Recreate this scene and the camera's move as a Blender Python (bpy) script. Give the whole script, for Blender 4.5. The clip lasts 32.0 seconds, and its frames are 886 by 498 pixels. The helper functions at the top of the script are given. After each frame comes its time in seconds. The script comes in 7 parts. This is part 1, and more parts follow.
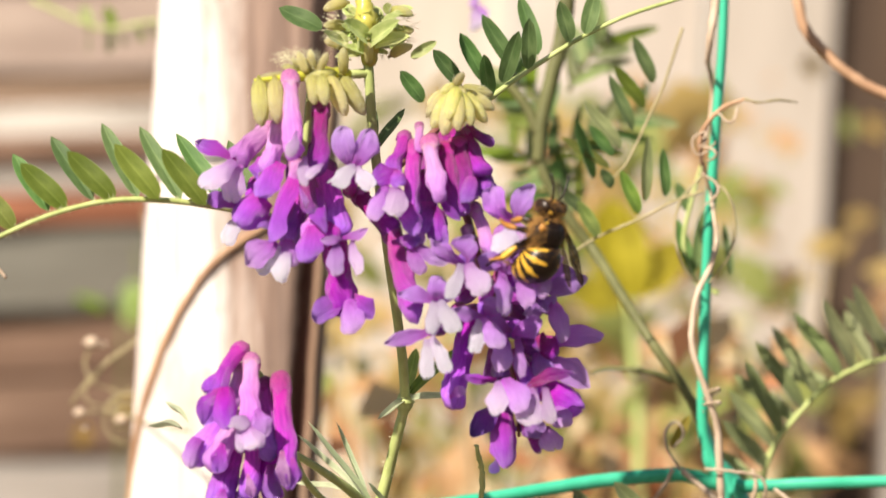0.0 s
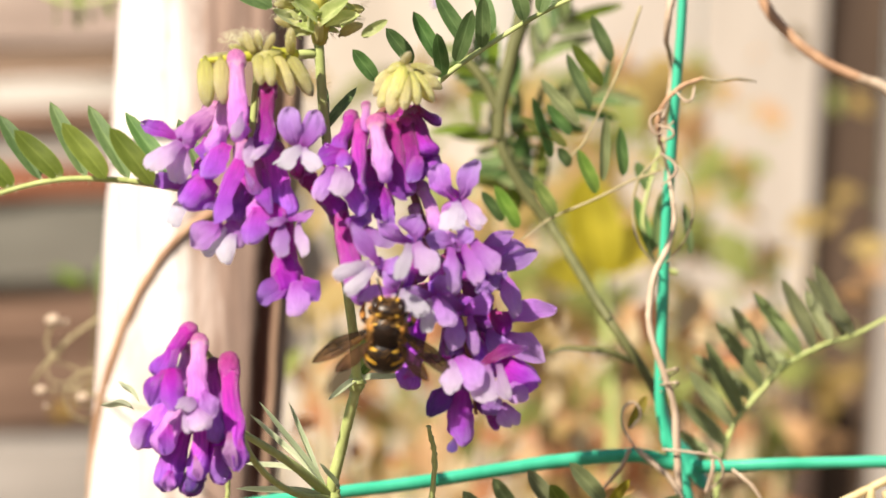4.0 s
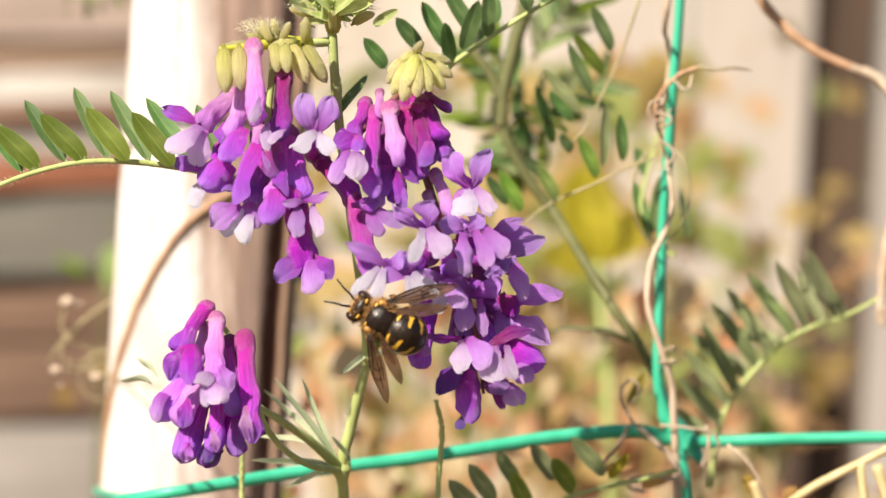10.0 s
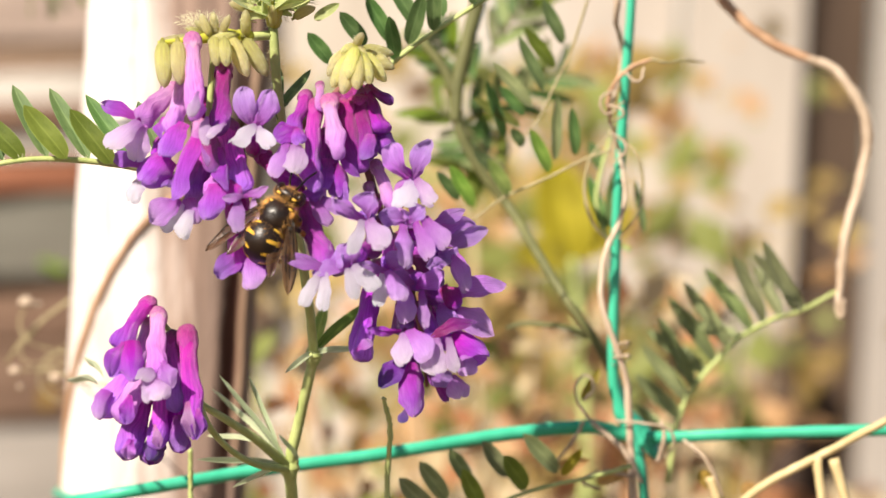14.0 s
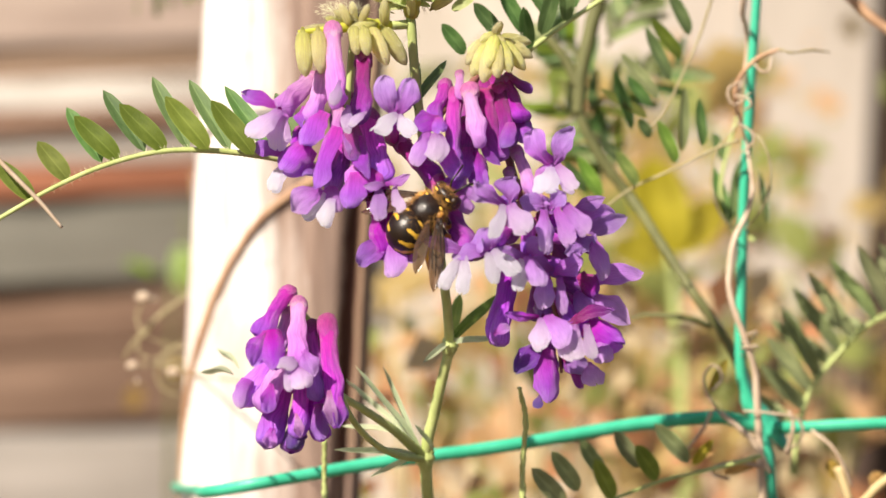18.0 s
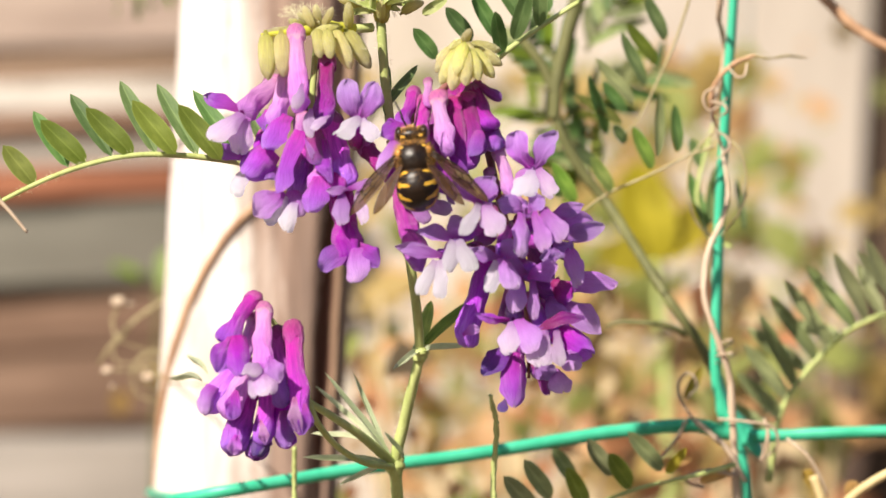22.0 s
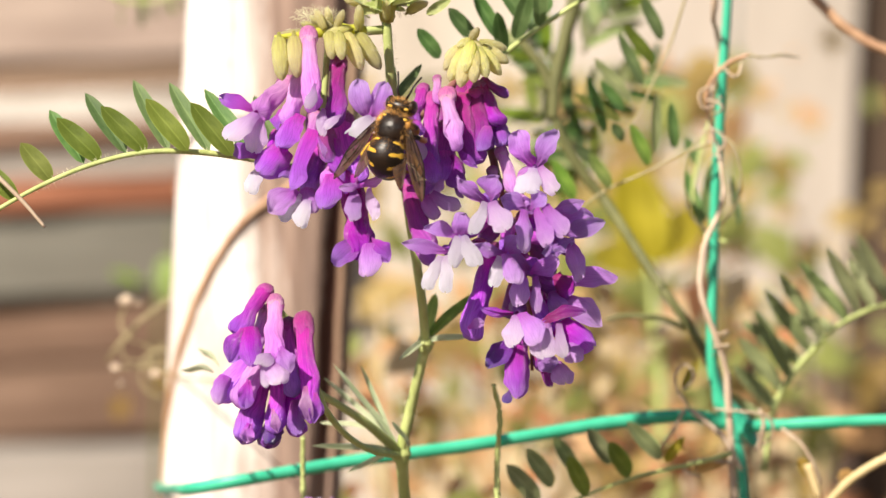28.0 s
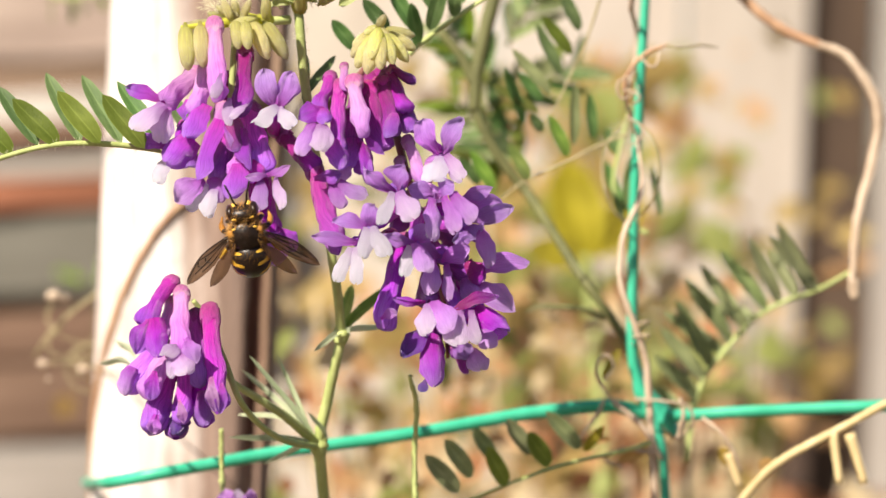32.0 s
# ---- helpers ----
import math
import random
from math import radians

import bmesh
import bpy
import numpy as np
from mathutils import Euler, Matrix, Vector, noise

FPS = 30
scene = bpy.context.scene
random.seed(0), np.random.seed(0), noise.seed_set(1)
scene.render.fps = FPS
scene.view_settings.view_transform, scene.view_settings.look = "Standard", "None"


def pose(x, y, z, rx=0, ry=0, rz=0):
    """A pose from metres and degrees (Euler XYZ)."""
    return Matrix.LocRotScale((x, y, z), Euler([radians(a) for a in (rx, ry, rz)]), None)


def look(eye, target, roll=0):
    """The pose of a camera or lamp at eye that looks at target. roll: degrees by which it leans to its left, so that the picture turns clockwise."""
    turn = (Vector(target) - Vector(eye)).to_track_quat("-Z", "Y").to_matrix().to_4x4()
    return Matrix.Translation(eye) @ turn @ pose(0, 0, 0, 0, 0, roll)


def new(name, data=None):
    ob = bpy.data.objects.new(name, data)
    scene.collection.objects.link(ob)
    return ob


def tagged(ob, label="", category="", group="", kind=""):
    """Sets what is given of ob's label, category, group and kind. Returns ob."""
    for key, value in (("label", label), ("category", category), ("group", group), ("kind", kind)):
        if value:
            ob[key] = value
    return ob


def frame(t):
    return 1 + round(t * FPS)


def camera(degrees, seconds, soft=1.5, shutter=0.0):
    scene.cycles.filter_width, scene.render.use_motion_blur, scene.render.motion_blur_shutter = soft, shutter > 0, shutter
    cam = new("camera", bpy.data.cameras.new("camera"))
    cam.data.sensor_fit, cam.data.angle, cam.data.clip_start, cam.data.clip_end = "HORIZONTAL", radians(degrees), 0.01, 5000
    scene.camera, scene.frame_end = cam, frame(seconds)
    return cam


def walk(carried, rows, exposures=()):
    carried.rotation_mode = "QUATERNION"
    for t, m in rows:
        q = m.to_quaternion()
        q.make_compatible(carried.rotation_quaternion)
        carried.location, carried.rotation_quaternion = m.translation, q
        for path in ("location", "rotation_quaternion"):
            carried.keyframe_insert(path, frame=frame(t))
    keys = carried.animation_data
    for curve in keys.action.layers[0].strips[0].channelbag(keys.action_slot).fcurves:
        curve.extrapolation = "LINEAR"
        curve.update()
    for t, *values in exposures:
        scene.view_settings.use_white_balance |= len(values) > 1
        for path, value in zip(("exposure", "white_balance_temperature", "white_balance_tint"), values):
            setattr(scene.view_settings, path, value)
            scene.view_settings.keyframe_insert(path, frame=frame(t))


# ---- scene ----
# A vetch plant on a green net beside a wooden stake, seen from 0.4 m; a carder bee visits its flowers.
cam = camera(15.18, 32.0, soft=1.5, shutter=0.5)
cam.data.dof.use_dof = True
cam.data.dof.focus_distance = 0.405
cam.data.dof.aperture_fstop = 26.0

PATH = [
    (0, -0.747, 0.396, 14.015, 0.0786, 0.4413, -0.1501),
    (0.5, -1.493, 0.992, 18.329, 0.0097, 0.0029, 0.0544),
    (1, 1.709, 1.458, 20.323, 0.0069, 0.0409, -0.0825),
    (1.5, 4.322, 1.260, 22.550, -0.1130, 0.1967, -0.3004),
    (2, 6.329, -0.022, 23.889, -0.0991, 0.0734, -0.2525),
    (2.5, 6.326, 2.311, 20.388, -0.0638, 0.2586, -0.4082),
    (3, 6.423, 3.670, 14.618, -0.0011, 0.1569, -0.2084),
    (3.5, 4.834, 2.700, 13.354, 0.1100, 0.0690, -0.0737),
    (4, 5.221, 1.448, 16.170, 0.0941, -0.0528, -0.0261),
    (4.5, 4.900, 0.694, 13.342, 0.0756, -0.0224, -0.0866),
    (6.5, 2.252, 0.064, 2.834, -0.0203, 0.0400, 0.0437),
    (7, 0.948, -0.275, 2.599, -0.1459, 0.1035, -0.0096),
    (7.5, 0.895, 0.612, 2.552, -0.2370, 0.0772, -0.0466),
    (8, 1.111, 0.414, 2.345, -0.1648, 0.0298, 0.0194),
    (8.5, 0.935, -0.719, 1.159, -0.0169, 0.0006, 0.0737),
    (9, 0.000, 0.011, -0.007, -0.0004, 0.0002, 0.0020),
    (9.5, 1.616, -0.418, -0.741, -0.0869, -0.0663, 0.1001),
    (10, 2.783, -0.559, 0.090, -0.1118, -0.1060, 0.0681),
    (10.5, 3.113, -0.665, 1.062, -0.1073, -0.0747, 0.0785),
    (11, 4.194, -0.530, 0.582, -0.2214, -0.0034, 0.1317),
    (11.5, 4.946, -0.401, 1.122, -0.1950, 0.0464, 0.0041),
    (12, 7.221, -1.049, 2.553, 0.0553, -0.1170, -0.0677),
    (12.5, 7.055, -1.465, 2.773, -0.1633, -0.1691, 0.0358),
    (13, 8.270, -1.863, 3.331, -0.0686, -0.2748, -0.1169),
    (13.5, 9.090, -1.332, 3.228, -0.0256, -0.1843, -0.2804),
    (14, 10.999, -1.015, 3.826, 0.0772, -0.1224, -0.4376),
    (14.5, 8.199, -1.653, 0.993, 0.2915, -0.3029, -0.5125),
    (15, 4.416, -1.345, 0.895, 0.3611, -0.2820, -0.5637),
    (15.5, 2.927, -1.890, -0.804, 0.3162, -0.3606, -0.4772),
    (17.5, 0.904, -3.475, 0.281, 0.6119, -0.0170, -0.4900),
    (18, -0.258, -2.909, 2.680, 0.8795, -0.0122, -0.6946),
    (18.5, 1.571, -1.740, 1.981, 0.7751, 0.0166, -0.4144),
    (19, 1.829, -1.702, 3.415, 0.8333, 0.1772, -0.4402),
    (19.5, 1.983, -1.189, 2.140, 0.8276, 0.1941, -0.3631),
    (20, 1.431, -1.875, 1.913, 0.7989, 0.2534, -0.3476),
    (20.5, -0.025, -2.278, 0.944, 0.8503, 0.0506, -0.2634),
    (21, 0.380, -3.325, 1.100, 0.7938, 0.1264, -0.2748),
    (21.5, 2.677, -3.908, 3.271, 0.7466, 0.0289, -0.3844),
    (22, 3.542, -2.578, 6.074, 0.8998, 0.0437, -0.4898),
    (22.5, 4.998, -2.576, 6.605, 0.9556, 0.0731, -0.4809),
    (23, 5.396, -3.258, 3.341, 0.9104, 0.2401, -0.4284),
    (23.5, 6.438, -4.182, 3.891, 0.8430, 0.0026, -0.3801),
    (24, 5.521, -3.649, 4.905, 1.0559, 0.0627, -0.4716),
    (24.5, 6.681, -3.289, 3.620, 0.8821, -0.0373, -0.3793),
    (25, 4.883, -2.955, 0.833, 1.0173, 0.0359, -0.3374),
    (25.5, 5.502, -4.947, 1.437, 1.0040, 0.0672, -0.2422),
    (27.5, 3.134, -4.566, -4.906, 0.5732, 0.1407, -0.6133),
    (28, 1.658, -5.356, -5.904, 0.6974, 0.3085, -0.7363),
    (28.5, 1.886, -5.743, -6.481, 0.4971, 0.2560, -0.7447),
    (29, 1.465, -6.002, -5.482, 0.4114, 0.3330, -0.7414),
    (29.5, 3.998, -5.774, -3.774, 0.2713, 0.4199, -0.9155),
    (30, 5.021, -6.050, -4.780, 0.1949, 0.3107, -1.0024),
    (30.5, 6.040, -6.266, -4.803, 0.3053, 0.3236, -1.0911),
    (31, 7.510, -6.878, -4.031, 0.3010, 0.3321, -0.9930),
    (31.5, 7.674, -6.916, -6.414, 0.2636, 0.2882, -1.2281),
    (32, 8.249, -6.821, -6.374, 0.1201, 0.3194, -1.1092),
]
EYE_Z = 0.5


def eye(x, z, y, yaw, pitch, roll):
    """Millimetres and degrees off the resting view, which looks along +y."""
    m = Matrix.Translation((x / 1000, y / 1000, EYE_Z + z / 1000))
    return m @ Matrix.Rotation(radians(yaw), 4, "Z") @ Matrix.Rotation(radians(90 + pitch), 4, "X") @ Matrix.Rotation(radians(roll), 4, "Z")


walk(cam, [(t, eye(*row)) for t, *row in PATH], exposures=[(0, 0.61, 6850, 12), (32, 0.61, 6850, 12)])

# ---- light ----
SUN_FROM = Vector((-0.52, -0.80, 0.76)).normalized()
world = bpy.data.worlds.new("daylight")
scene.world = world
world.use_nodes = True
wn = world.node_tree
sky = wn.nodes.new("ShaderNodeTexSky")
sky.sky_type = "NISHITA"
sky.sun_disc = False
sky.sun_elevation = math.asin(SUN_FROM.z)
sky.sun_rotation = math.atan2(SUN_FROM.x, SUN_FROM.y)
wn.links.new(sky.outputs[0], wn.nodes["Background"].inputs[0])
wn.nodes["Background"].inputs[1].default_value = 0.062
sun = new("sun", bpy.data.lights.new("sun", "SUN"))
sun.data.energy = 5.8
sun.data.angle = radians(0.55)
sun.data.color = (1.0, 0.93, 0.82)
sun.matrix_world = look(SUN_FROM * 3, (0, 0, 0))


# ---- materials ----
def mat(name, rough=0.6, spec=0.5):
    m = bpy.data.materials.new(name)
    m.use_nodes = True
    nt = m.node_tree
    b = nt.nodes["Principled BSDF"]
    b.inputs["Roughness"].default_value = rough
    b.inputs["Specular IOR Level"].default_value = spec
    return m, nt, b


def ramp(nt, stops, src=None):
    r = nt.nodes.new("ShaderNodeValToRGB")
    els = r.color_ramp.elements
    while len(els) < len(stops):
        els.new(0.5)
    for e, (p, c) in zip(els, stops):
        e.position, e.color = p, (*c, 1)
    if src is not None:
        nt.links.new(src, r.inputs[0])
    return r.outputs[0]


def coords(nt, kind="Object", scale=(1, 1, 1)):
    tc = nt.nodes.new("ShaderNodeTexCoord")
    mp = nt.nodes.new("ShaderNodeMapping")
    mp.inputs["Scale"].default_value = scale
    nt.links.new(tc.outputs[kind], mp.inputs[0])
    return mp.outputs[0]


def tex_noise(nt, vec, scale, detail=4, rough=0.55):
    n = nt.nodes.new("ShaderNodeTexNoise")
    n.inputs["Scale"].default_value = scale
    n.inputs["Detail"].default_value = detail
    n.inputs["Roughness"].default_value = rough
    nt.links.new(vec, n.inputs["Vector"])
    return n.outputs["Fac"]


def mixed(nt, fac, a, b, how="MIX"):
    m = nt.nodes.new("ShaderNodeMix")
    m.data_type, m.blend_type = "RGBA", how
    for sock, v in ((m.inputs[0], fac), (m.inputs[6], a), (m.inputs[7], b)):
        if isinstance(v, (int, float)):
            sock.default_value = v
        elif isinstance(v, tuple):
            sock.default_value = (*v, 1)
        else:
            nt.links.new(v, sock)
    return m.outputs[2]


def vary(nt, colour, hue=0.02, val=0.25, sat=0.1):
    """Shift a colour from object to object."""
    info = nt.nodes.new("ShaderNodeObjectInfo")
    h = nt.nodes.new("ShaderNodeHueSaturation")
    for sock, mid, span in (("Hue", 0.5, hue), ("Value", 1.0, val), ("Saturation", 1.0, sat)):
        r = nt.nodes.new("ShaderNodeMapRange")
        r.inputs[3].default_value, r.inputs[4].default_value = mid - span, mid + span
        if sock == "Value":
            w = nt.nodes.new("ShaderNodeMath")
            w.operation = "PINGPONG"
            w.inputs[1].default_value = 0.31
            nt.links.new(info.outputs["Random"], w.inputs[0])
            r.inputs[2].default_value = 0.31
            nt.links.new(w.outputs[0], r.inputs[0])
        else:
            nt.links.new(info.outputs["Random"], r.inputs[0])
        nt.links.new(r.outputs[0], h.inputs[sock])
    nt.links.new(colour, h.inputs["Color"])
    return h.outputs[0]


def bumped(nt, b, height, dist, strength=0.6):
    n = nt.nodes.new("ShaderNodeBump")
    n.inputs["Strength"].default_value = strength
    n.inputs["Distance"].default_value = dist
    nt.links.new(height, n.inputs["Height"])
    nt.links.new(n.outputs[0], b.inputs["Normal"])


def lets_light_through(nt, b, colour, share):
    t = nt.nodes.new("ShaderNodeBsdfTranslucent")
    mix = nt.nodes.new("ShaderNodeMixShader")
    mix.inputs[0].default_value = share
    nt.links.new(colour, t.inputs[0])
    nt.links.new(b.outputs[0], mix.inputs[1])
    nt.links.new(t.outputs[0], mix.inputs[2])
    nt.links.new(mix.outputs[0], nt.nodes["Material Output"].inputs[0])


def petal_mat(name, stops, through_share=0.35, veins=0.5):
    m, nt, b = mat(name, 0.27, 0.6)
    tc = nt.nodes.new("ShaderNodeTexCoord")
    sep = nt.nodes.new("ShaderNodeSeparateXYZ")
    nt.links.new(tc.outputs["UV"], sep.inputs[0])
    blot = tex_noise(nt, coords(nt, "Object", (1, 1, 1)), 260, 3)
    add = nt.nodes.new("ShaderNodeMath")
    add.operation = "MULTIPLY_ADD"
    add.inputs[1].default_value = 0.22
    nt.links.new(blot, add.inputs[0])
    sub = nt.nodes.new("ShaderNodeMath")
    sub.operation = "SUBTRACT"
    sub.inputs[1].default_value = 0.11
    nt.links.new(sep.outputs[0], sub.inputs[0])
    nt.links.new(sub.outputs[0], add.inputs[2])
    col = ramp(nt, stops, add.outputs[0])
    vein = tex_noise(nt, coords(nt, "UV", (2.0, 26, 1)), 1.6, 2)
    dark = mixed(nt, 1.0, col, (0.55, 0.34, 0.66), "MULTIPLY")
    mask = ramp(nt, [(0.45, (0, 0, 0)), (0.62, (veins, veins, veins))], vein)
    col = vary(nt, mixed(nt, mask, col, dark), 0.012, 0.2, 0.08)
    nt.links.new(col, b.inputs["Base Color"])
    b.inputs["Sheen Weight"].default_value = 0.15
    bumped(nt, b, tex_noise(nt, coords(nt, "UV", (7, 22, 1)), 2.0, 5, 0.62), 0.0005, 0.9)
    lets_light_through(nt, b, col, through_share)
    return m


def leaf_mat(name, dark, light, share=0.4):
    m, nt, b = mat(name, 0.55, 0.35)
    n1 = tex_noise(nt, coords(nt, "Object", (1, 1, 1)), 3.0, 4)
    tc = nt.nodes.new("ShaderNodeTexCoord")
    sep = nt.nodes.new("ShaderNodeSeparateXYZ")
    nt.links.new(tc.outputs["UV"], sep.inputs[0])
    col = ramp(nt, [(0.3, dark), (0.7, light)], n1)
    rib = ramp(nt, [(0.44, (0, 0, 0)), (0.5, (0.5, 0.5, 0.5)), (0.56, (0, 0, 0))], sep.outputs[1])
    col = mixed(nt, rib, col, tuple(min(1, 1.5 * c + 0.02) for c in light))
    rim = ramp(nt, [(0.0, (0.55, 0.55, 0.55)), (0.05, (0, 0, 0)), (0.95, (0, 0, 0)), (1.0, (0.55, 0.55, 0.55))], sep.outputs[1])
    col = mixed(nt, rim, col, tuple(min(1, 1.8 * c + 0.05) for c in light))
    vein = tex_noise(nt, coords(nt, "UV", (14, 5, 1)), 2.0, 3)
    col = vary(nt, col, 0.02, 0.25, 0.1)
    nt.links.new(col, b.inputs["Base Color"])
    bumped(nt, b, vein, 0.0002, 0.4)
    b.inputs["Sheen Weight"].default_value = 0.2
    lets_light_through(nt, b, col, share)
    return m


def stem_mat(name, a, c, scale=400, rough=0.6, bump=0.0003):
    m, nt, b = mat(name, rough, 0.4)
    n = tex_noise(nt, coords(nt, "Object", (1, 1, 0.25)), scale, 5, 0.65)
    n2 = tex_noise(nt, coords(nt, "Object", (1, 1, 1)), scale / 8, 3)
    col = ramp(nt, [(0.3, a), (0.7, c)], n)
    col = mixed(nt, ramp(nt, [(0.4, (0, 0, 0)), (0.7, (0.5, 0.5, 0.5))], n2), col, tuple(x * 0.6 for x in a))
    nt.links.new(col, b.inputs["Base Color"])
    bumped(nt, b, n, bump, 0.7)
    return m


def wood_mat(name, dark, light, grain=(60, 60, 4), spots=0.5, bump=0.0015):
    m, nt, b = mat(name, 0.8, 0.25)
    v = coords(nt, "Object", grain)
    n = tex_noise(nt, v, 1.0, 7, 0.62)
    n2 = tex_noise(nt, coords(nt, "Object", tuple(g / 6 for g in grain)), 1.0, 4)
    col = ramp(nt, [(0.32, dark), (0.68, light)], n)
    col = mixed(nt, ramp(nt, [(0.4, (0, 0, 0)), (0.72, (spots, spots, spots))], n2), col, dark)
    col = vary(nt, col, 0.01, 0.12, 0.1)
    nt.links.new(col, b.inputs["Base Color"])
    bumped(nt, b, n, bump, 0.8)
    return m


def stake_mat():
    """Bleached wood with grey weather stains; on one side tan inner bark and shade painted into the colour."""
    m, nt, b = mat("stake_wood", 0.8, 0.25)
    grain = tex_noise(nt, coords(nt, "Object", (420, 420, 24)), 1.0, 7, 0.65)
    col = ramp(nt, [(0.28, (0.50, 0.40, 0.34)), (0.62, (0.80, 0.745, 0.71))], grain)
    stain = tex_noise(nt, coords(nt, "Object", (95, 95, 40)), 1.0, 6, 0.68)
    col = mixed(nt, ramp(nt, [(0.50, (0, 0, 0)), (0.70, (0.7, 0.7, 0.7))], stain), col, (0.46, 0.36, 0.30))
    fleck = tex_noise(nt, coords(nt, "Object", (700, 700, 260)), 1.0, 4, 0.6)
    col = mixed(nt, ramp(nt, [(0.62, (0, 0, 0)), (0.72, (0.45, 0.45, 0.45))], fleck), col, (0.22, 0.13, 0.09))
    tc = nt.nodes.new("ShaderNodeTexCoord")
    sep = nt.nodes.new("ShaderNodeSeparateXYZ")
    nt.links.new(tc.outputs["Object"], sep.inputs[0])
    # darker towards +x: tan bark remains plus the stake's shaded side, as colour
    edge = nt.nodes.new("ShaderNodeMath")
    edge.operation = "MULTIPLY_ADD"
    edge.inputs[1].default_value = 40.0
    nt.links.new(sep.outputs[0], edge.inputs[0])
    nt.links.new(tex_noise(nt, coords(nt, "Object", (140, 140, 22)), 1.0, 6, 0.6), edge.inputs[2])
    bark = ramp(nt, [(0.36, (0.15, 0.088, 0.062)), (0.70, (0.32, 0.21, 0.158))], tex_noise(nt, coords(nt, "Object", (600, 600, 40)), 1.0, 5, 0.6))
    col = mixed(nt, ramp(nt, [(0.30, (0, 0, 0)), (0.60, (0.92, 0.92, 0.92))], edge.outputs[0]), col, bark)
    nt.links.new(col, b.inputs["Base Color"])
    bumped(nt, b, grain, 0.0007, 0.8)
    return m


M_BANNER = petal_mat("petal_purple", [(0.05, (0.66, 0.03, 0.57)), (0.35, (0.56, 0.045, 0.69)), (0.66, (0.50, 0.085, 0.79)), (0.95, (0.58, 0.21, 0.95))], 0.32, 0.6)
M_BUD = petal_mat("petal_magenta", [(0.04, (0.58, 0.016, 0.36)), (0.28, (0.76, 0.05, 0.62)), (0.62, (0.64, 0.06, 0.70)), (0.92, (0.47, 0.12, 0.82))], 0.32, 0.7)
M_WING = petal_mat("petal_pale", [(0.05, (0.62, 0.24, 0.73)), (0.3, (0.74, 0.47, 0.86)), (0.65, (0.82, 0.62, 0.93)), (1.0, (0.91, 0.81, 0.98))], 0.42, 0.25)
M_WING_MID = petal_mat("petal_lavender", [(0.05, (0.60, 0.10, 0.70)), (0.4, (0.65, 0.25, 0.85)), (0.75, (0.73, 0.39, 0.94)), (1.0, (0.83, 0.54, 0.98))], 0.36, 0.4)
# deep: crimson petals, with the shade between florets mixed into their colour
M_DEEP = petal_mat("petal_deep_shaded", [(0.05, (0.44, 0.008, 0.22)), (0.45, (0.42, 0.010, 0.30)), (0.8, (0.37, 0.026, 0.42)), (1.0, (0.37, 0.075, 0.60))], 0.28, 0.6)
M_PINK = petal_mat("petal_pink", [(0.05, (0.84, 0.20, 0.62)), (0.30, (0.90, 0.47, 0.87)), (0.7, (0.82, 0.34, 0.86)), (1.0, (0.66, 0.26, 0.84))], 0.38, 0.45)
M_MAUVE = petal_mat("petal_mauve", [(0.05, (0.64, 0.10, 0.71)), (0.35, (0.60, 0.20, 0.83)), (0.7, (0.63, 0.30, 0.91)), (1.0, (0.73, 0.44, 0.98))], 0.36, 0.45)
M_INDIGO = petal_mat("petal_indigo", [(0.05, (0.28, 0.05, 0.40)), (0.5, (0.20, 0.05, 0.42)), (1.0, (0.13, 0.07, 0.40))], 0.3, 0.4)
M_WHITE = petal_mat("petal_white", [(0.05, (0.76, 0.56, 0.88)), (0.28, (0.87, 0.80, 0.97)), (1.0, (0.91, 0.91, 1.0))], 0.46, 0.1)
M_CALYX_PALE = petal_mat("calyx_pale", [(0.0, (0.62, 0.16, 0.40)), (0.7, (0.72, 0.24, 0.56)), (1.0, (0.84, 0.52, 0.72))], 0.25)
PETAL_TONES = {"violet": M_BANNER, "magenta": M_BUD, "pale": M_WING, "lilac": M_WING_MID, "deep": M_DEEP, "pink": M_PINK, "indigo": M_INDIGO, "mauve": M_MAUVE, "white": M_WHITE}
M_CALYX = petal_mat("calyx_pink", [(0.0, (0.42, 0.05, 0.20)), (0.6, (0.56, 0.045, 0.34)), (1.0, (0.60, 0.06, 0.46))], 0.25)
M_POD = petal_mat("calyx_green", [(0.0, (0.64, 0.62, 0.12)), (0.5, (0.84, 0.80, 0.30)), (1.0, (0.92, 0.88, 0.52))], 0.48, 0.3)
M_LEAF = leaf_mat("leaf_green", (0.060, 0.125, 0.030), (0.135, 0.215, 0.070))
M_GREY = leaf_mat("leaf_greygreen", (0.15, 0.185, 0.070), (0.27, 0.315, 0.135))
M_PALE = leaf_mat("leaf_pale", (0.24, 0.34, 0.09), (0.44, 0.52, 0.22), 0.45)
M_SEPAL = leaf_mat("sepal_pale", (0.34, 0.42, 0.12), (0.58, 0.62, 0.28), 0.4)
M_OLIVE = leaf_mat("leaf_olive", (0.12, 0.17, 0.014), (0.20, 0.26, 0.035), 0.5)
M_DRYLEAF = leaf_mat("leaf_dry", (0.28, 0.15, 0.03), (0.46, 0.29, 0.08), 0.4)
M_RUSTLEAF = leaf_mat("leaf_rust", (0.26, 0.11, 0.018), (0.42, 0.20, 0.04), 0.4)
M_BLEACHED = leaf_mat("leaf_bleached", (0.42, 0.28, 0.10), (0.66, 0.48, 0.24), 0.45)
M_YELLOW = leaf_mat("leaf_yellowing", (0.22, 0.17, 0.022), (0.40, 0.31, 0.05), 0.5)
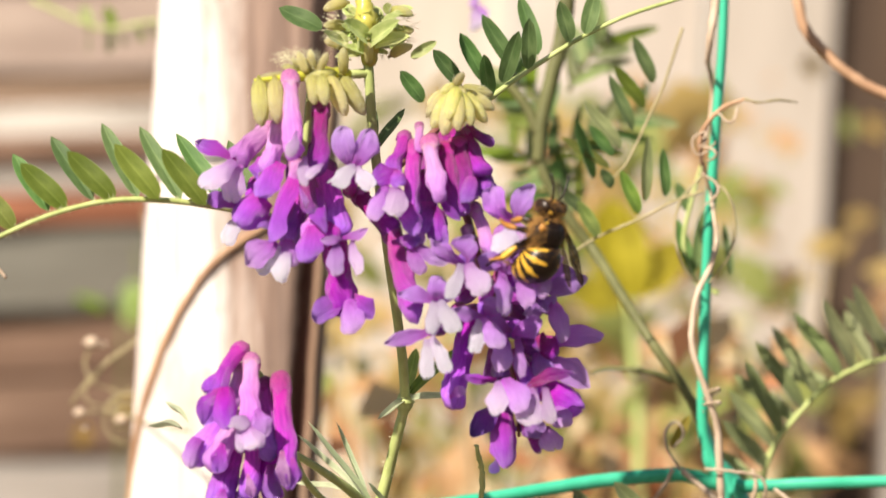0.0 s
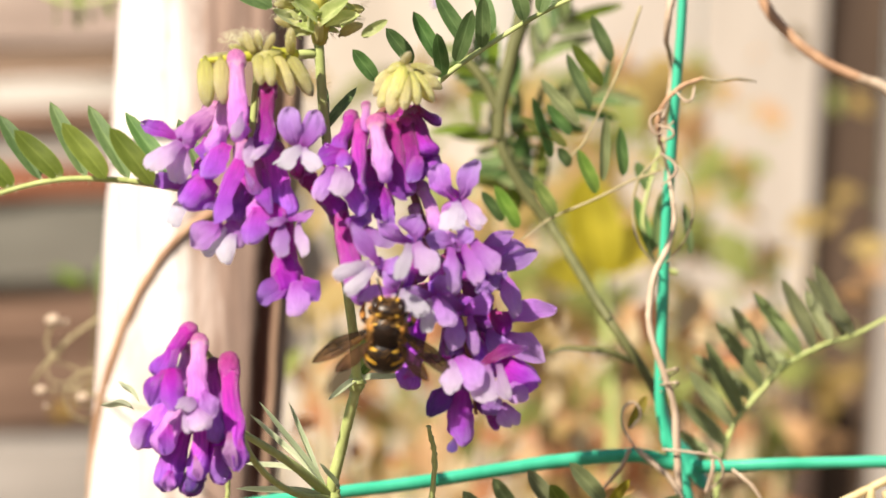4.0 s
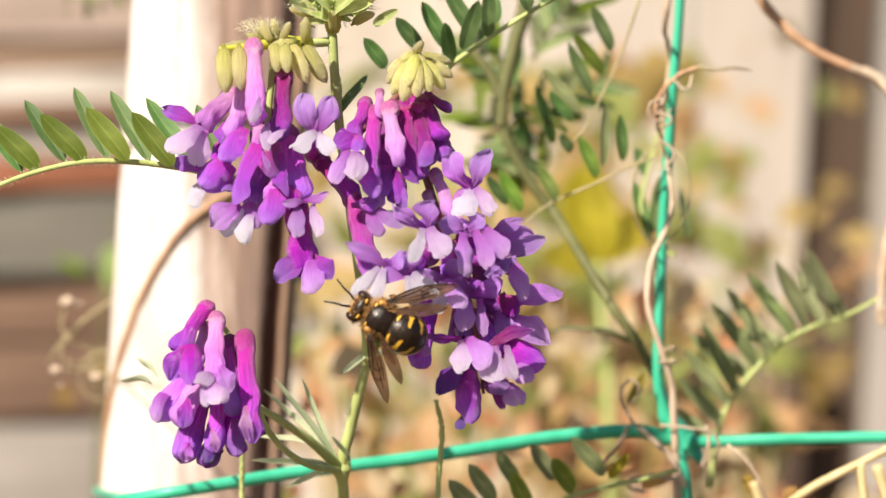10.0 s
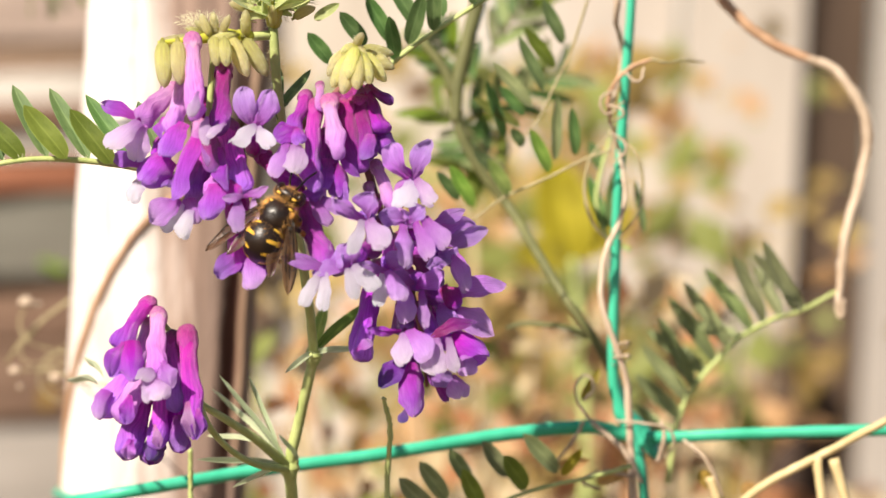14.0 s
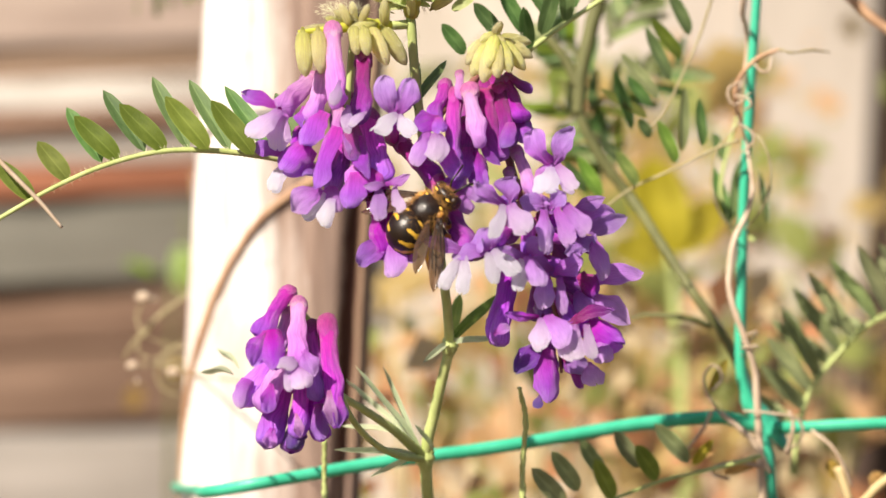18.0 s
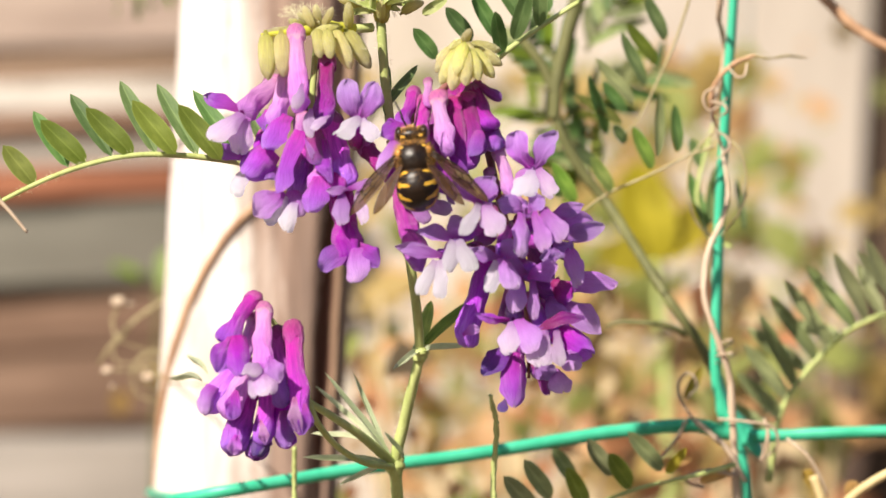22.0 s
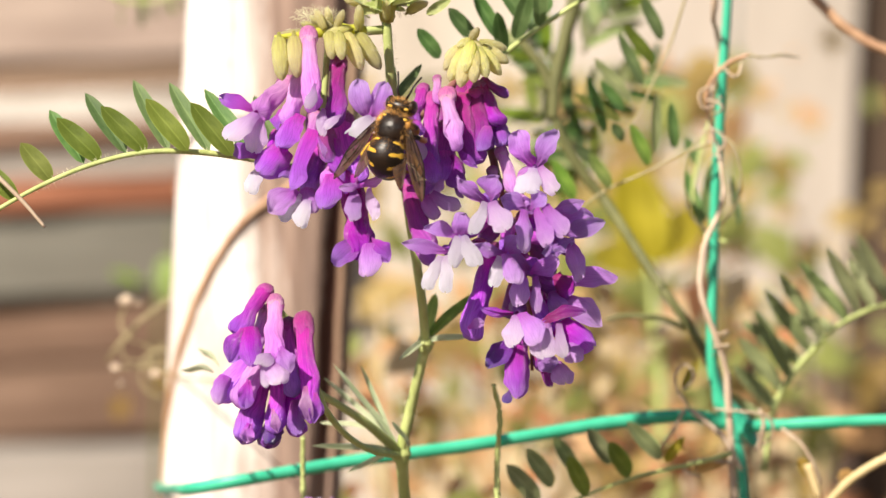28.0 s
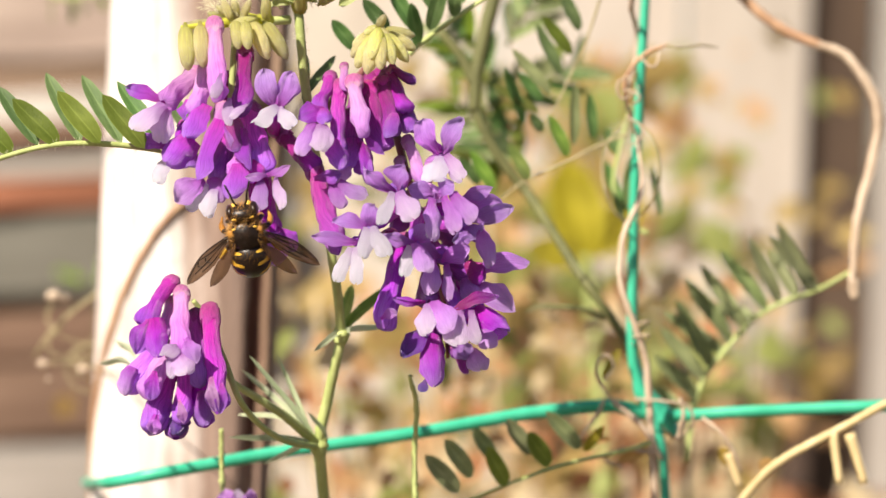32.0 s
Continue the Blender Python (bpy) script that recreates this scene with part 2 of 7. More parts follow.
M_STEM = stem_mat("stem_green", (0.32, 0.385, 0.12), (0.53, 0.59, 0.24))
M_STEM_DARK = stem_mat("stem_olive", (0.085, 0.09, 0.03), (0.165, 0.165, 0.062))
M_DRY = stem_mat("stem_dry", (0.34, 0.24, 0.16), (0.62, 0.50, 0.38))
M_TENDRIL = stem_mat("tendril_olive", (0.27, 0.23, 0.11), (0.45, 0.38, 0.22))
M_SILVER = leaf_mat("leaf_silvery", (0.38, 0.44, 0.26), (0.60, 0.66, 0.44), 0.45)
M_FRESH = leaf_mat("leaf_fresh", (0.13, 0.235, 0.040), (0.27, 0.38, 0.085), 0.5)
M_STRAW = stem_mat("straw", (0.46, 0.34, 0.15), (0.68, 0.54, 0.30))
M_VINE = stem_mat("stem_brown", (0.34, 0.18, 0.10), (0.56, 0.36, 0.22))
M_RACHIS = stem_mat("rachis_purple", (0.20, 0.06, 0.08), (0.28, 0.14, 0.08))
M_HAIR = stem_mat("plant_hair", (0.62, 0.60, 0.36), (0.78, 0.74, 0.52))
M_NET = stem_mat("net_green", (0.02, 0.37, 0.215), (0.065, 0.53, 0.335), 150, 0.35, 0.0002)
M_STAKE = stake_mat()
M_GROOVE = wood_mat("stake_bark", (0.045, 0.018, 0.012), (0.12, 0.055, 0.035), (500, 500, 22), 0.3)
M_BOARD_TAN = wood_mat("board_tan", (0.36, 0.315, 0.272), (0.545, 0.485, 0.43), (34, 60, 7), 0.8)
M_BARK = wood_mat("bark_tan", (0.20, 0.12, 0.085), (0.38, 0.26, 0.19), (500, 500, 30))
M_BOARD_PALE = wood_mat("board_pale", (0.275, 0.246, 0.224), (0.375, 0.342, 0.311), (60, 60, 7))
M_BOARD_GREY = wood_mat("board_grey", (0.240, 0.216, 0.192), (0.344, 0.308, 0.280), (7, 60, 60))
M_BOARD_RED = wood_mat("board_redbrown", (0.17, 0.062, 0.024), (0.30, 0.115, 0.046), (7, 60, 60))
M_BOARD_DARK = wood_mat("board_dark", (0.052, 0.033, 0.023), (0.11, 0.072, 0.050), (60, 60, 7))
M_TIMBER_TAN = wood_mat("timber_tan", (0.26, 0.195, 0.155), (0.38, 0.30, 0.24), (7, 60, 60))
# the next two browns hold the stack's shadow bands as plank colour
M_BOARD_SHADE = wood_mat("board_shade", (0.075, 0.042, 0.030), (0.165, 0.105, 0.080), (7, 60, 60))
M_BOARD_SHADOW_LINE = wood_mat("board_shadow_line", (0.16, 0.090, 0.060), (0.27, 0.165, 0.115), (7, 60, 60))
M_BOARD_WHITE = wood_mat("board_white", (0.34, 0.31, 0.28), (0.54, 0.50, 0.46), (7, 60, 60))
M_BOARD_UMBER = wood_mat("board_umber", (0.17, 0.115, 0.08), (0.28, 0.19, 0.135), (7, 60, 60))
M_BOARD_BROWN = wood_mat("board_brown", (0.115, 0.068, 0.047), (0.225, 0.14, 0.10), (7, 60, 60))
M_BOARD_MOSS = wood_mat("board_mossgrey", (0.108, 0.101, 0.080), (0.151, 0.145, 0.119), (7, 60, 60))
M_SOIL = wood_mat("soil", (0.10, 0.066, 0.034), (0.20, 0.135, 0.072), (9, 9, 9), 0.4, 0.01)


# ---- building helpers ----
def mesh_of(name, bm, material, smooth=True):
    me = bpy.data.meshes.new(name)
    bm.normal_update()
    for f in bm.faces:
        f.smooth = smooth
    bm.to_mesh(me)
    bm.free()
    for one in material if isinstance(material, (list, tuple)) else (material,):
        me.materials.append(one)
    return me


def part(name, bm, material, parent=None, label="", m=None, smooth=True):
    me = bm if isinstance(bm, bpy.types.Mesh) else mesh_of(name, bm, material, smooth)
    ob = new(name, me)
    if parent is not None:
        ob.parent = parent
    if m is not None:
        ob.matrix_basis = m
    if label:
        ob["label"] = label
    return ob


def thing(name, at, label, category, group="", kind=""):
    ob = new(name)
    ob.location = at
    ob.empty_display_size = 0.005
    return tagged(ob, label, category, group, kind)


def spline(points, n=8):
    """A smooth line through points; bends stay within the shorter neighbour."""
    p = [Vector(q) for q in points]
    p = [2 * p[0] - p[1], *p, 2 * p[-1] - p[-2]]
    slope = []
    for a, b, c in zip(p, p[1:], p[2:]):
        w = c - a
        slope.append(w.normalized() * min((b - a).length, (c - b).length) if w.length > 1e-9 else w)
    out = []
    for b, c, m0, m1 in zip(p[1:], p[2:-1], slope, slope[1:]):
        for i in range(n):
            t = i / n
            out.append((2 * t ** 3 - 3 * t * t + 1) * b + (t ** 3 - 2 * t * t + t) * m0 + (3 * t * t - 2 * t ** 3) * c + (t ** 3 - t * t) * m1)
    return [*out, p[-2]]


def tube(points, radii, sides=8, n=8, rough=0.0, bm=None, flat=1.0):
    """A round stem along a smooth line; radii are spread along it."""
    bm = bm or bmesh.new()
    line = spline(points, n)
    k = len(line)
    side = Vector((0.31, 0.87, 0.37))
    rings = []
    for i, q in enumerate(line):
        along = (line[min(i + 1, k - 1)] - line[max(i - 1, 0)]).normalized()
        side = (side - along * side.dot(along)).normalized()
        up = along.cross(side)
        s = i / (k - 1) * (len(radii) - 1)
        j = min(int(s), len(radii) - 2)
        r = radii[j] + (radii[j + 1] - radii[j]) * (s - j)
        ring = []
        for a in range(sides):
            f = 2 * math.pi * a / sides
            rr = r * (1 + rough * noise.noise(q * (1.2 / r) + Vector((a * 0.7, 0, 0))))
            ring.append(bm.verts.new(q + rr * (math.cos(f) * side + flat * math.sin(f) * up)))
        rings.append(ring)
    for a, b in zip(rings, rings[1:]):
        for i in range(sides):
            bm.faces.new((a[i], a[(i + 1) % sides], b[(i + 1) % sides], b[i]))
    bm.faces.new(rings[0][::-1])
    bm.faces.new(rings[-1])
    return bm


def local(points, at):
    return [Vector(p) - Vector(at) for p in points]


def sheet(nu, nv, place, bm=None):
    """A sheet of quads; place(u, v) for u, v in 0..1; the uv map holds u, v."""
    bm = bm or bmesh.new()
    uv = bm.loops.layers.uv.verify()
    g = [[bm.verts.new(place(i / nu, j / nv)) for j in range(nv + 1)] for i in range(nu + 1)]
    for i in range(nu):
        for j in range(nv):
            f = bm.faces.new((g[i][j], g[i + 1][j], g[i + 1][j + 1], g[i][j + 1]))
            for l, (a, b) in zip(f.loops, ((i, j), (i + 1, j), (i + 1, j + 1), (i, j + 1))):
                l[uv].uv = (a / nu, b / nv)
    return bm


def box(bm, lo, hi, wobble=0.0, cuts=1):
    """A block with slightly worn edges."""
    lo, hi = Vector(lo), Vector(hi)
    m = Matrix.Translation((lo + hi) / 2) @ Matrix.Diagonal((*(hi - lo), 1))
    made = bmesh.ops.create_cube(bm, size=1, matrix=m)
    edges = list({e for v in made["verts"] for e in v.link_edges})
    bmesh.ops.bevel(bm, geom=edges, offset=min(hi - lo) * 0.08, segments=2, affect="EDGES", profile=0.5)
    return bm


def plank_mesh(long, deep, high, seed):
    """A rough-sawn plank: worn edges, a slight wave and a few checks along its face."""
    def place(u, v):
        f = 2 * math.pi * v
        c, w = math.cos(f), math.sin(f)
        q = Vector((long * (u - 0.5), deep / 2 * math.copysign(abs(c) ** 0.12, c), high / 2 * math.copysign(abs(w) ** 0.12, w)))
        q.z += high * 0.05 * noise.noise(Vector((u * 7, w, seed)))
        q.y += 0.004 * noise.noise(Vector((u * 18, w * 3, seed + 5)))
        return q

    bm = sheet(40, 32, place)
    bmesh.ops.remove_doubles(bm, verts=bm.verts, dist=1e-6)
    bmesh.ops.holes_fill(bm, edges=[e for e in bm.edges if e.is_boundary])
    bmesh.ops.recalc_face_normals(bm, faces=bm.faces)
    return bm


def hairs_on(bm, spots, length, radius, rng):
    """Fine hairs: thin three-sided needles at (place, way)."""
    for q, w in spots:
        w = (Vector(w) + Vector((rng.gauss(0, 0.35), rng.gauss(0, 0.35), rng.gauss(0, 0.35)))).normalized()
        a = w.orthogonal().normalized() * radius
        b = w.cross(a)
        tip = bm.verts.new(q + w * length * rng.uniform(0.6, 1.3))
        foot = [bm.verts.new(q + a), bm.verts.new(q - 0.5 * a + 0.87 * b), bm.verts.new(q - 0.5 * a - 0.87 * b)]
        for i in range(3):
            bm.faces.new((foot[i], foot[(i + 1) % 3], tip))


# ---- flowers: built in millimetres along +x, the banner petal above ----
MM = 0.001


def smoothstep(a, b, x):
    t = min(1, max(0, (x - a) / (b - a)))
    return t * t * (3 - 2 * t)


def crumple(q, seed, amount):
    """Soft irregular folds, in millimetres."""
    k = Vector((seed * 3.7, seed * 1.3, 0))
    fine = min(amount, 0.5) * 0.22
    q = q + fine * Vector((noise.noise(q * 1.3 + k), noise.noise(q * 1.3 - k), noise.noise(q * 1.3 + 2 * k)))
    return q + amount * Vector((noise.noise(q * 0.42 + k), noise.noise(q * 0.42 + k + Vector((9, 0, 0))), noise.noise(q * 0.42 + k + Vector((0, 9, 0)))))


def profile(stops, u):
    """A value between stops (place, value)."""
    for (a, p), (b, q) in zip(stops, stops[1:]):
        if u <= b:
            return p + (q - p) * smoothstep(a, b, u)
    return stops[-1][1]


OPEN_CLAW = [(0, 0.3), (0.03, 0.58), (0.1, 0.8), (0.2, 0.84), (0.3, 0.76), (0.6, 0.86), (0.88, 1.0), (0.96, 0.85), (1, 0.35)]
SHUT_CLAW = [(0, 0.3), (0.025, 0.62), (0.08, 0.84), (0.16, 0.86), (0.25, 0.76), (0.5, 0.84), (0.76, 1.0), (0.9, 0.92), (0.97, 0.62), (1, 0.1)]


def claw(head, foot, mouth, width, tone, shut=False):
    """One pea flower of a head, in millimetres from its anchor: the tube of its claws in a short calyx."""
    rng = random.Random(round(foot[0] * 131 + foot[2] * 17 + mouth[0] * 7))
    foot, mouth = Vector(foot), Vector(mouth)
    way = mouth - foot
    m = aim((0, 0, 0), way, (rng.uniform(-0.3, 0.3), -1, 0.25)).to_3x3()
    seed, ln = rng.uniform(0, 50), way.length
    crease, second, bow = rng.uniform(-0.5, 0.5), rng.uniform(0.7, 1.3) * rng.choice((-1, 1)), rng.uniform(-0.03, 0.05) * ln
    width *= 0.9
    stops = SHUT_CLAW if shut else OPEN_CLAW

    def around(u, v):
        f = 2 * math.pi * v
        r = width / 2 * profile(stops, u)
        far = smoothstep(0.35, 0.75, u)
        g = (f + math.pi) % (2 * math.pi) - math.pi
        r *= 1 - far * (0.22 * math.exp(-((g - crease) / 0.16) ** 2) + 0.13 * math.exp(-((g - second) / 0.22) ** 2)) + 0.05 * math.cos(2 * g) + 0.07 * noise.noise(Vector((math.cos(f) * 2.2, math.sin(f) * 2.2, u * 2.5 + seed)))
        q = Vector((ln * u, r * math.sin(f), 0.85 * r * math.cos(f) + bow * math.sin(math.pi * u)))
        return m @ crumple(q, seed, 0.2 + 0.5 * far) * MM

    def sheath(u, v):
        f = 2 * math.pi * v
        s = 0.2 * u + (0.035 * math.cos(5 * f + seed) if u > 0.99 else 0)
        r = width / 2 * profile(stops, s) * (1.09 - 0.02 * u) + 0.02
        q = Vector((ln * s, r * math.sin(f), 0.85 * r * math.cos(f) + bow * math.sin(math.pi * s)))
        return m @ crumple(q, seed, 0.16) * MM

    bm = sheet(26, 28, around)
    bmesh.ops.remove_doubles(bm, verts=bm.verts, dist=1e-7)
    ob = part("floret", bm, PETAL_TONES[tone], head)
    ob.location = foot * MM
    bm = sheet(8, 20, sheath)
    bmesh.ops.remove_doubles(bm, verts=bm.verts, dist=1e-7)
    part("calyx", bm, M_CALYX_PALE if tone == "pink" else M_CALYX, ob)
    return ob


# forms of petals: width at the foot, widest place, bow across, bend along, waviness
FORMS = {"banner": (0.34, 0.60, 0.30, 0.20, 0.45), "wing": (0.46, 0.58, 0.50, -0.12, 0.24), "hood": (0.72, 0.45, 0.95, -0.16, 0.25)}


def petal(flower, name, foot, tip, width, tone, form=""):
    """A petal from foot to tip, in millimetres from the head's anchor; its face leans to the open side."""
    rng = random.Random(round(foot[0] * 71 + tip[2] * 37 + tip[0] * 13))
    narrow, wide_at, arch, bend_by, wavy = FORMS[form or name]
    foot, tip = Vector(foot), Vector(tip)
    ln = (tip - foot).length
    m = aim((0, 0, 0), tip - foot, (rng.gauss(-0.1, 0.4), -1, rng.gauss(0.25, 0.4))).to_3x3()
    at = foot - flower.location * 1000
    seed, lean = rng.uniform(0, 50), rng.uniform(-0.12, 0.12)
    ridge = 0.26 if name == "banner" and not form else 0.0
    fold, blunt = rng.uniform(-0.35, 0.35), rng.uniform(1.5, 2.3) if ridge else rng.uniform(2.2, 3.0)
    sharp = rng.uniform(0.6, 0.95) if ridge else rng.uniform(0.48, 0.62)
    width *= 0.96 if ridge else 0.9

    def place(u, v):
        w = 2 * v - 1
        half = width / 2 * (narrow + (1 - narrow) * smoothstep(0, wide_at, u))
        if u > wide_at:
            half *= max(0.0, 1 - ((u - wide_at) / (1.002 - wide_at)) ** blunt) ** sharp
        half *= 1 + 0.26 * noise.noise(Vector((u * 4.0, 2.0 if w > 0 else -2.0, seed)))
        q = Vector((ln * u * (1 - 0.05 * (1 - w * w) * smoothstep(0.85, 1, u)), half * w + lean * ln * u * (1 - u), 0))
        q.z = -arch * half * w * w - bend_by * ln * u * u + 0.12 * ln * math.sin(math.pi * u) + ridge * width * abs(w - fold) * smoothstep(0.1, 0.6, u)
        q.z += wavy * 0.6 * width * (abs(w) ** 2 * noise.noise(Vector((u * 3.1, w * 1.2, seed))) + 0.35 * noise.noise(Vector((u * 2.0, w * 3.5, seed + 9))))
        return (at + m @ crumple(q, seed, 0.28)) * MM

    return part(name, mesh_of(name, sheet(18, 12, place), PETAL_TONES[tone]), None, flower)


def aim(base, tip, up):
    """A frame at base whose x points to tip and whose z leans to up."""
    x = (Vector(tip) - Vector(base)).normalized()
    up = Vector(up)
    z = (up - x * up.dot(x)).normalized()
    y = z.cross(x)
    return Matrix(((x.x, y.x, z.x, base[0]), (x.y, y.y, z.y, base[1]), (x.z, y.z, z.z, base[2]), (0, 0, 0, 1)))


def raceme_of(at, label, stalk, green=False, group="vetch flower heads"):
    """A flower head with its stalk, ready for florets."""
    ob = thing("flower_head", at, label, "flower", group)
    part("stalk", tube(local(stalk, at), [0.0006, 0.0005, 0.0004, 0.0002], 7), green and M_STEM or M_RACHIS, ob, "thin flower stalk")
    return ob


def fill(ob, line, count, seed, tones, back=7.0):
    """Shut florets deeper in a head, hanging from its stalk on all sides."""
    rng = random.Random(seed)
    pts = spline(line, 10)
    for i in range(count):
        q = (pts[int(len(pts) * (0.1 + 0.8 * (i + rng.random()) / count))] - ob.location) * 1000
        a = rng.uniform(0, 2 * math.pi)
        side = Vector((math.cos(a), 0.6 * math.sin(a), 0))
        foot = q + side * 1.5 + Vector((0, back * 0.3, 1))
        claw(ob, foot, foot + side * rng.uniform(2.0, 3.6) + Vector((0, rng.uniform(-1, 1), -rng.uniform(5, 8))), rng.uniform(2.2, 3.0), rng.choice(tones), True)


# leaflets: one shared mesh, 1 long along x, 1 wide
def leaflet_mesh(name, material, fold=0.16, droop=0.1):
    def place(u, v):
        w = 2 * v - 1
        half = 0.5 * math.sqrt(max(0.0, 1 - abs(2 * u - 1) ** 2.1)) * (1 - 0.10 * u)
        tipx = u if u < 0.985 else 1.025
        return Vector((tipx, half * w if u < 0.999 else 0.02 * w, fold * abs(w) * half * 2 * 0.5 - droop * u * u * 0.4 + 0.05 * math.sin(6 * u)))

    return mesh_of(name, sheet(12, 6, place), material)


LEAVES = {"green": leaflet_mesh("leaflet", M_LEAF), "grey": leaflet_mesh("leaflet", M_GREY), "sepal": leaflet_mesh("leaflet", M_SEPAL, 0.5, 0.6), "silver": leaflet_mesh("leaflet", M_SILVER, 0.3), "fresh": leaflet_mesh("leaflet", M_FRESH, 0.25, 0.2), "olive": leaflet_mesh("leaflet", M_OLIVE, 0.1), "pale": leaflet_mesh("leaflet", M_PALE, 0.2), "dry": leaflet_mesh("leaflet", M_DRYLEAF, 0.3, 0.5), "yellow": leaflet_mesh("leaflet", M_YELLOW, 0.2)}


def leaflet(parent, base, tip, wide, facing=(0.2, -1, 0.3), kind="green"):
    at = parent.location
    ln = (Vector(tip) - Vector(base)).length
    m = aim(Vector(base) - at, Vector(tip) - at, facing) @ Matrix.Diagonal((ln, wide, ln * 0.5, 1))
    return part("leaflet", LEAVES[kind], None, parent, "", m)


def frond(at, label, line, r, leaves, wide=0.0026, material=None):
    ob = thing("leaf_frond", at, label, "leaf", "vetch leaves")
    part("leaf_stalk", tube(local(line, at), [r, r * 0.8, r * 0.6], 7, rough=0.1), material or M_STEM, ob)
    for base, tip, kind, *more in leaves:
        leaflet(ob, base, tip, more[0] if more else wide, more[1] if len(more) > 1 else (0.2, -1, 0.3), kind)
    return ob

# ---- ground and background ----
ground = thing("ground", (0, 1, 0), "brown garden soil with dry litter", "ground", kind="structure")
part("soil", sheet(60, 60, lambda u, v: Vector(((u - 0.5) * 60, (v - 0.4) * 60, 0.02 * noise.noise(Vector((u * 40, v * 40, 0)))))), M_SOIL, ground)

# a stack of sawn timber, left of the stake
# two of the planks are darker brown where shadow crosses the stack
TIMBERS = [(0.02, 0.13, M_BOARD_GREY, 0.0), (0.132, 0.313, M_BOARD_GREY, 0.0), (0.3135, 0.3598, M_BOARD_GREY, -0.02), (0.3598, 0.4120, M_BOARD_GREY, -0.03), (0.4126, 0.4510, M_BOARD_SHADE, 0.004), (0.4515, 0.4817, M_BOARD_BROWN, 0.01), (0.4823, 0.5239, M_BOARD_MOSS, 0), (0.5244, 0.5400, M_BOARD_RED, -0.006),
           (0.5402, 0.5563, M_BOARD_GREY, 0), (0.5566, 0.5661, M_BOARD_SHADOW_LINE, -0.008), (0.5664, 0.5811, M_BOARD_WHITE, -0.004), (0.5813, 0.5960, M_BOARD_UMBER, 0.005), (0.5966, 0.6374, M_TIMBER_TAN, 0), (0.6380, 0.7109, M_BOARD_GREY, 0)]
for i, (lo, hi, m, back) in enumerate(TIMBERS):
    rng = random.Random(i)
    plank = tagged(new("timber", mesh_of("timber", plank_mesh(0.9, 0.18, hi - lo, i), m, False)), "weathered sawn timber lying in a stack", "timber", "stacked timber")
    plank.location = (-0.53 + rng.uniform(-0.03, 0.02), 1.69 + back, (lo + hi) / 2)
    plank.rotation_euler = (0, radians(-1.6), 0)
    plank.location.z += math.tan(radians(1.6)) * (plank.location.x - (-0.194))

# upright fence boards to its other side
BOARDS = [(-0.085, 0.025, M_BOARD_TAN, 0.02), (0.028, 0.118, M_BOARD_TAN, 0.012), (0.120, 0.179, M_BOARD_TAN, 0.0), (0.181, 0.213, M_BOARD_DARK, 0.012), (0.215, 0.30, M_BOARD_PALE, 0.0), (0.305, 0.40, M_BOARD_TAN, 0.0), (0.402, 0.52, M_BOARD_PALE, 0.01)]
fence = thing("fence", (0.1, 1.63, 0.5), "weathered upright wooden fence boards", "fence", kind="structure")
fence.rotation_euler = (0, radians(3.4), 0)
for lo, hi, m, back in BOARDS:
    part("board", box(bmesh.new(), (lo - 0.1, -0.02 + back, -0.53), (hi - 0.1, 0.004 + back, 0.6)), m, fence, smooth=False)
part("board", box(bmesh.new(), (0.062, -0.046, -0.53), (0.0835, -0.024, -0.042)), M_BOARD_DARK, fence, "short dark brown board end", smooth=False)
for z in (0.12, 0.95):
    part("rail", box(bmesh.new(), (-0.3, 0.034, z - 0.5), (0.5, 0.075, z - 0.44)), M_BOARD_DARK, fence, smooth=False)

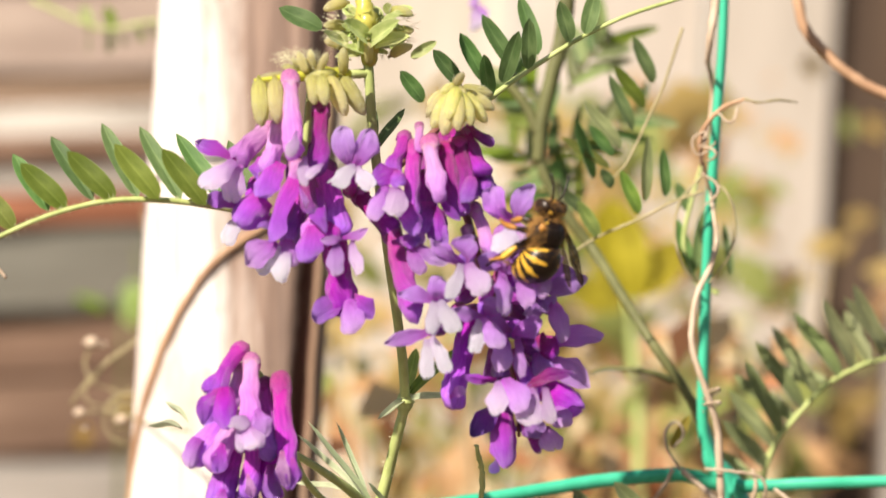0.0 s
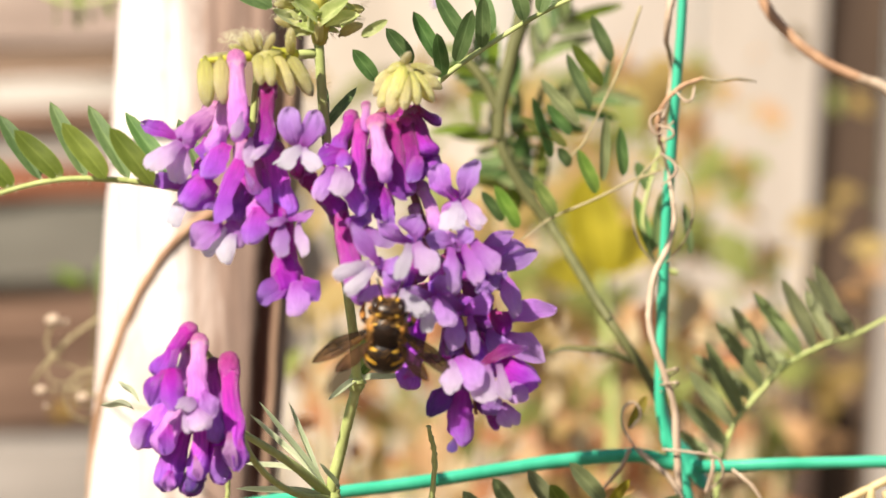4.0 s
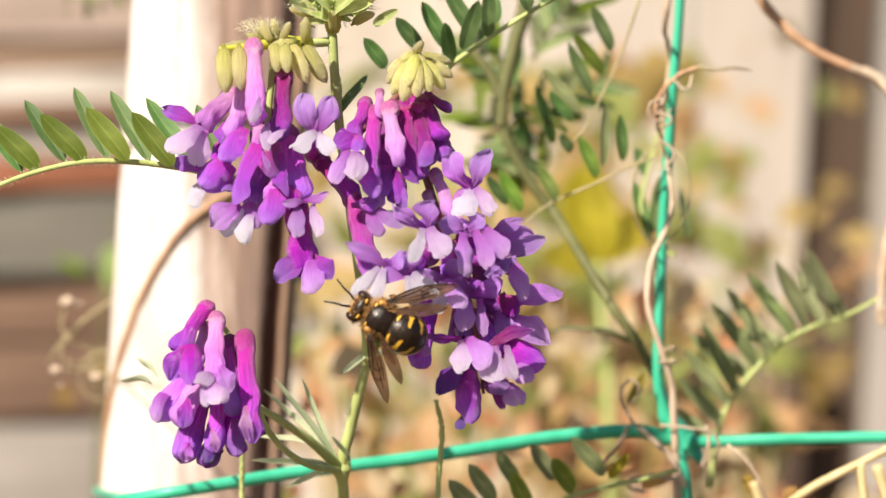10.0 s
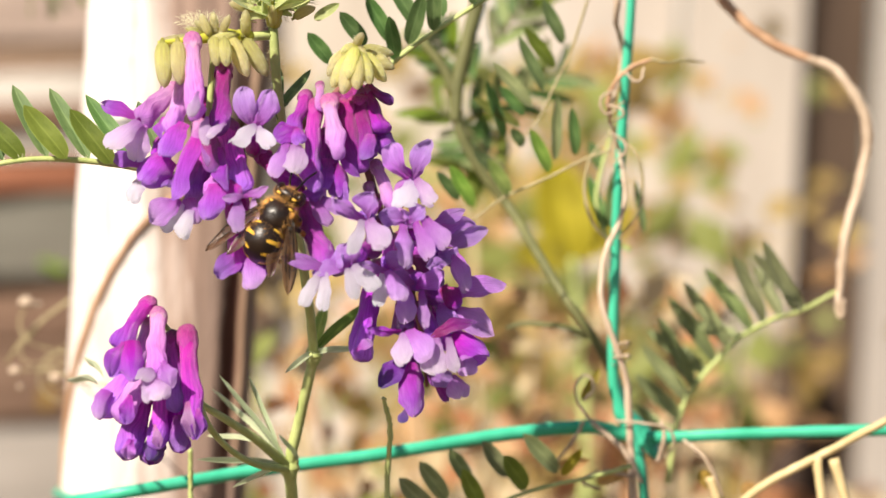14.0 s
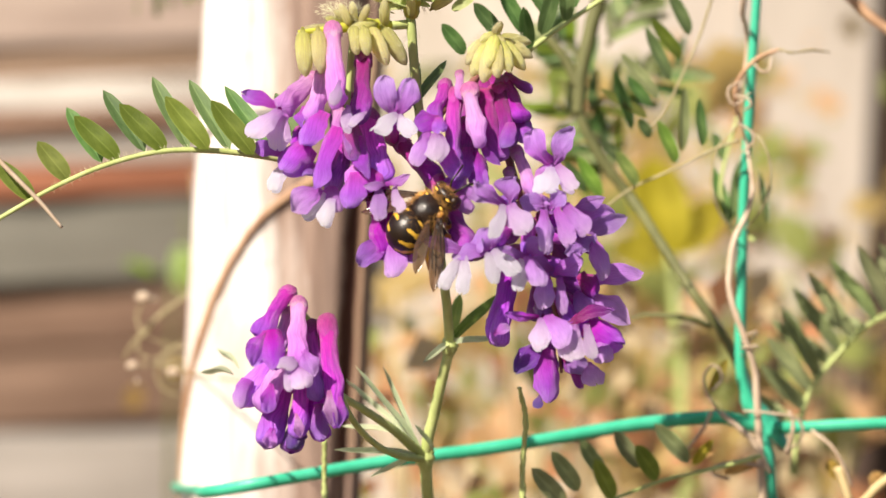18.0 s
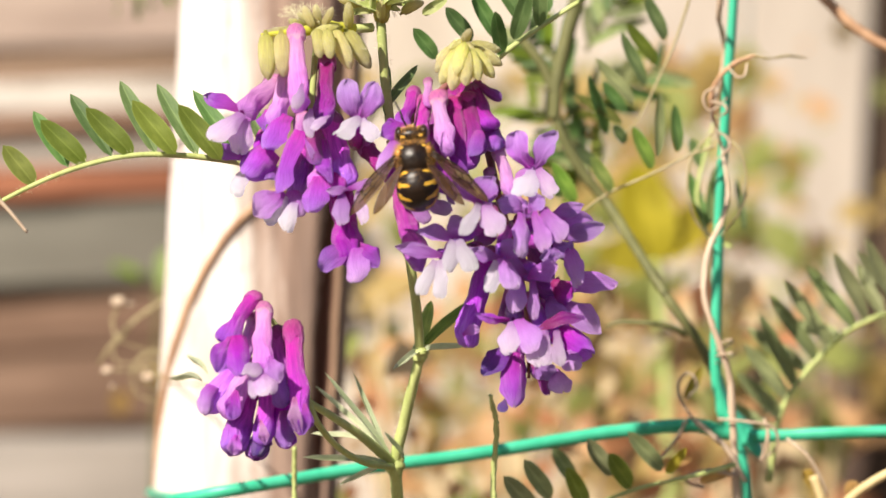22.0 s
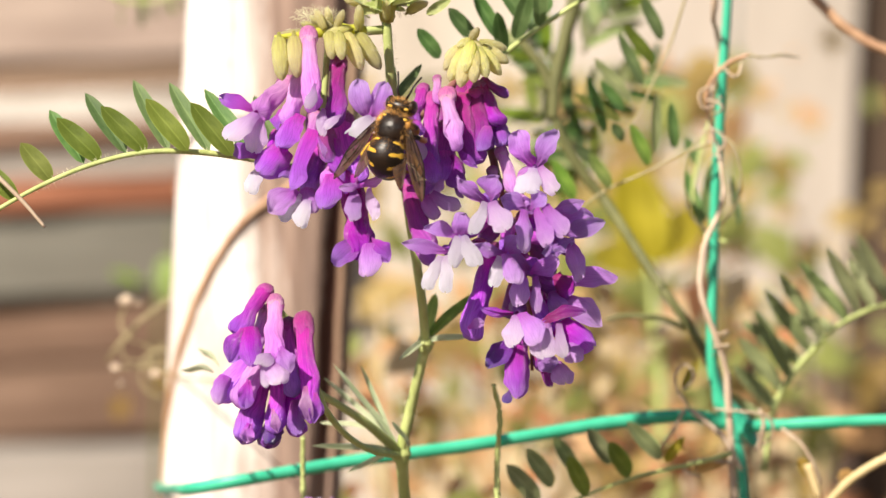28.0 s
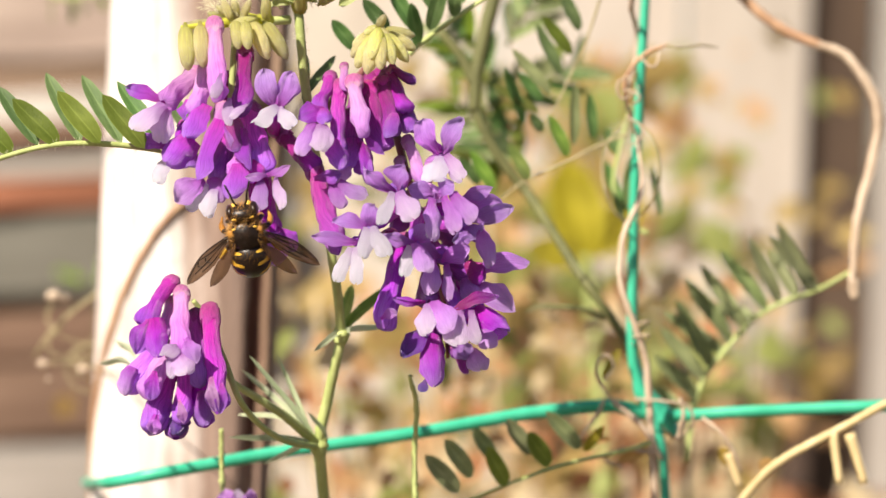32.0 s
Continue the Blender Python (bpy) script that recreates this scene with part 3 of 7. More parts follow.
# ---- the stake ----
def stake():
    at = Vector((-0.0345, 0.545, 0))
    ob = thing("wooden_stake", at, "pale sun-bleached wooden stake with a strip of dark bark", "stake")
    bm = bmesh.new()
    rings = []
    n, k = 120, 240
    A, B = 0.0149, 0.0125

    def skin(f, z):
        """Round at the back, flattened in front, with a split near one side."""
        c, w = math.cos(f), math.sin(f)
        x = A * math.copysign(abs(c) ** 0.62, c)
        y = B * math.copysign(abs(w) ** 0.62, w)
        grow = 1 + 0.02 * noise.noise(Vector((c * 1.5, w * 1.5, z * 14))) + 0.012 * noise.noise(Vector((c * 9, w * 9, z * 30)))
        if w < 0:
            y += 0.0030 * math.exp(-((x / A - 0.80) / 0.07) ** 2) + 0.0006 * math.exp(-((x / A - 0.2 - 0.1 * noise.noise(Vector((0, 4, z * 30)))) / 0.03) ** 2)
        return Vector((x * grow + 0.065 * (z - 0.5), y * grow, z))

    for i in range(k + 1):
        rings.append([bm.verts.new(skin(2 * math.pi * a / n, 1.1 * i / k)) for a in range(n)])
    for a, b in zip(rings, rings[1:]):
        for i in range(n):
            bm.faces.new((a[i], a[(i + 1) % n], b[(i + 1) % n], b[i]))
    bm.faces.new(rings[-1])
    bm.faces.new(rings[0][::-1])
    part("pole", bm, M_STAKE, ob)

    def bark(u, v):
        z = 0.462 + 0.058 * u
        ends = smoothstep(0, 0.25, u) * (1 - smoothstep(0.9, 1, u))
        lo = 0.77 - 0.05 * ends + 0.05 * noise.noise(Vector((3, 0, z * 90))) + 0.025 * noise.noise(Vector((8, 0, z * 400)))
        hi = 0.80 + 0.07 * ends + 0.04 * noise.noise(Vector((1, 0, z * 110)))
        x = A * (lo + (hi - lo) * v)
        f = -math.acos(min(1, (x / A) ** (1 / 0.62)))
        q = skin(f, z)
        q.y -= 0.0003 + 0.0003 * noise.noise(Vector((v * 3, 1, z * 90)))
        return q

    def flap(u, v):
        z = 0.462 + 0.07 * u
        x = A * (0.86 + 0.12 * v + 0.03 * noise.noise(Vector((5, 0, z * 120))))
        q = skin(-math.acos(min(1, (x / A) ** (1 / 0.62))), z)
        q.y -= 0.0007 * math.sin(math.pi * v) + 0.0004
        return q

    part("bark_edge", sheet(60, 5, flap), M_BARK, ob, "curled tan edge of loose bark")
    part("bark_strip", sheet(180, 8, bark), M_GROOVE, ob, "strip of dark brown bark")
    return ob


stake()
vine = thing("dry_vine", (-0.04874, 0.5130, 0.46155), "dry tan vine stem curling round the stake", "vine")
part("vine_stem", tube(local([(-0.05314, 0.5400, 0.26514), (-0.05158, 0.5400, 0.43034), (-0.05117, 0.5395, 0.45956), (-0.04977, 0.5362, 0.47447), (-0.04635, 0.5337, 0.48643), (-0.04243, 0.5325, 0.49511), (-0.03684, 0.5319, 0.50279), (-0.03053, 0.5319, 0.50730), (-0.02396, 0.5332, 0.51080), (-0.01936, 0.5450, 0.51399), (-0.01561, 0.5600, 0.52294)], vine.location), [0.0008, 0.0007, 0.0006, 0.0006, 0.00055, 0.0005], 9, rough=0.25), M_VINE, vine)

# ---- the net ----
net = thing("plastic_net", (0.03707, 0.4680, 0.47264), "green plastic trellis net with a welded crossing", "net")
cross = net.location
part("strand", tube(local([(0.04104, 0.4680, 0.01010), (0.03906, 0.4680, 0.43167), (0.03802, 0.4680, 0.46588), (0.03627, 0.4680, 0.47264), (0.03404, 0.4680, 0.47940), (0.03452, 0.4680, 0.49928), (0.03587, 0.4680, 0.51917), (0.03707, 0.4680, 0.53508), (0.03866, 0.4680, 0.60667), (0.03906, 0.4680, 0.77370)], cross), [0.0009, 0.0009, 0.0010, 0.0011, 0.0011, 0.0010, 0.0009, 0.0009, 0.0009], 10, n=6, rough=0.1, flat=0.7), M_NET, net)
part("strand", tube(local([(-0.03600, 0.5625, 0.45650), (-0.04850, 0.5590, 0.45750), (-0.05240, 0.5440, 0.45870), (-0.04920, 0.5200, 0.46000), (-0.04330, 0.4800, 0.46260), (-0.03751, 0.4560, 0.46450), (-0.01747, 0.4590, 0.46760), (0.00126, 0.4620, 0.46973), (0.01865, 0.4650, 0.47221), (0.03064, 0.4670, 0.47309), (0.03591, 0.4685, 0.47175), (0.04113, 0.4690, 0.47138), (0.04900, 0.4680, 0.47176), (0.06223, 0.4670, 0.47214), (0.08820, 0.4650, 0.47273), (0.17514, 0.4650, 0.47321)], cross), [0.0009, 0.0009, 0.0009, 0.00095, 0.0010, 0.0011, 0.0009, 0.0009, 0.0009], 10, n=6, rough=0.1, flat=0.8), M_NET, net)
part("weld", tube(local([(0.03424, 0.4685, 0.48017), (0.03539, 0.4690, 0.47497), (0.03818, 0.4700, 0.47132), (0.04026, 0.4700, 0.46853)], cross), [0.0010, 0.0022, 0.0030, 0.0012], 12, rough=0.2, flat=0.5), M_NET, net)
for dx in (-0.145, 0.145):
    part("strand", tube([(dx, 0, -0.45), (dx + 0.004, 0, 0), (dx, 0, 0.4)], [0.0007, 0.0007], 8, flat=0.6), M_NET, net)
for dz in (-0.11, 0.11, 0.22):
    part("strand", tube([(-0.17, 0, dz - 0.004), (0, 0, dz), (0.17, 0, dz + 0.003)], [0.0007, 0.0007], 8, flat=0.6), M_NET, net)

twig = thing("dry_twig", (0.03628, 0.4630, 0.46781), "pale dry stem twined round the net strand", "vine")
part("twig_stem", tube(local([(0.03675, 0.4640, 0.02217), (0.03651, 0.4630, 0.45601), (0.03620, 0.4630, 0.46781), (0.03557, 0.4630, 0.47962), (0.03408, 0.4620, 0.48437), (0.03219, 0.4620, 0.49066), (0.03267, 0.4620, 0.49694), (0.03439, 0.4620, 0.50086), (0.03557, 0.4630, 0.50480), (0.03501, 0.4660, 0.51117), (0.03352, 0.4630, 0.51582)], twig.location), [0.0006, 0.0006, 0.0005, 0.00045, 0.00042, 0.0004, 0.00025, 0.00025], 8, rough=0.4), M_DRY, twig)
part("twig_stem", tube(local([(0.03361, 0.4620, 0.51500), (0.03329, 0.4620, 0.51853), (0.03463, 0.4610, 0.52123), (0.03651, 0.4610, 0.52280), (0.03925, 0.4610, 0.52390)], twig.location), [0.00022, 0.0004, 0.00028, 0.00036, 0.0002], 8, rough=0.9), M_VINE, twig)
part("twig_stem", tube(local([(0.03384, 0.4620, 0.51775), (0.03563, 0.4700, 0.52484), (0.03447, 0.4630, 0.52919), (0.03479, 0.4610, 0.53299), (0.03588, 0.4630, 0.53942), (0.03683, 0.4650, 0.56647)], twig.location), [0.00025, 0.0003, 0.0006, 0.0006], 8, rough=0.4), M_DRY, twig)
part("tendril", tube(local([(0.03925, 0.4610, 0.52390), (0.04121, 0.4610, 0.52343), (0.04415, 0.4630, 0.52384), (0.04671, 0.4650, 0.52363)], twig.location), [0.0002, 0.00014, 0.00018, 0.00012], 7, rough=0.9), M_TENDRIL, twig)
for pts in ([(0.03391, 0.4640, 0.51388), (0.03077, 0.4630, 0.51031), (0.02998, 0.4630, 0.50559), (0.03116, 0.4630, 0.50126), (0.03406, 0.4650, 0.49834)], [(0.03485, 0.4650, 0.51351), (0.03714, 0.4630, 0.51110), (0.03809, 0.4630, 0.50716), (0.03730, 0.4630, 0.50283), (0.03462, 0.4650, 0.49913)], [(0.03299, 0.4610, 0.51771), (0.03518, 0.4590, 0.51662), (0.03400, 0.4610, 0.51536)], [(0.03409, 0.4600, 0.51962), (0.03221, 0.4600, 0.51845), (0.03299, 0.4600, 0.51634), (0.03534, 0.4600, 0.51806)], [(0.03565, 0.4600, 0.52197), (0.03729, 0.4590, 0.52075), (0.03815, 0.4600, 0.52275)], [(0.03338, 0.4610, 0.51403), (0.03565, 0.4600, 0.51181), (0.03377, 0.4610, 0.50948)]):
    part("tendril", tube(local(pts, twig.location), [0.00014, 0.0002, 0.0002, 0.00012], 6, rough=0.5), M_DRY if pts[0][1] < 0.463 else M_TENDRIL, twig)
vine2 = thing("dry_vine", (0.05463, 0.4900, 0.53048), "brown dry vine stem hanging in an arc", "vine")
part("vine_stem", tube(local([(0.04630, 0.4900, 0.56171), (0.05005, 0.4900, 0.53673), (0.05463, 0.4900, 0.53073), (0.05963, 0.4900, 0.52715), (0.06421, 0.4900, 0.52523)], vine2.location), [0.0007, 0.0008, 0.0008, 0.0008, 0.0007], 9, rough=0.25), M_VINE, vine2)
part("vine_stem", tube(local([(0.06338, 0.4900, 0.52557), (0.06812, 0.4900, 0.52340), (0.07212, 0.4900, 0.51716), (0.07229, 0.4900, 0.51091), (0.06921, 0.4900, 0.49925), (0.06846, 0.4900, 0.49259), (0.06785, 0.4880, 0.49013), (0.06818, 0.4880, 0.48764), (0.06853, 0.4870, 0.49015)], vine2.location), [0.0007, 0.0008, 0.0009, 0.0008, 0.0007, 0.0005, 0.0004, 0.0003], 9, rough=0.35), M_DRY, vine2)

# ---- the living plant: stems ----
plant = thing("vetch_stem", (-0.00687, 0.4300, 0.46792), "upright green vetch stem with swollen joints", "plant")
pl = plant.location
part("stem", tube(local([(-0.00657, 0.4600, 0.04975), (-0.00867, 0.4400, 0.45072), (-0.00943, 0.4300, 0.47011), (-0.00815, 0.4280, 0.47607), (-0.00665, 0.4250, 0.48201), (-0.00605, 0.4240, 0.48494), (-0.00642, 0.4200, 0.49151), (-0.00792, 0.4160, 0.50290), (-0.00952, 0.4120, 0.51618), (-0.01003, 0.4100, 0.52376), (-0.01045, 0.4100, 0.53073), (-0.01087, 0.4100, 0.54467), (-0.01156, 0.4200, 0.56717)], pl), [0.0009, 0.0008, 0.0007, 0.00065, 0.0006, 0.0006, 0.0006, 0.0006, 0.0006], 9, rough=0.08), M_STEM, plant)
part("joint", tube(local([(-0.00935, 0.4300, 0.46879), (-0.00943, 0.4300, 0.47011), (-0.00906, 0.4300, 0.47142)], pl), [0.0008, 0.0014, 0.0009], 9, rough=0.2), M_STEM, plant)
part("joint", tube(local([(-0.00620, 0.4240, 0.48364), (-0.00605, 0.4240, 0.48479), (-0.00605, 0.4240, 0.48580)], pl), [0.0008, 0.0012, 0.0008], 9, rough=0.2), M_STEM, plant)
# side shoots at the lower joint
part("side_stem", tube(local([(-0.00943, 0.4300, 0.47011), (-0.01326, 0.4240, 0.47413), (-0.01706, 0.4200, 0.47709), (-0.01982, 0.4180, 0.47911), (-0.02153, 0.4140, 0.48248), (-0.02304, 0.4120, 0.48607)], pl), [0.0007, 0.00055, 0.00045, 0.0003, 0.0002], 8), M_STEM, plant)
part("flower_stalk", tube(local([(-0.00943, 0.4300, 0.46996), (-0.01313, 0.4200, 0.47130), (-0.01604, 0.4120, 0.47381), (-0.01817, 0.4050, 0.47735), (-0.01989, 0.4050, 0.48217), (-0.02227, 0.4070, 0.48762), (-0.02374, 0.4060, 0.48972)], pl), [0.0005, 0.0004, 0.0004, 0.0003], 8), M_STEM, plant)
for base, tip, w in [((-0.00979, 0.4300, 0.47025), (-0.01763, 0.4250, 0.48201), .0010), ((-0.01052, 0.4300, 0.47099), (-0.01461, 0.4320, 0.48172), .0011), ((-0.00999, 0.4320, 0.47070), (-0.01956, 0.4360, 0.48007), .0012), ((-0.01011, 0.4280, 0.47025), (-0.02037, 0.4220, 0.47196), .0014), ((-0.01052, 0.4300, 0.47011), (-0.01614, 0.4240, 0.46836), .0012), ((-0.00848, 0.4300, 0.47084), (-0.01040, 0.4250, 0.47465), .0012), ((-0.01329, 0.4250, 0.47363), (-0.02002, 0.4300, 0.47449), .0012)] + [((-0.00605, 0.4240, 0.48494), (-0.00916, 0.4180, 0.48302), .0011), ((-0.00605, 0.4240, 0.48479), (0.00007, 0.4200, 0.48579), .0013), ((-0.00591, 0.4240, 0.48508), (0.00044, 0.4300, 0.49130), .0019), ((-0.00605, 0.4240, 0.48530), (-0.00468, 0.4300, 0.49130), .0020), ((-0.00760, 0.4140, 0.50253), (-0.00221, 0.4060, 0.50338), .0016), ((-0.00973, 0.4120, 0.51478), (-0.00600, 0.4200, 0.52077), .0016), ((-0.00973, 0.4120, 0.51407), (-0.00945, 0.4150, 0.52053), .0014), ((-0.03391, 0.4300, 0.48107), (-0.03919, 0.4400, 0.48138), .001), ((-0.03318, 0.4300, 0.48180), (-0.03694, 0.4400, 0.48437), .0008)]:
    leaflet(plant, base, tip, w * (0.7 if base[2] < 0.4745 else 0.85), (0.1, -1, 0.7), "silver" if base[2] < 0.4745 or tip[2] < 0.4865 else "fresh" if base[2] < 0.49 else "green")

back = thing("vetch_stem", (0.03380, 0.4780, 0.48058), "slanting green vetch stem behind the net", "plant")
part("stem", tube(local([(0.04111, 0.4780, 0.04838), (0.03989, 0.4780, 0.43834), (0.03826, 0.4780, 0.46677), (0.03380, 0.4780, 0.48140), (0.02730, 0.4780, 0.49155), (0.02029, 0.4900, 0.50369), (0.01658, 0.4900, 0.50852), (0.01329, 0.4900, 0.51435), (0.01231, 0.4900, 0.51768)], back.location), [0.0008, 0.0007, 0.0007, 0.0008, 0.0009, 0.0007], 8, rough=0.1), M_STEM_DARK, back)
part("stem", tube(local([(0.01230, 0.4900, 0.51644), (0.01266, 0.4900, 0.52183), (0.01419, 0.4900, 0.52847), (0.01588, 0.4900, 0.53511), (0.01676, 0.4900, 0.54424)], back.location), [0.0009, 0.0011, 0.0012, 0.0013], 8, rough=0.1), M_STEM_DARK, back)
part("side_stem", tube(local([(0.00738, 0.4900, 0.52851), (0.01044, 0.4900, 0.52475), (0.01232, 0.4900, 0.52059)], back.location), [0.0006, 0.0009], 7), M_STEM_DARK, back)
part("side_stem", tube(local([(0.03080, 0.4820, 0.48534), (0.02741, 0.4800, 0.48670), (0.02170, 0.4800, 0.48719), (0.01925, 0.4800, 0.48654)], back.location), [0.0005, 0.0004, 0.0002], 7), M_STEM_DARK, back)

stub = thing("green_stalk", (0.00322, 0.4300, 0.46792), "thin yellow-green bare stalk", "plant")
part("stalk", tube(local([(0.00505, 0.4500, 0.05954), (0.00307, 0.4300, 0.46280), (0.00307, 0.4300, 0.46865), (0.00349, 0.4280, 0.47534), (0.00275, 0.4260, 0.47922)], stub.location), [0.0004, 0.00036, 0.0003], 8, n=14, rough=0.8), M_STEM, stub)
stub2 = thing("green_stalk", (-0.02288, 0.4400, 0.46717), "thin yellow-green bare stalk", "plant")
part("stalk", tube(local([(-0.02172, 0.4500, 0.05954), (-0.02288, 0.4400, 0.46194), (-0.02296, 0.4400, 0.46717), (-0.02278, 0.4380, 0.47216)], stub2.location), [0.0004, 0.00036, 0.0003], 8, n=14, rough=0.8), M_STEM, stub2)

# ---- fronds ----
frond((-0.02643, 0.4050, 0.50798), "feathery green vetch leaf with oval leaflets", [(-0.02188, 0.4100, 0.50739), (-0.02643, 0.4050, 0.50819), (-0.03307, 0.4020, 0.50909), (-0.03970, 0.4000, 0.50911), (-0.04627, 0.3980, 0.50751), (-0.05277, 0.3960, 0.50464), (-0.06121, 0.3940, 0.49973)], 0.00042, [
    ((-0.04501, 0.4000, 0.50809), (-0.05017, 0.4000, 0.51339), "olive", .0029), ((-0.03936, 0.4000, 0.50911), (-0.04473, 0.4000, 0.51475), "olive", .0029), ((-0.03426, 0.4000, 0.50918), (-0.03923, 0.4000, 0.51557), "olive", .0029), ((-0.02883, 0.4000, 0.50850), (-0.03372, 0.4000, 0.51502), "olive", .0029), ((-0.05112, 0.4000, 0.50578), (-0.05466, 0.4000, 0.51040), "olive", .0027), ((-0.05534, 0.4000, 0.50347), (-0.05976, 0.4000, 0.50823), "olive", .0026),
    ((-0.04740, 0.4030, 0.50788), (-0.05189, 0.4060, 0.51470), "green", .0024), ((-0.04219, 0.4030, 0.50911), (-0.04752, 0.4070, 0.51681), "green", .0024), ((-0.03692, 0.4030, 0.50938), (-0.04150, 0.4070, 0.51833), "green", .0024), ((-0.03192, 0.4030, 0.50911), (-0.03701, 0.4070, 0.51792), "green", .0024), ((-0.02677, 0.4060, 0.50849), (-0.03281, 0.4090, 0.51717), "green", .0024), ((-0.02397, 0.4100, 0.50983), (-0.02709, 0.4150, 0.51665), "green", .0022)])
frond((0.00482, 0.4300, 0.52273), "feathery green vetch leaf with narrow leaflets", [(0.00336, 0.4300, 0.52127), (0.00497, 0.4300, 0.52273), (0.00850, 0.4310, 0.52535), (0.01590, 0.4330, 0.53010), (0.02262, 0.4350, 0.53334), (0.03485, 0.4400, 0.53747)], 0.0004, [
    ((-0.00371, 0.4280, 0.52190), (-0.00644, 0.4260, 0.52556), "green", .0022), ((0.00080, 0.4280, 0.52408), (-0.00232, 0.4260, 0.52817), "green", .0023), ((0.00395, 0.4300, 0.52456), (0.00102, 0.4280, 0.53033), "green", .0023), ((0.00446, 0.4300, 0.52236), (0.00390, 0.4250, 0.52738), "green", .0022), ((0.00776, 0.4310, 0.52586), (0.00380, 0.4300, 0.53281), "green", .0024), ((0.00614, 0.4300, 0.52434), (0.00813, 0.4270, 0.53041), "green", .0023), ((0.00938, 0.4310, 0.52608), (0.00953, 0.4280, 0.53208), "green", .0022), ((0.01476, 0.4320, 0.52959), (0.01345, 0.4300, 0.53442), "green", .0023), ((0.01072, 0.4320, 0.52797), (0.00854, 0.4330, 0.53540), "green", .0023), ((0.01663, 0.4330, 0.53061), (0.01810, 0.4330, 0.53613), "green", .0023)])
frond((0.02357, 0.4630, 0.51567), "feathery green vetch leaf, a little out of focus", [(0.03110, 0.4630, 0.53368), (0.02848, 0.4630, 0.52585), (0.02594, 0.4630, 0.52037), (0.02357, 0.4630, 0.51552), (0.02160, 0.4630, 0.51333)], 0.00022, [
    ((0.02715, 0.4630, 0.52617), (0.02449, 0.4610, 0.53215), "green", 0.0021), ((0.02595, 0.4630, 0.52288), (0.02197, 0.4610, 0.52826), "olive", 0.0021), ((0.02437, 0.4630, 0.51983), (0.02118, 0.4610, 0.52701), "green", 0.0019), ((0.02279, 0.4630, 0.51740), (0.01773, 0.4610, 0.52359), "grey", 0.0019), ((0.02169, 0.4630, 0.51631), (0.01849, 0.4610, 0.52031), "green", 0.0018), ((0.01901, 0.4630, 0.51319), (0.01662, 0.4610, 0.52110), "green", 0.0017), ((0.02121, 0.4630, 0.51474), (0.01489, 0.4610, 0.51876), "olive", 0.0016), ((0.02872, 0.4630, 0.51078), (0.02831, 0.4610, 0.51713), "green", 0.0017), ((0.02589, 0.4630, 0.51001), (0.02637, 0.4610, 0.51870), "grey", 0.0016)], material=M_TENDRIL)
frond((0.01881, 0.4630, 0.50511), "feathery green vetch leaf with fresh leaflets", [(0.03373, 0.4630, 0.51154), (0.02981, 0.4630, 0.51015), (0.02510, 0.4630, 0.50782), (0.01881, 0.4630, 0.50503), (0.01409, 0.4630, 0.50144), (0.01172, 0.4630, 0.49847)], 0.00022, [
    ((0.02510, 0.4630, 0.50845), (0.02268, 0.4610, 0.51419), "fresh", 0.0021), ((0.01960, 0.4630, 0.50534), (0.01688, 0.4610, 0.51016), "fresh", 0.0021), ((0.01457, 0.4630, 0.50379), (0.01157, 0.4610, 0.50940), "fresh", 0.0022), ((0.01765, 0.4630, 0.50864), (0.01486, 0.4610, 0.51157), "green", 0.0018), ((0.01254, 0.4630, 0.50475), (0.00977, 0.4610, 0.50863), "green", 0.0018), ((0.02159, 0.4630, 0.51215), (0.01995, 0.4610, 0.51444), "green", 0.0018)], material=M_TENDRIL)
frond((0.04529, 0.4880, 0.47271), "feathery green vetch leaf with upright narrow leaflets", [(0.04271, 0.4870, 0.46366), (0.04395, 0.4870, 0.47111), (0.04602, 0.4870, 0.47674), (0.05264, 0.4870, 0.48419), (0.05761, 0.4870, 0.48709), (0.06258, 0.4870, 0.48874), (0.06782, 0.4890, 0.49136)], 0.0005, [
    ((0.04478, 0.4870, 0.47277), (0.03833, 0.4840, 0.47952), "grey", .0024), ((0.04561, 0.4870, 0.47567), (0.03932, 0.4840, 0.48363), "grey", .0024), ((0.04668, 0.4870, 0.47732), (0.04162, 0.4840, 0.48774), "grey", .0024), ((0.04867, 0.4870, 0.47939), (0.04031, 0.4900, 0.48593), "grey", .0024), ((0.04975, 0.4870, 0.48121), (0.04311, 0.4840, 0.49062), "grey", .0024), ((0.05181, 0.4870, 0.48311), (0.04533, 0.4840, 0.49268), "grey", .0024)] + [((0.05347, 0.4870, 0.48477), (0.04566, 0.4920, 0.48670), "grey", .0024), ((0.05513, 0.4870, 0.48585), (0.04837, 0.4840, 0.49474), "grey", .0024), ((0.05695, 0.4870, 0.48684), (0.05248, 0.4840, 0.49655), "grey", .0024), ((0.05926, 0.4870, 0.48767), (0.05613, 0.4900, 0.49509), "grey", .0024), ((0.06133, 0.4870, 0.48849), (0.05684, 0.4840, 0.49860), "grey", .0024), ((0.06274, 0.4870, 0.48866), (0.05561, 0.4840, 0.49679), "grey", .0024), ((0.04271, 0.4870, 0.47029), (0.03798, 0.4900, 0.47510), "grey", .0024), ((0.04453, 0.4870, 0.47111), (0.03923, 0.4900, 0.47093), "grey", .0024)], material=M_STEM)
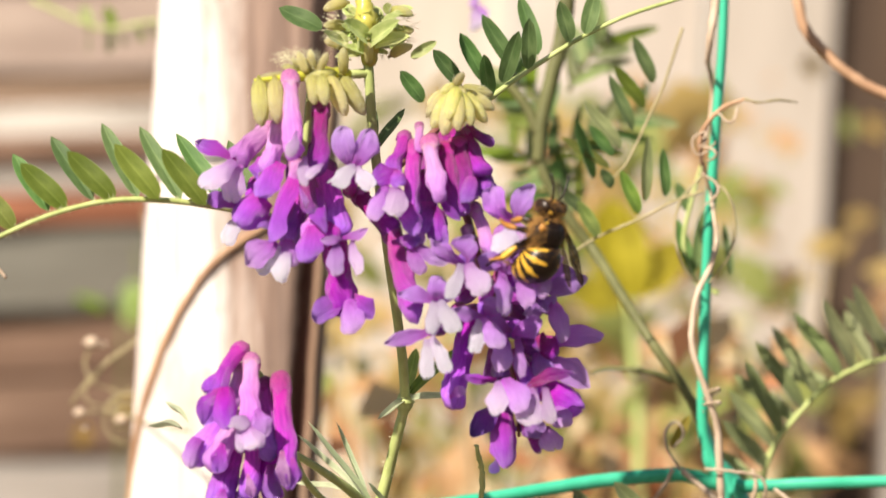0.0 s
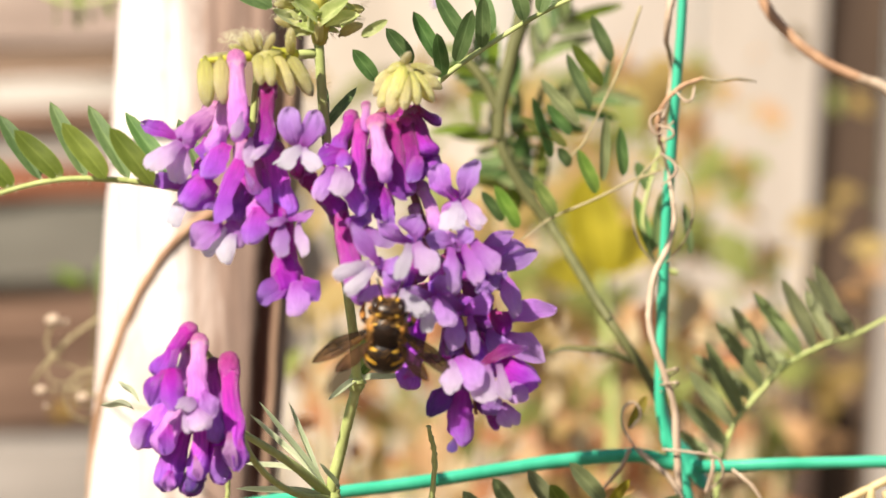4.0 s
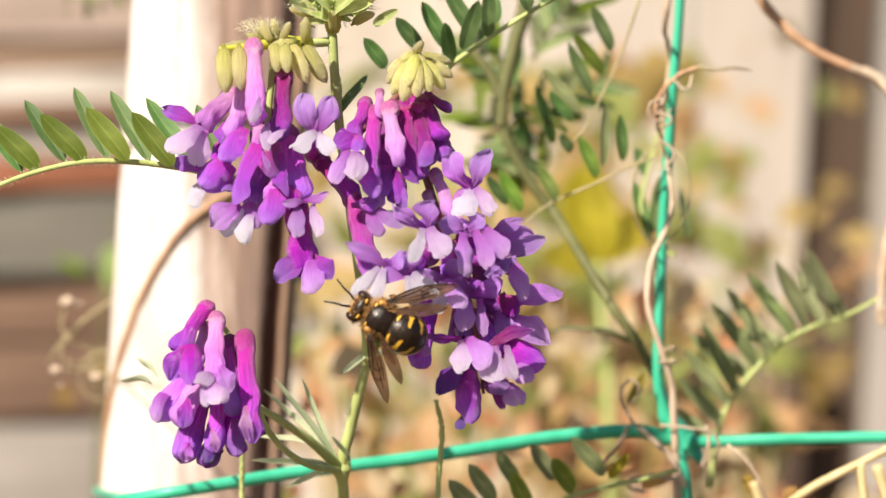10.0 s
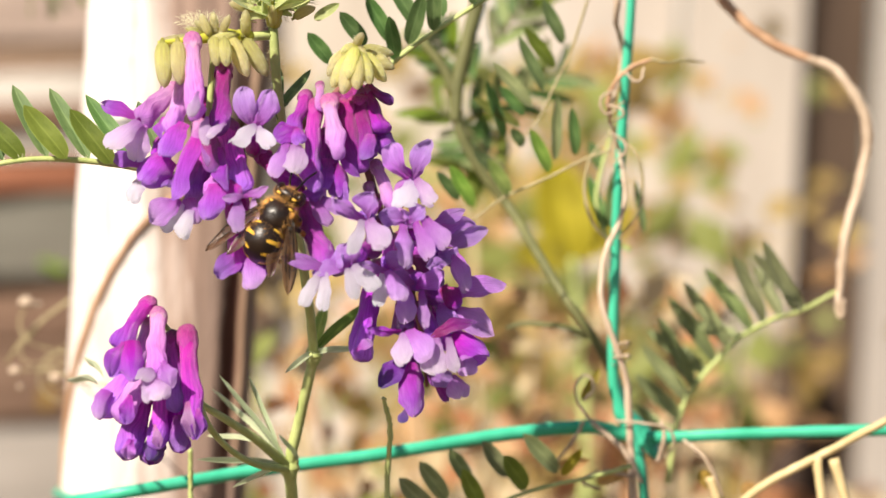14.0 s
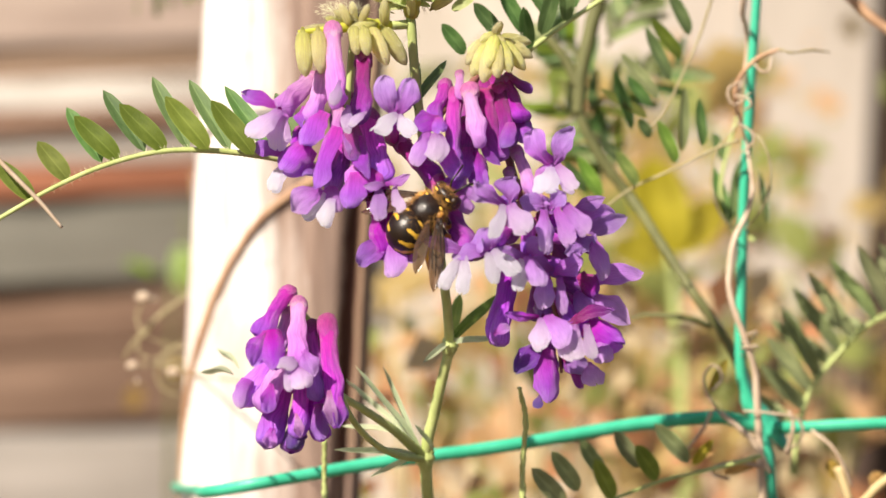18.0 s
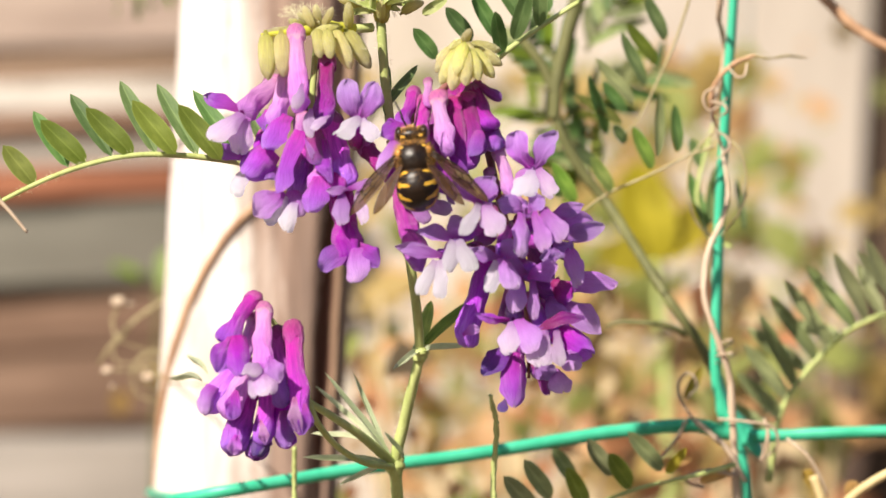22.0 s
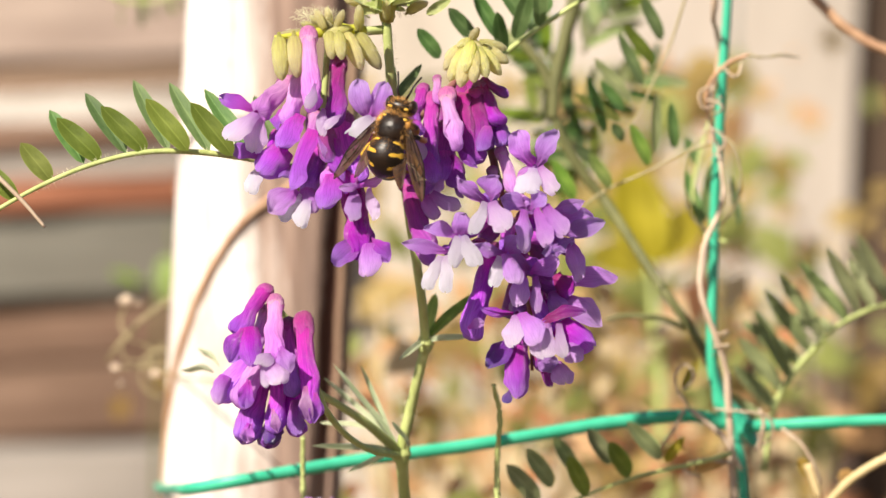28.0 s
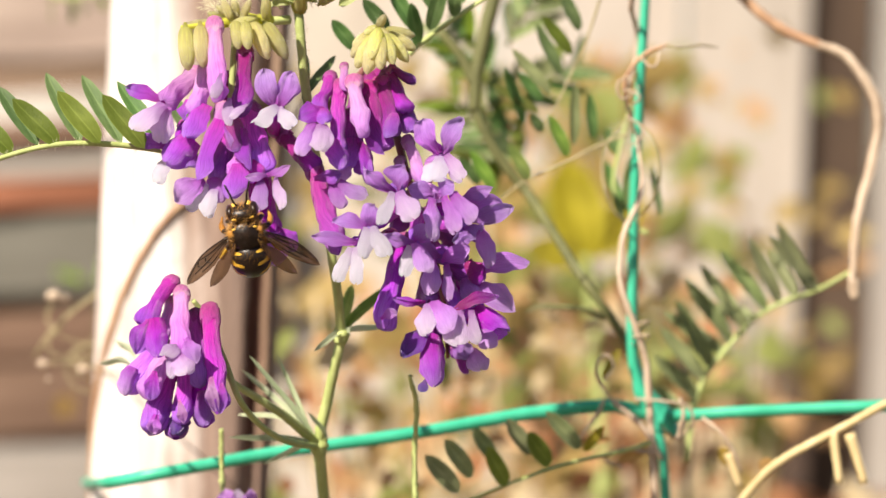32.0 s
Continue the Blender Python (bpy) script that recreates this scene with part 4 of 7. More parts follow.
frond((0.02799, 0.4500, 0.46681), "low green vetch leaf with small oval leaflets", [(0.03565, 0.4550, 0.46837), (0.03049, 0.4530, 0.46712), (0.02264, 0.4500, 0.46566), (0.01398, 0.4470, 0.46285), (0.00499, 0.4450, 0.45961)], 0.00035, [
    ((0.01064, 0.4470, 0.46452), (0.00724, 0.4440, 0.46974), "grey", .0026), ((0.01527, 0.4470, 0.46323), (0.01290, 0.4440, 0.46868), "olive", .0026), ((0.01881, 0.4500, 0.46734), (0.01569, 0.4480, 0.47221), "grey", .0024), ((0.02134, 0.4500, 0.46566), (0.01850, 0.4460, 0.47036), "olive", .0028), ((0.02566, 0.4520, 0.46781), (0.02121, 0.4490, 0.47306), "grey", .0025), ((0.01384, 0.4500, 0.46642), (0.01114, 0.4490, 0.47108), "grey", .0023), ((0.00877, 0.4450, 0.46264), (0.00458, 0.4420, 0.46777), "grey", .0028), ((0.02620, 0.4520, 0.46743), (0.02876, 0.4500, 0.47086), "yellow", .0015)])
frond((-0.06193, 0.6240, 0.54465), "feathery vetch leaf far behind the stake", [(-0.07679, 0.6240, 0.55101), (-0.06406, 0.6240, 0.54571), (-0.05134, 0.6240, 0.54571), (-0.0440, 0.6300, 0.52000), (-0.0420, 0.6300, 0.30000), (-0.0420, 0.6300, 0.00000)], 0.0004, [((-0.06703, 0.6240, 0.54571), (-0.06745, 0.6360, 0.54205), "olive", .0022), ((-0.06406, 0.6240, 0.54550), (-0.06476, 0.6480, 0.54328), "pale", .0020), ((-0.06109, 0.6240, 0.54529), (-0.06074, 0.6360, 0.54356), "olive", .0022), ((-0.05855, 0.6240, 0.54550), (-0.05860, 0.6480, 0.54571), "olive", .0020), ((-0.06618, 0.6240, 0.54634), (-0.06767, 0.6240, 0.54996), "pale", .0022), ((-0.06193, 0.6240, 0.54592), (-0.06320, 0.6240, 0.54974), "olive", .0022), ((-0.05579, 0.6240, 0.54571), (-0.05551, 0.6480, 0.54615), "olive", .0018)])
frond((0.03244, 0.4820, 0.50500), "grey-green narrow vetch leaf behind the net", [(0.03736, 0.4820, 0.49762), (0.03408, 0.4820, 0.49926), (0.03244, 0.4820, 0.50500), (0.03408, 0.4820, 0.51237), (0.03531, 0.4820, 0.51647)], 0.0004, [((0.03367, 0.4820, 0.50008), (0.03146, 0.4820, 0.50827), "green", .002), ((0.03408, 0.4820, 0.50090), (0.03531, 0.4820, 0.50909), "green", .002), ((0.03326, 0.4820, 0.50909), (0.03162, 0.4820, 0.51319), "green", .002), ((0.03916, 0.4820, 0.50008), (0.03818, 0.4820, 0.50745), "green", .0012)])

rng = random.Random(21)
for base, tip in (((0.01405, 0.5300, 0.51811), (0.03050, 0.5340, 0.52641)), ((0.02036, 0.5300, 0.51000), (0.00871, 0.5340, 0.52097)), ((0.01555, 0.5200, 0.52307), (0.00855, 0.5240, 0.53126)), ((0.01811, 0.5300, 0.52892), (0.02505, 0.5340, 0.53821)), ((0.02074, 0.5400, 0.51661), (0.01350, 0.5440, 0.51026))):
    base, tip = Vector(base), Vector(tip)
    way = (tip - base).normalized()
    cross_way = way.cross(Vector((0, -1, 0)))
    rows = []
    for i in range(6):
        q = base.lerp(tip, 0.08 + 0.16 * i)
        for sgn in (-1, 1):
            lw = (way * rng.uniform(0.5, 0.9) + cross_way * sgn * rng.uniform(0.5, 1.0) + Vector((0, rng.gauss(0, 0.4), 0.15))).normalized()
            rows.append((q, q + lw * rng.uniform(0.006, 0.009), rng.choice(("grey", "green", "olive")), rng.uniform(.0016, .0023), (rng.gauss(0, 0.5), -1, rng.gauss(0.3, 0.4))))
    frond(base, "feathery vetch leaf behind the net", [base, base.lerp(tip, 0.5) + Vector((0, 0, 0.001)), tip], 0.0004, rows, material=M_STEM_DARK)
grown = thing("leafy_weed", (-0.095, 0.95, 0.46), "small yellow-green weed leaves behind the stake", "weed")
part("stalk", tube(local([(-0.094, 0.95, 0.0), (-0.094, 0.95, 0.40), (-0.092, 0.95, 0.49)], grown.location), [0.0010, 0.0007], 6), M_STEM_DARK, grown)
for b, t, w, k in (((-0.08784, 0.9500, 0.48563), (-0.08977, 0.9500, 0.49855), .0085, "pale"), ((-0.08864, 0.9500, 0.48563), (-0.08380, 0.9500, 0.49532), .006, "olive"), ((-0.09752, 0.9500, 0.49047), (-0.10782, 0.9700, 0.49522), .004, "olive"), ((-0.09026, 0.9500, 0.46625), (-0.09349, 0.9500, 0.45980), .005, "dry"), ((-0.10237, 0.9500, 0.45818), (-0.10479, 0.9500, 0.45253), .005, "dry")):
    leaflet(grown, b, t, w, (0.6, -0.6, -0.4) if k == "yellow" else (0.2, -1, 0.3), k)

# tendrils left of the stake
curl = thing("tendril_tuft", (-0.05380, 0.5420, 0.47983), "curling dry olive tendrils with small seed husks", "tendril")
for pts, r in (([(-0.03935, 0.5100, 0.47712), (-0.04856, 0.5350, 0.47736), (-0.05222, 0.5400, 0.47880), (-0.05656, 0.5420, 0.47872), (-0.05932, 0.5420, 0.47872)], .00022), ([(-0.04965, 0.5420, 0.49042), (-0.05472, 0.5420, 0.48673), (-0.05840, 0.5420, 0.48305), (-0.06093, 0.5440, 0.47975)], .0003), ([(-0.05057, 0.5420, 0.48167), (-0.05380, 0.5420, 0.48093), (-0.05536, 0.5420, 0.47798), (-0.05453, 0.5420, 0.47504), (-0.05177, 0.5420, 0.47356)], .0002), ([(-0.05011, 0.5420, 0.47983), (-0.05324, 0.5410, 0.47968), (-0.05380, 0.5420, 0.47660), (-0.05150, 0.5430, 0.47610)], .0002), ([(-0.05769, 0.5440, 0.48900), (-0.05862, 0.5440, 0.48622), (-0.05713, 0.5430, 0.48348), (-0.05242, 0.5420, 0.48167)], .00018), ([(-0.05564, 0.5420, 0.48535), (-0.05873, 0.5450, 0.48157), (-0.05518, 0.5420, 0.47983), (-0.05113, 0.5430, 0.48274)], .00015)):
    part("tendril", tube(local(pts, curl.location), [r, r * 0.9, r * 0.8, r * 0.6], 6, rough=0.3), M_TENDRIL, curl)
for q, r in (((-0.05740, 0.5430, 0.48976), .0013), ((-0.05932, 0.5420, 0.47872), .0010), ((-0.05259, 0.5410, 0.47766), .0011), ((-0.05574, 0.5430, 0.48939), .0008), ((-0.05873, 0.5450, 0.47601), .0006)):
    husk = bmesh.new()
    bmesh.ops.create_icosphere(husk, subdivisions=2, radius=r)
    for v in husk.verts:
        v.co = v.co * (1 + 0.5 * noise.noise(v.co * 900)) + Vector((0, 0, 0.3 * v.co.x))
        v.co.z *= 0.7
    part("seed_husk", husk, M_DRY, curl, "pale brown seed husk", Matrix.Translation(Vector(q) - curl.location))

straw = thing("straw", (0.05441, 0.4600, 0.46568), "broken pale straw stalks", "straw")
for pts, r in (([(0.04816, 0.4600, 0.45942), (0.05207, 0.4600, 0.46372), (0.05598, 0.4600, 0.46630), (0.06223, 0.4600, 0.46943), (0.07162, 0.4600, 0.47428)], .0007), ([(0.06145, 0.4600, 0.46920), (0.06223, 0.4600, 0.46177)], .0007), ([(0.06380, 0.4600, 0.46881), (0.06575, 0.4600, 0.46177)], .0008), ([(0.04710, 0.4650, 0.46610), (0.04868, 0.4650, 0.46135)], .0007)):
    part("stalk", tube(local(pts, straw.location), [r, r * 0.8], 7, rough=0.2), M_STRAW, straw)

# ---- dry foliage between the net and the fence ----
def litter():
    rng = random.Random(4)
    bm = bmesh.new()
    for i in range(1000):
        y = rng.uniform(0.85, 1.52)
        k = y / 0.9
        low = rng.random() ** 0.8
        x = (rng.gauss(0.035, 0.035) if low < 0.5 else rng.uniform(-0.03, 0.088 + 0.07 * smoothstep(0.55, 0.6, low))) * k
        z = 0.5 + (0.05 - 0.21 * low) * k
        ln = rng.uniform(0.010, 0.026)
        way = Vector((rng.gauss(0, 1), rng.gauss(0, 0.6), rng.gauss(0.1, 1))).normalized()
        side = way.cross(Vector((rng.gauss(0, 0.4), -1, rng.gauss(0, 0.4)))).normalized() * ln * rng.uniform(0.18, 0.32)
        if low < 0.35 and x > 0.075 * k and i % 3:
            x -= 0.06 * k
        c = Vector((x, y, z))
        up = way.cross(side).normalized() * ln * 0.1
        vs = [bm.verts.new(q) for q in (c - way * ln / 2, c + side - way * ln * 0.1 + up, c + way * ln / 2, c - side - way * ln * 0.1 + up)]
        mid = bm.verts.new(c - up)
        kind = rng.choice((4, 6, 6)) if low > 0.72 and x > 0.085 * k else rng.choice((0, 4, 7, 1, 7)) if low > 0.5 else rng.choice((1, 2, 0, 1, 2))
        for a, b in zip(vs, vs[1:] + vs[:1]):
            f = bm.faces.new((a, b, mid))
            f.material_index = kind
    for i in range(420):
        y = rng.uniform(1.1, 1.5)
        c = Vector((rng.uniform(0.035, 0.128) * y / 1.3, y, 0.5 - rng.uniform(0.052, 0.16) * y / 1.3))
        ln = rng.uniform(0.014, 0.034)
        way = Vector((rng.gauss(0, 1), rng.gauss(0, 0.6), rng.gauss(0, 0.6))).normalized()
        side = way.cross(Vector((rng.gauss(0, 0.4), -1, rng.gauss(0.3, 0.4)))).normalized() * ln * 0.25
        vs = [bm.verts.new(v) for v in (c - way * ln / 2, c + side, c + way * ln / 2, c - side)]
        bm.faces.new(vs).material_index = rng.choice((0, 7, 6, 4, 7))
    # fallen leaves and husks nearer the plant
    scrap = random.Random(77)
    for i in range(240):
        y = scrap.uniform(0.60, 0.85)
        c = Vector((scrap.uniform(-0.035, 0.075) * y / 0.75, y, 0.5 - scrap.uniform(0.012, 0.085) * y / 0.75))
        ln = scrap.uniform(0.005, 0.012)
        way = Vector((scrap.gauss(0, 1), scrap.gauss(0, 0.6), scrap.gauss(0, 0.8))).normalized()
        side = way.cross(Vector((scrap.gauss(0, 0.4), -1, scrap.gauss(0.3, 0.4)))).normalized() * ln * scrap.uniform(0.2, 0.35)
        bend = Vector((0, -0.2 * ln, 0.15 * ln))
        vs = [bm.verts.new(v) for v in (c - way * ln / 2, c + side + bend, c + way * ln / 2, c - side + bend)]
        bm.faces.new(vs).material_index = scrap.choice((0, 4, 7, 1, 4, 7, 2, 0))
    # a sparse dry sprig before the fence
    for i in range(60):
        y = rng.uniform(1.0, 1.3)
        c = Vector((rng.gauss(0.098, 0.014) * y, y, 0.5 + rng.gauss(0.006, 0.026) * y))
        ln = rng.uniform(0.006, 0.016)
        way = Vector((rng.gauss(0, 1), rng.gauss(0, 0.6), rng.gauss(0, 0.8))).normalized()
        side = way.cross(Vector((rng.gauss(0, 0.4), -1, rng.gauss(0.3, 0.4)))).normalized() * ln * 0.3
        vs = [bm.verts.new(v) for v in (c - way * ln / 2, c + side, c + way * ln / 2, c - side)]
        bm.faces.new(vs).material_index = rng.choice((0, 1, 2, 6))
    for i in range(60):
        y = rng.uniform(0.66, 1.3)
        x = rng.uniform(-0.03, 0.055) * y / 0.8
        lean = rng.uniform(-0.07, 0.07)
        first = len(bm.faces)
        tube([(x, y, 0.0), (x + lean * 0.6, y, 0.3), (x + lean, y, 0.42 + rng.uniform(0, 0.10))], [0.0012, 0.0008], 5, n=4, bm=bm)
        bm.faces.ensure_lookup_table()
        for f in list(bm.faces)[first:]:
            f.material_index = (3, 5, 7)[i % 3]
    return tagged(new("dry_undergrowth", mesh_of("dry_undergrowth", bm, [M_DRYLEAF, M_YELLOW, M_OLIVE, M_DRY, M_RUSTLEAF, M_STEM_DARK, M_SOIL, M_BLEACHED])), "ochre and orange dry undergrowth in front of the fence", "undergrowth", kind="stuff")


litter()
big = thing("yellowing_leaf", (0.03773, 0.7500, 0.50523), "large yellowing leaf in the undergrowth", "leaf")
part("stalk", tube(local([(0.04028, 0.7500, 0.09732), (0.04156, 0.7500, 0.46698), (0.03901, 0.7500, 0.49503)], big.location), [0.0015, 0.001], 6), M_STEM, big)
for b, t, w in (((0.03901, 0.7500, 0.49375), (0.03518, 0.7500, 0.51670), .014), ((0.03964, 0.7500, 0.49503), (0.05244, 0.7600, 0.50788), .010), ((0.03837, 0.7500, 0.49503), (0.02591, 0.7400, 0.49635), .009)):
    leaflet(big, b, t, w, (0.1, -1, 0.4), "yellow")

# ---- flower heads ----
UP = (0, 0, 1)
FRONT = (0, -1, 0.2)
def head_left(head, bent):
    """Long hanging tubes, an open floret at the side."""
    f = claw(head, (2.44, -6, -12.58), (3.83, -11, -24.15), 4.22, "deep")
    petal(f, "banner", (4.37, -11, -22.12), (0.37, -12, -24.95), 2.99, "violet")
    petal(f, "banner", (4.84, -11, -22.12), (7.1, -12, -24.95), 2.99, "violet")
    petal(f, "banner", (4.54, -12, -22.79), (4.7, -13, -26.81), 3.54, "lilac", "hood")
    f = claw(head, (4.97, -2, -9.89), (9.9, -6, -15.25), 2.86, "deep")
    f = claw(head, (8.89, -4, -13.3), (12.43, -12, -25.55), 3.13, "deep", shut=True)
    bent["left_low"] = f
    petal(f, "banner", (9.58, -9.5, -16.3), (13.04, -10.5, -15.84), 1.90, "violet")
    petal(f, "wing", (11.49, -9.5, -16.61), (12.94, -9.5, -19.93), 2.45, "lilac")
    petal(f, "wing", (12.53, -9.8, -16.5), (15.85, -10.3, -18.9), 2.58, "lilac")
    f = claw(head, (-4.69, -3, -2.2), (-8.84, -8, -6.71), 3.26, "pink")
    petal(f, "banner", (-8.4, -7.5, -6.35), (-13.65, -6.5, -4.27), 1.90, "violet")
    petal(f, "wing", (-8.79, -8.9, -6.53), (-12.21, -11.3, -10.12), 3.26, "pale")
    petal(f, "wing", (-8.35, -8.3, -7.06), (-9.28, -8.6, -11.41), 3.26, "pale")
    petal(f, "banner", (-7.52, -7.4, -12.27), (-12.36, -7.4, -10.57), 1.77, "violet")
    f = claw(head, (-6.13, -2, -8.37), (-8.08, -6, -12.93), 2.72, "violet")
    petal(f, "wing", (-8.08, -6, -12.93), (-9.97, -8.4, -16.57), 2.72, "white")
    f = claw(head, (-3.54, -4, -1.56), (-4.85, -9, -8.03), 3.26, "pink")
    petal(f, "banner", (-4.36, -9.3, -6.55), (-5.79, -10.3, -11.11), 3.81, "violet", "hood")
    petal(f, "banner", (-5.92, -8, -6.16), (-6.27, -9, -8.71), 1.77, "violet")
    f = claw(head, (-4.69, -3, -8.4), (-6.46, -8, -11.94), 2.72, "magenta")
    petal(f, "banner", (-5.43, -8.3, -10.59), (-8.69, -9.3, -14.14), 4.22, "violet", "hood")
    petal(f, "banner", (-5.81, -7.6, -12.61), (-5.75, -8.6, -14.53), 2.99, "violet", "hood")
    f = claw(head, (-1.71, -5, -6.4), (-2.4, -10.5, -10.64), 2.31, "pink")
    petal(f, "banner", (-2.38, -10.9, -8.63), (-3.68, -11.9, -16.33), 3.40, "violet", "hood")
    petal(f, "banner", (-3.74, -10.7, -15.91), (-7.33, -11.7, -18.75), 3.26, "lilac")
    petal(f, "wing", (-3.23, -10.1, -16.85), (-6.31, -10.7, -19.56), 2.72, "white")
    petal(f, "wing", (-2.42, -11.4, -17.27), (-3.45, -13.8, -21.04), 2.18, "white")
    petal(f, "banner", (-2.62, -10.2, -15.71), (-1.89, -11.2, -19.09), 2.45, "lilac", "hood")
    f = claw(head, (0.59, -6, -11.9), (-0.08, -11, -15.38), 2.31, "pink")
    petal(f, "banner", (0.13, -11.3, -14.03), (-0.56, -12.3, -18.62), 3.40, "violet", "hood")
    f = claw(head, (1.3, -5, 0.59), (0.86, -11, -8.09), 2.99, "deep")
    petal(f, "wing", (-0.31, -11.9, -6.1), (-0.74, -14.3, -10.06), 1.50, "pale")
    petal(f, "wing", (1.57, -11.9, -6.97), (-0.21, -14.3, -9.13), 1.50, "pale")
    petal(f, "banner", (-0.09, -10.8, -8.62), (0.49, -11.8, -13.1), 2.99, "deep", "hood")
    petal(f, "banner", (-1.12, -11.8, -9.66), (0.17, -12.1, -12.97), 0.95, "lilac")
    f = claw(head, (-2.39, -8, 3.97), (-1.61, -13, -6.67), 2.72, "pink", shut=True)
    petal(f, "wing", (-1.28, -14.3, -3.37), (-2.26, -14.7, -6.46), 1.50, "pale")
    f = claw(head, (1.27, -4, -6.37), (3.26, -10, -15.5), 4.08, "magenta")
    petal(f, "banner", (1, -11, -9.64), (1.58, -12, -15.39), 2.31, "violet", "hood")
    petal(f, "banner", (4.19, -11.6, -15.79), (1.33, -12.6, -16), 1.09, "lilac")
    petal(f, "banner", (3.99, -11.6, -15.65), (6.84, -12.6, -14.86), 1.36, "lilac")
    petal(f, "wing", (2.96, -11, -16.19), (3.24, -13.4, -20.24), 2.18, "lilac")
    petal(f, "wing", (3.04, -11.5, -17.07), (3.28, -12.7, -19.83), 1.22, "white")
    petal(f, "wing", (4.91, -11, -15.92), (6.19, -13.4, -20.24), 1.90, "pale")
    petal(f, "banner", (1.79, -10.6, -13.68), (2.84, -11.6, -16.4), 2.72, "magenta", "hood")
    f = claw(head, (4.23, -2, -10.44), (5, -9.5, -7.23), 2.45, "magenta")
    petal(f, "banner", (4.87, -9.5, -7.37), (3.41, -10.5, -2.8), 3.13, "mauve")
    petal(f, "banner", (5.27, -9.5, -7.37), (7.33, -10.5, -3.21), 2.99, "mauve")
    petal(f, "wing", (5.16, -10.3, -7.26), (2.68, -12.7, -9.89), 3.26, "white")
    petal(f, "wing", (5.36, -10.3, -7.32), (7.25, -12.7, -10.16), 2.31, "white")


def head_middle(head, bent):
    """Closed magenta tubes under a cap of green buds."""
    f = claw(head, (1.38, -6, -2.69), (4.52, -8, -4.62), 1.63, "deep", shut=True)
    f = claw(head, (1.04, -6, -3.03), (3.55, -10, -8.51), 2.99, "deep", shut=True)
    f = claw(head, (1.73, -5, -5.4), (4.66, -8, -10.84), 2.99, "deep", shut=True)
    petal(f, "banner", (3.28, -8.6, -8.06), (4.23, -9.6, -10.94), 3.26, "violet", "hood")
    f = claw(head, (0.35, -8, -3.8), (1.91, -11, -11.52), 3.13, "deep", shut=True)
    petal(f, "banner", (1.7, -11.8, -8.69), (1.23, -12.8, -11.83), 2.45, "violet", "hood")
    f = claw(head, (-3.1, -4, -7.78), (-3.41, -8, -14.05), 4.08, "magenta")
    petal(f, "banner", (-3.95, -8.4, -11.33), (-3.94, -9.4, -15.57), 3.54, "violet", "hood")
    petal(f, "banner", (-2.04, -8.4, -12.01), (-1.69, -9.4, -16.25), 3.40, "violet", "hood")
    petal(f, "wing", (-3.95, -8.2, -14.05), (-4.47, -10.6, -17.21), 2.58, "lilac")
    petal(f, "wing", (-2.39, -7.4, -13.7), (-0.33, -9.8, -16.93), 3.13, "violet")
    f = claw(head, (-1.22, -9, -4.39), (0.55, -11.5, -13.56), 3.13, "deep", shut=True)
    petal(f, "banner", (-1.61, -12.7, -11.08), (0.69, -13.7, -13.6), 1.36, "violet")
    f = claw(head, (-4.63, -9, -4.18), (-4.86, -12, -14.25), 2.72, "magenta")
    petal(f, "banner", (-4.99, -12.3, -11.41), (-4.57, -13.3, -15.62), 2.99, "violet", "hood")
    f = claw(head, (-2.84, -11, -3.92), (-1.53, -14.5, -11.86), 2.72, "pink", shut=True)
    f = claw(head, (-5.46, -8, -3.25), (-7.09, -12, -9.04), 2.31, "magenta")
    petal(f, "banner", (-6.2, -12.5, -8.17), (-9.56, -13.5, -8.88), 2.86, "violet")
    petal(f, "banner", (-6.87, -12.8, -7.71), (-6.05, -13.8, -9.96), 2.45, "violet", "hood")
    petal(f, "wing", (-7.54, -13, -9.67), (-9.38, -15.4, -14.03), 2.18, "lilac")
    petal(f, "wing", (-6.73, -13.4, -9.68), (-6.69, -15.8, -13.5), 3.26, "pale")
    f = claw(head, (-3.94, -9, -2.14), (-3.92, -11, -5.96), 1.36, "pink", shut=True)


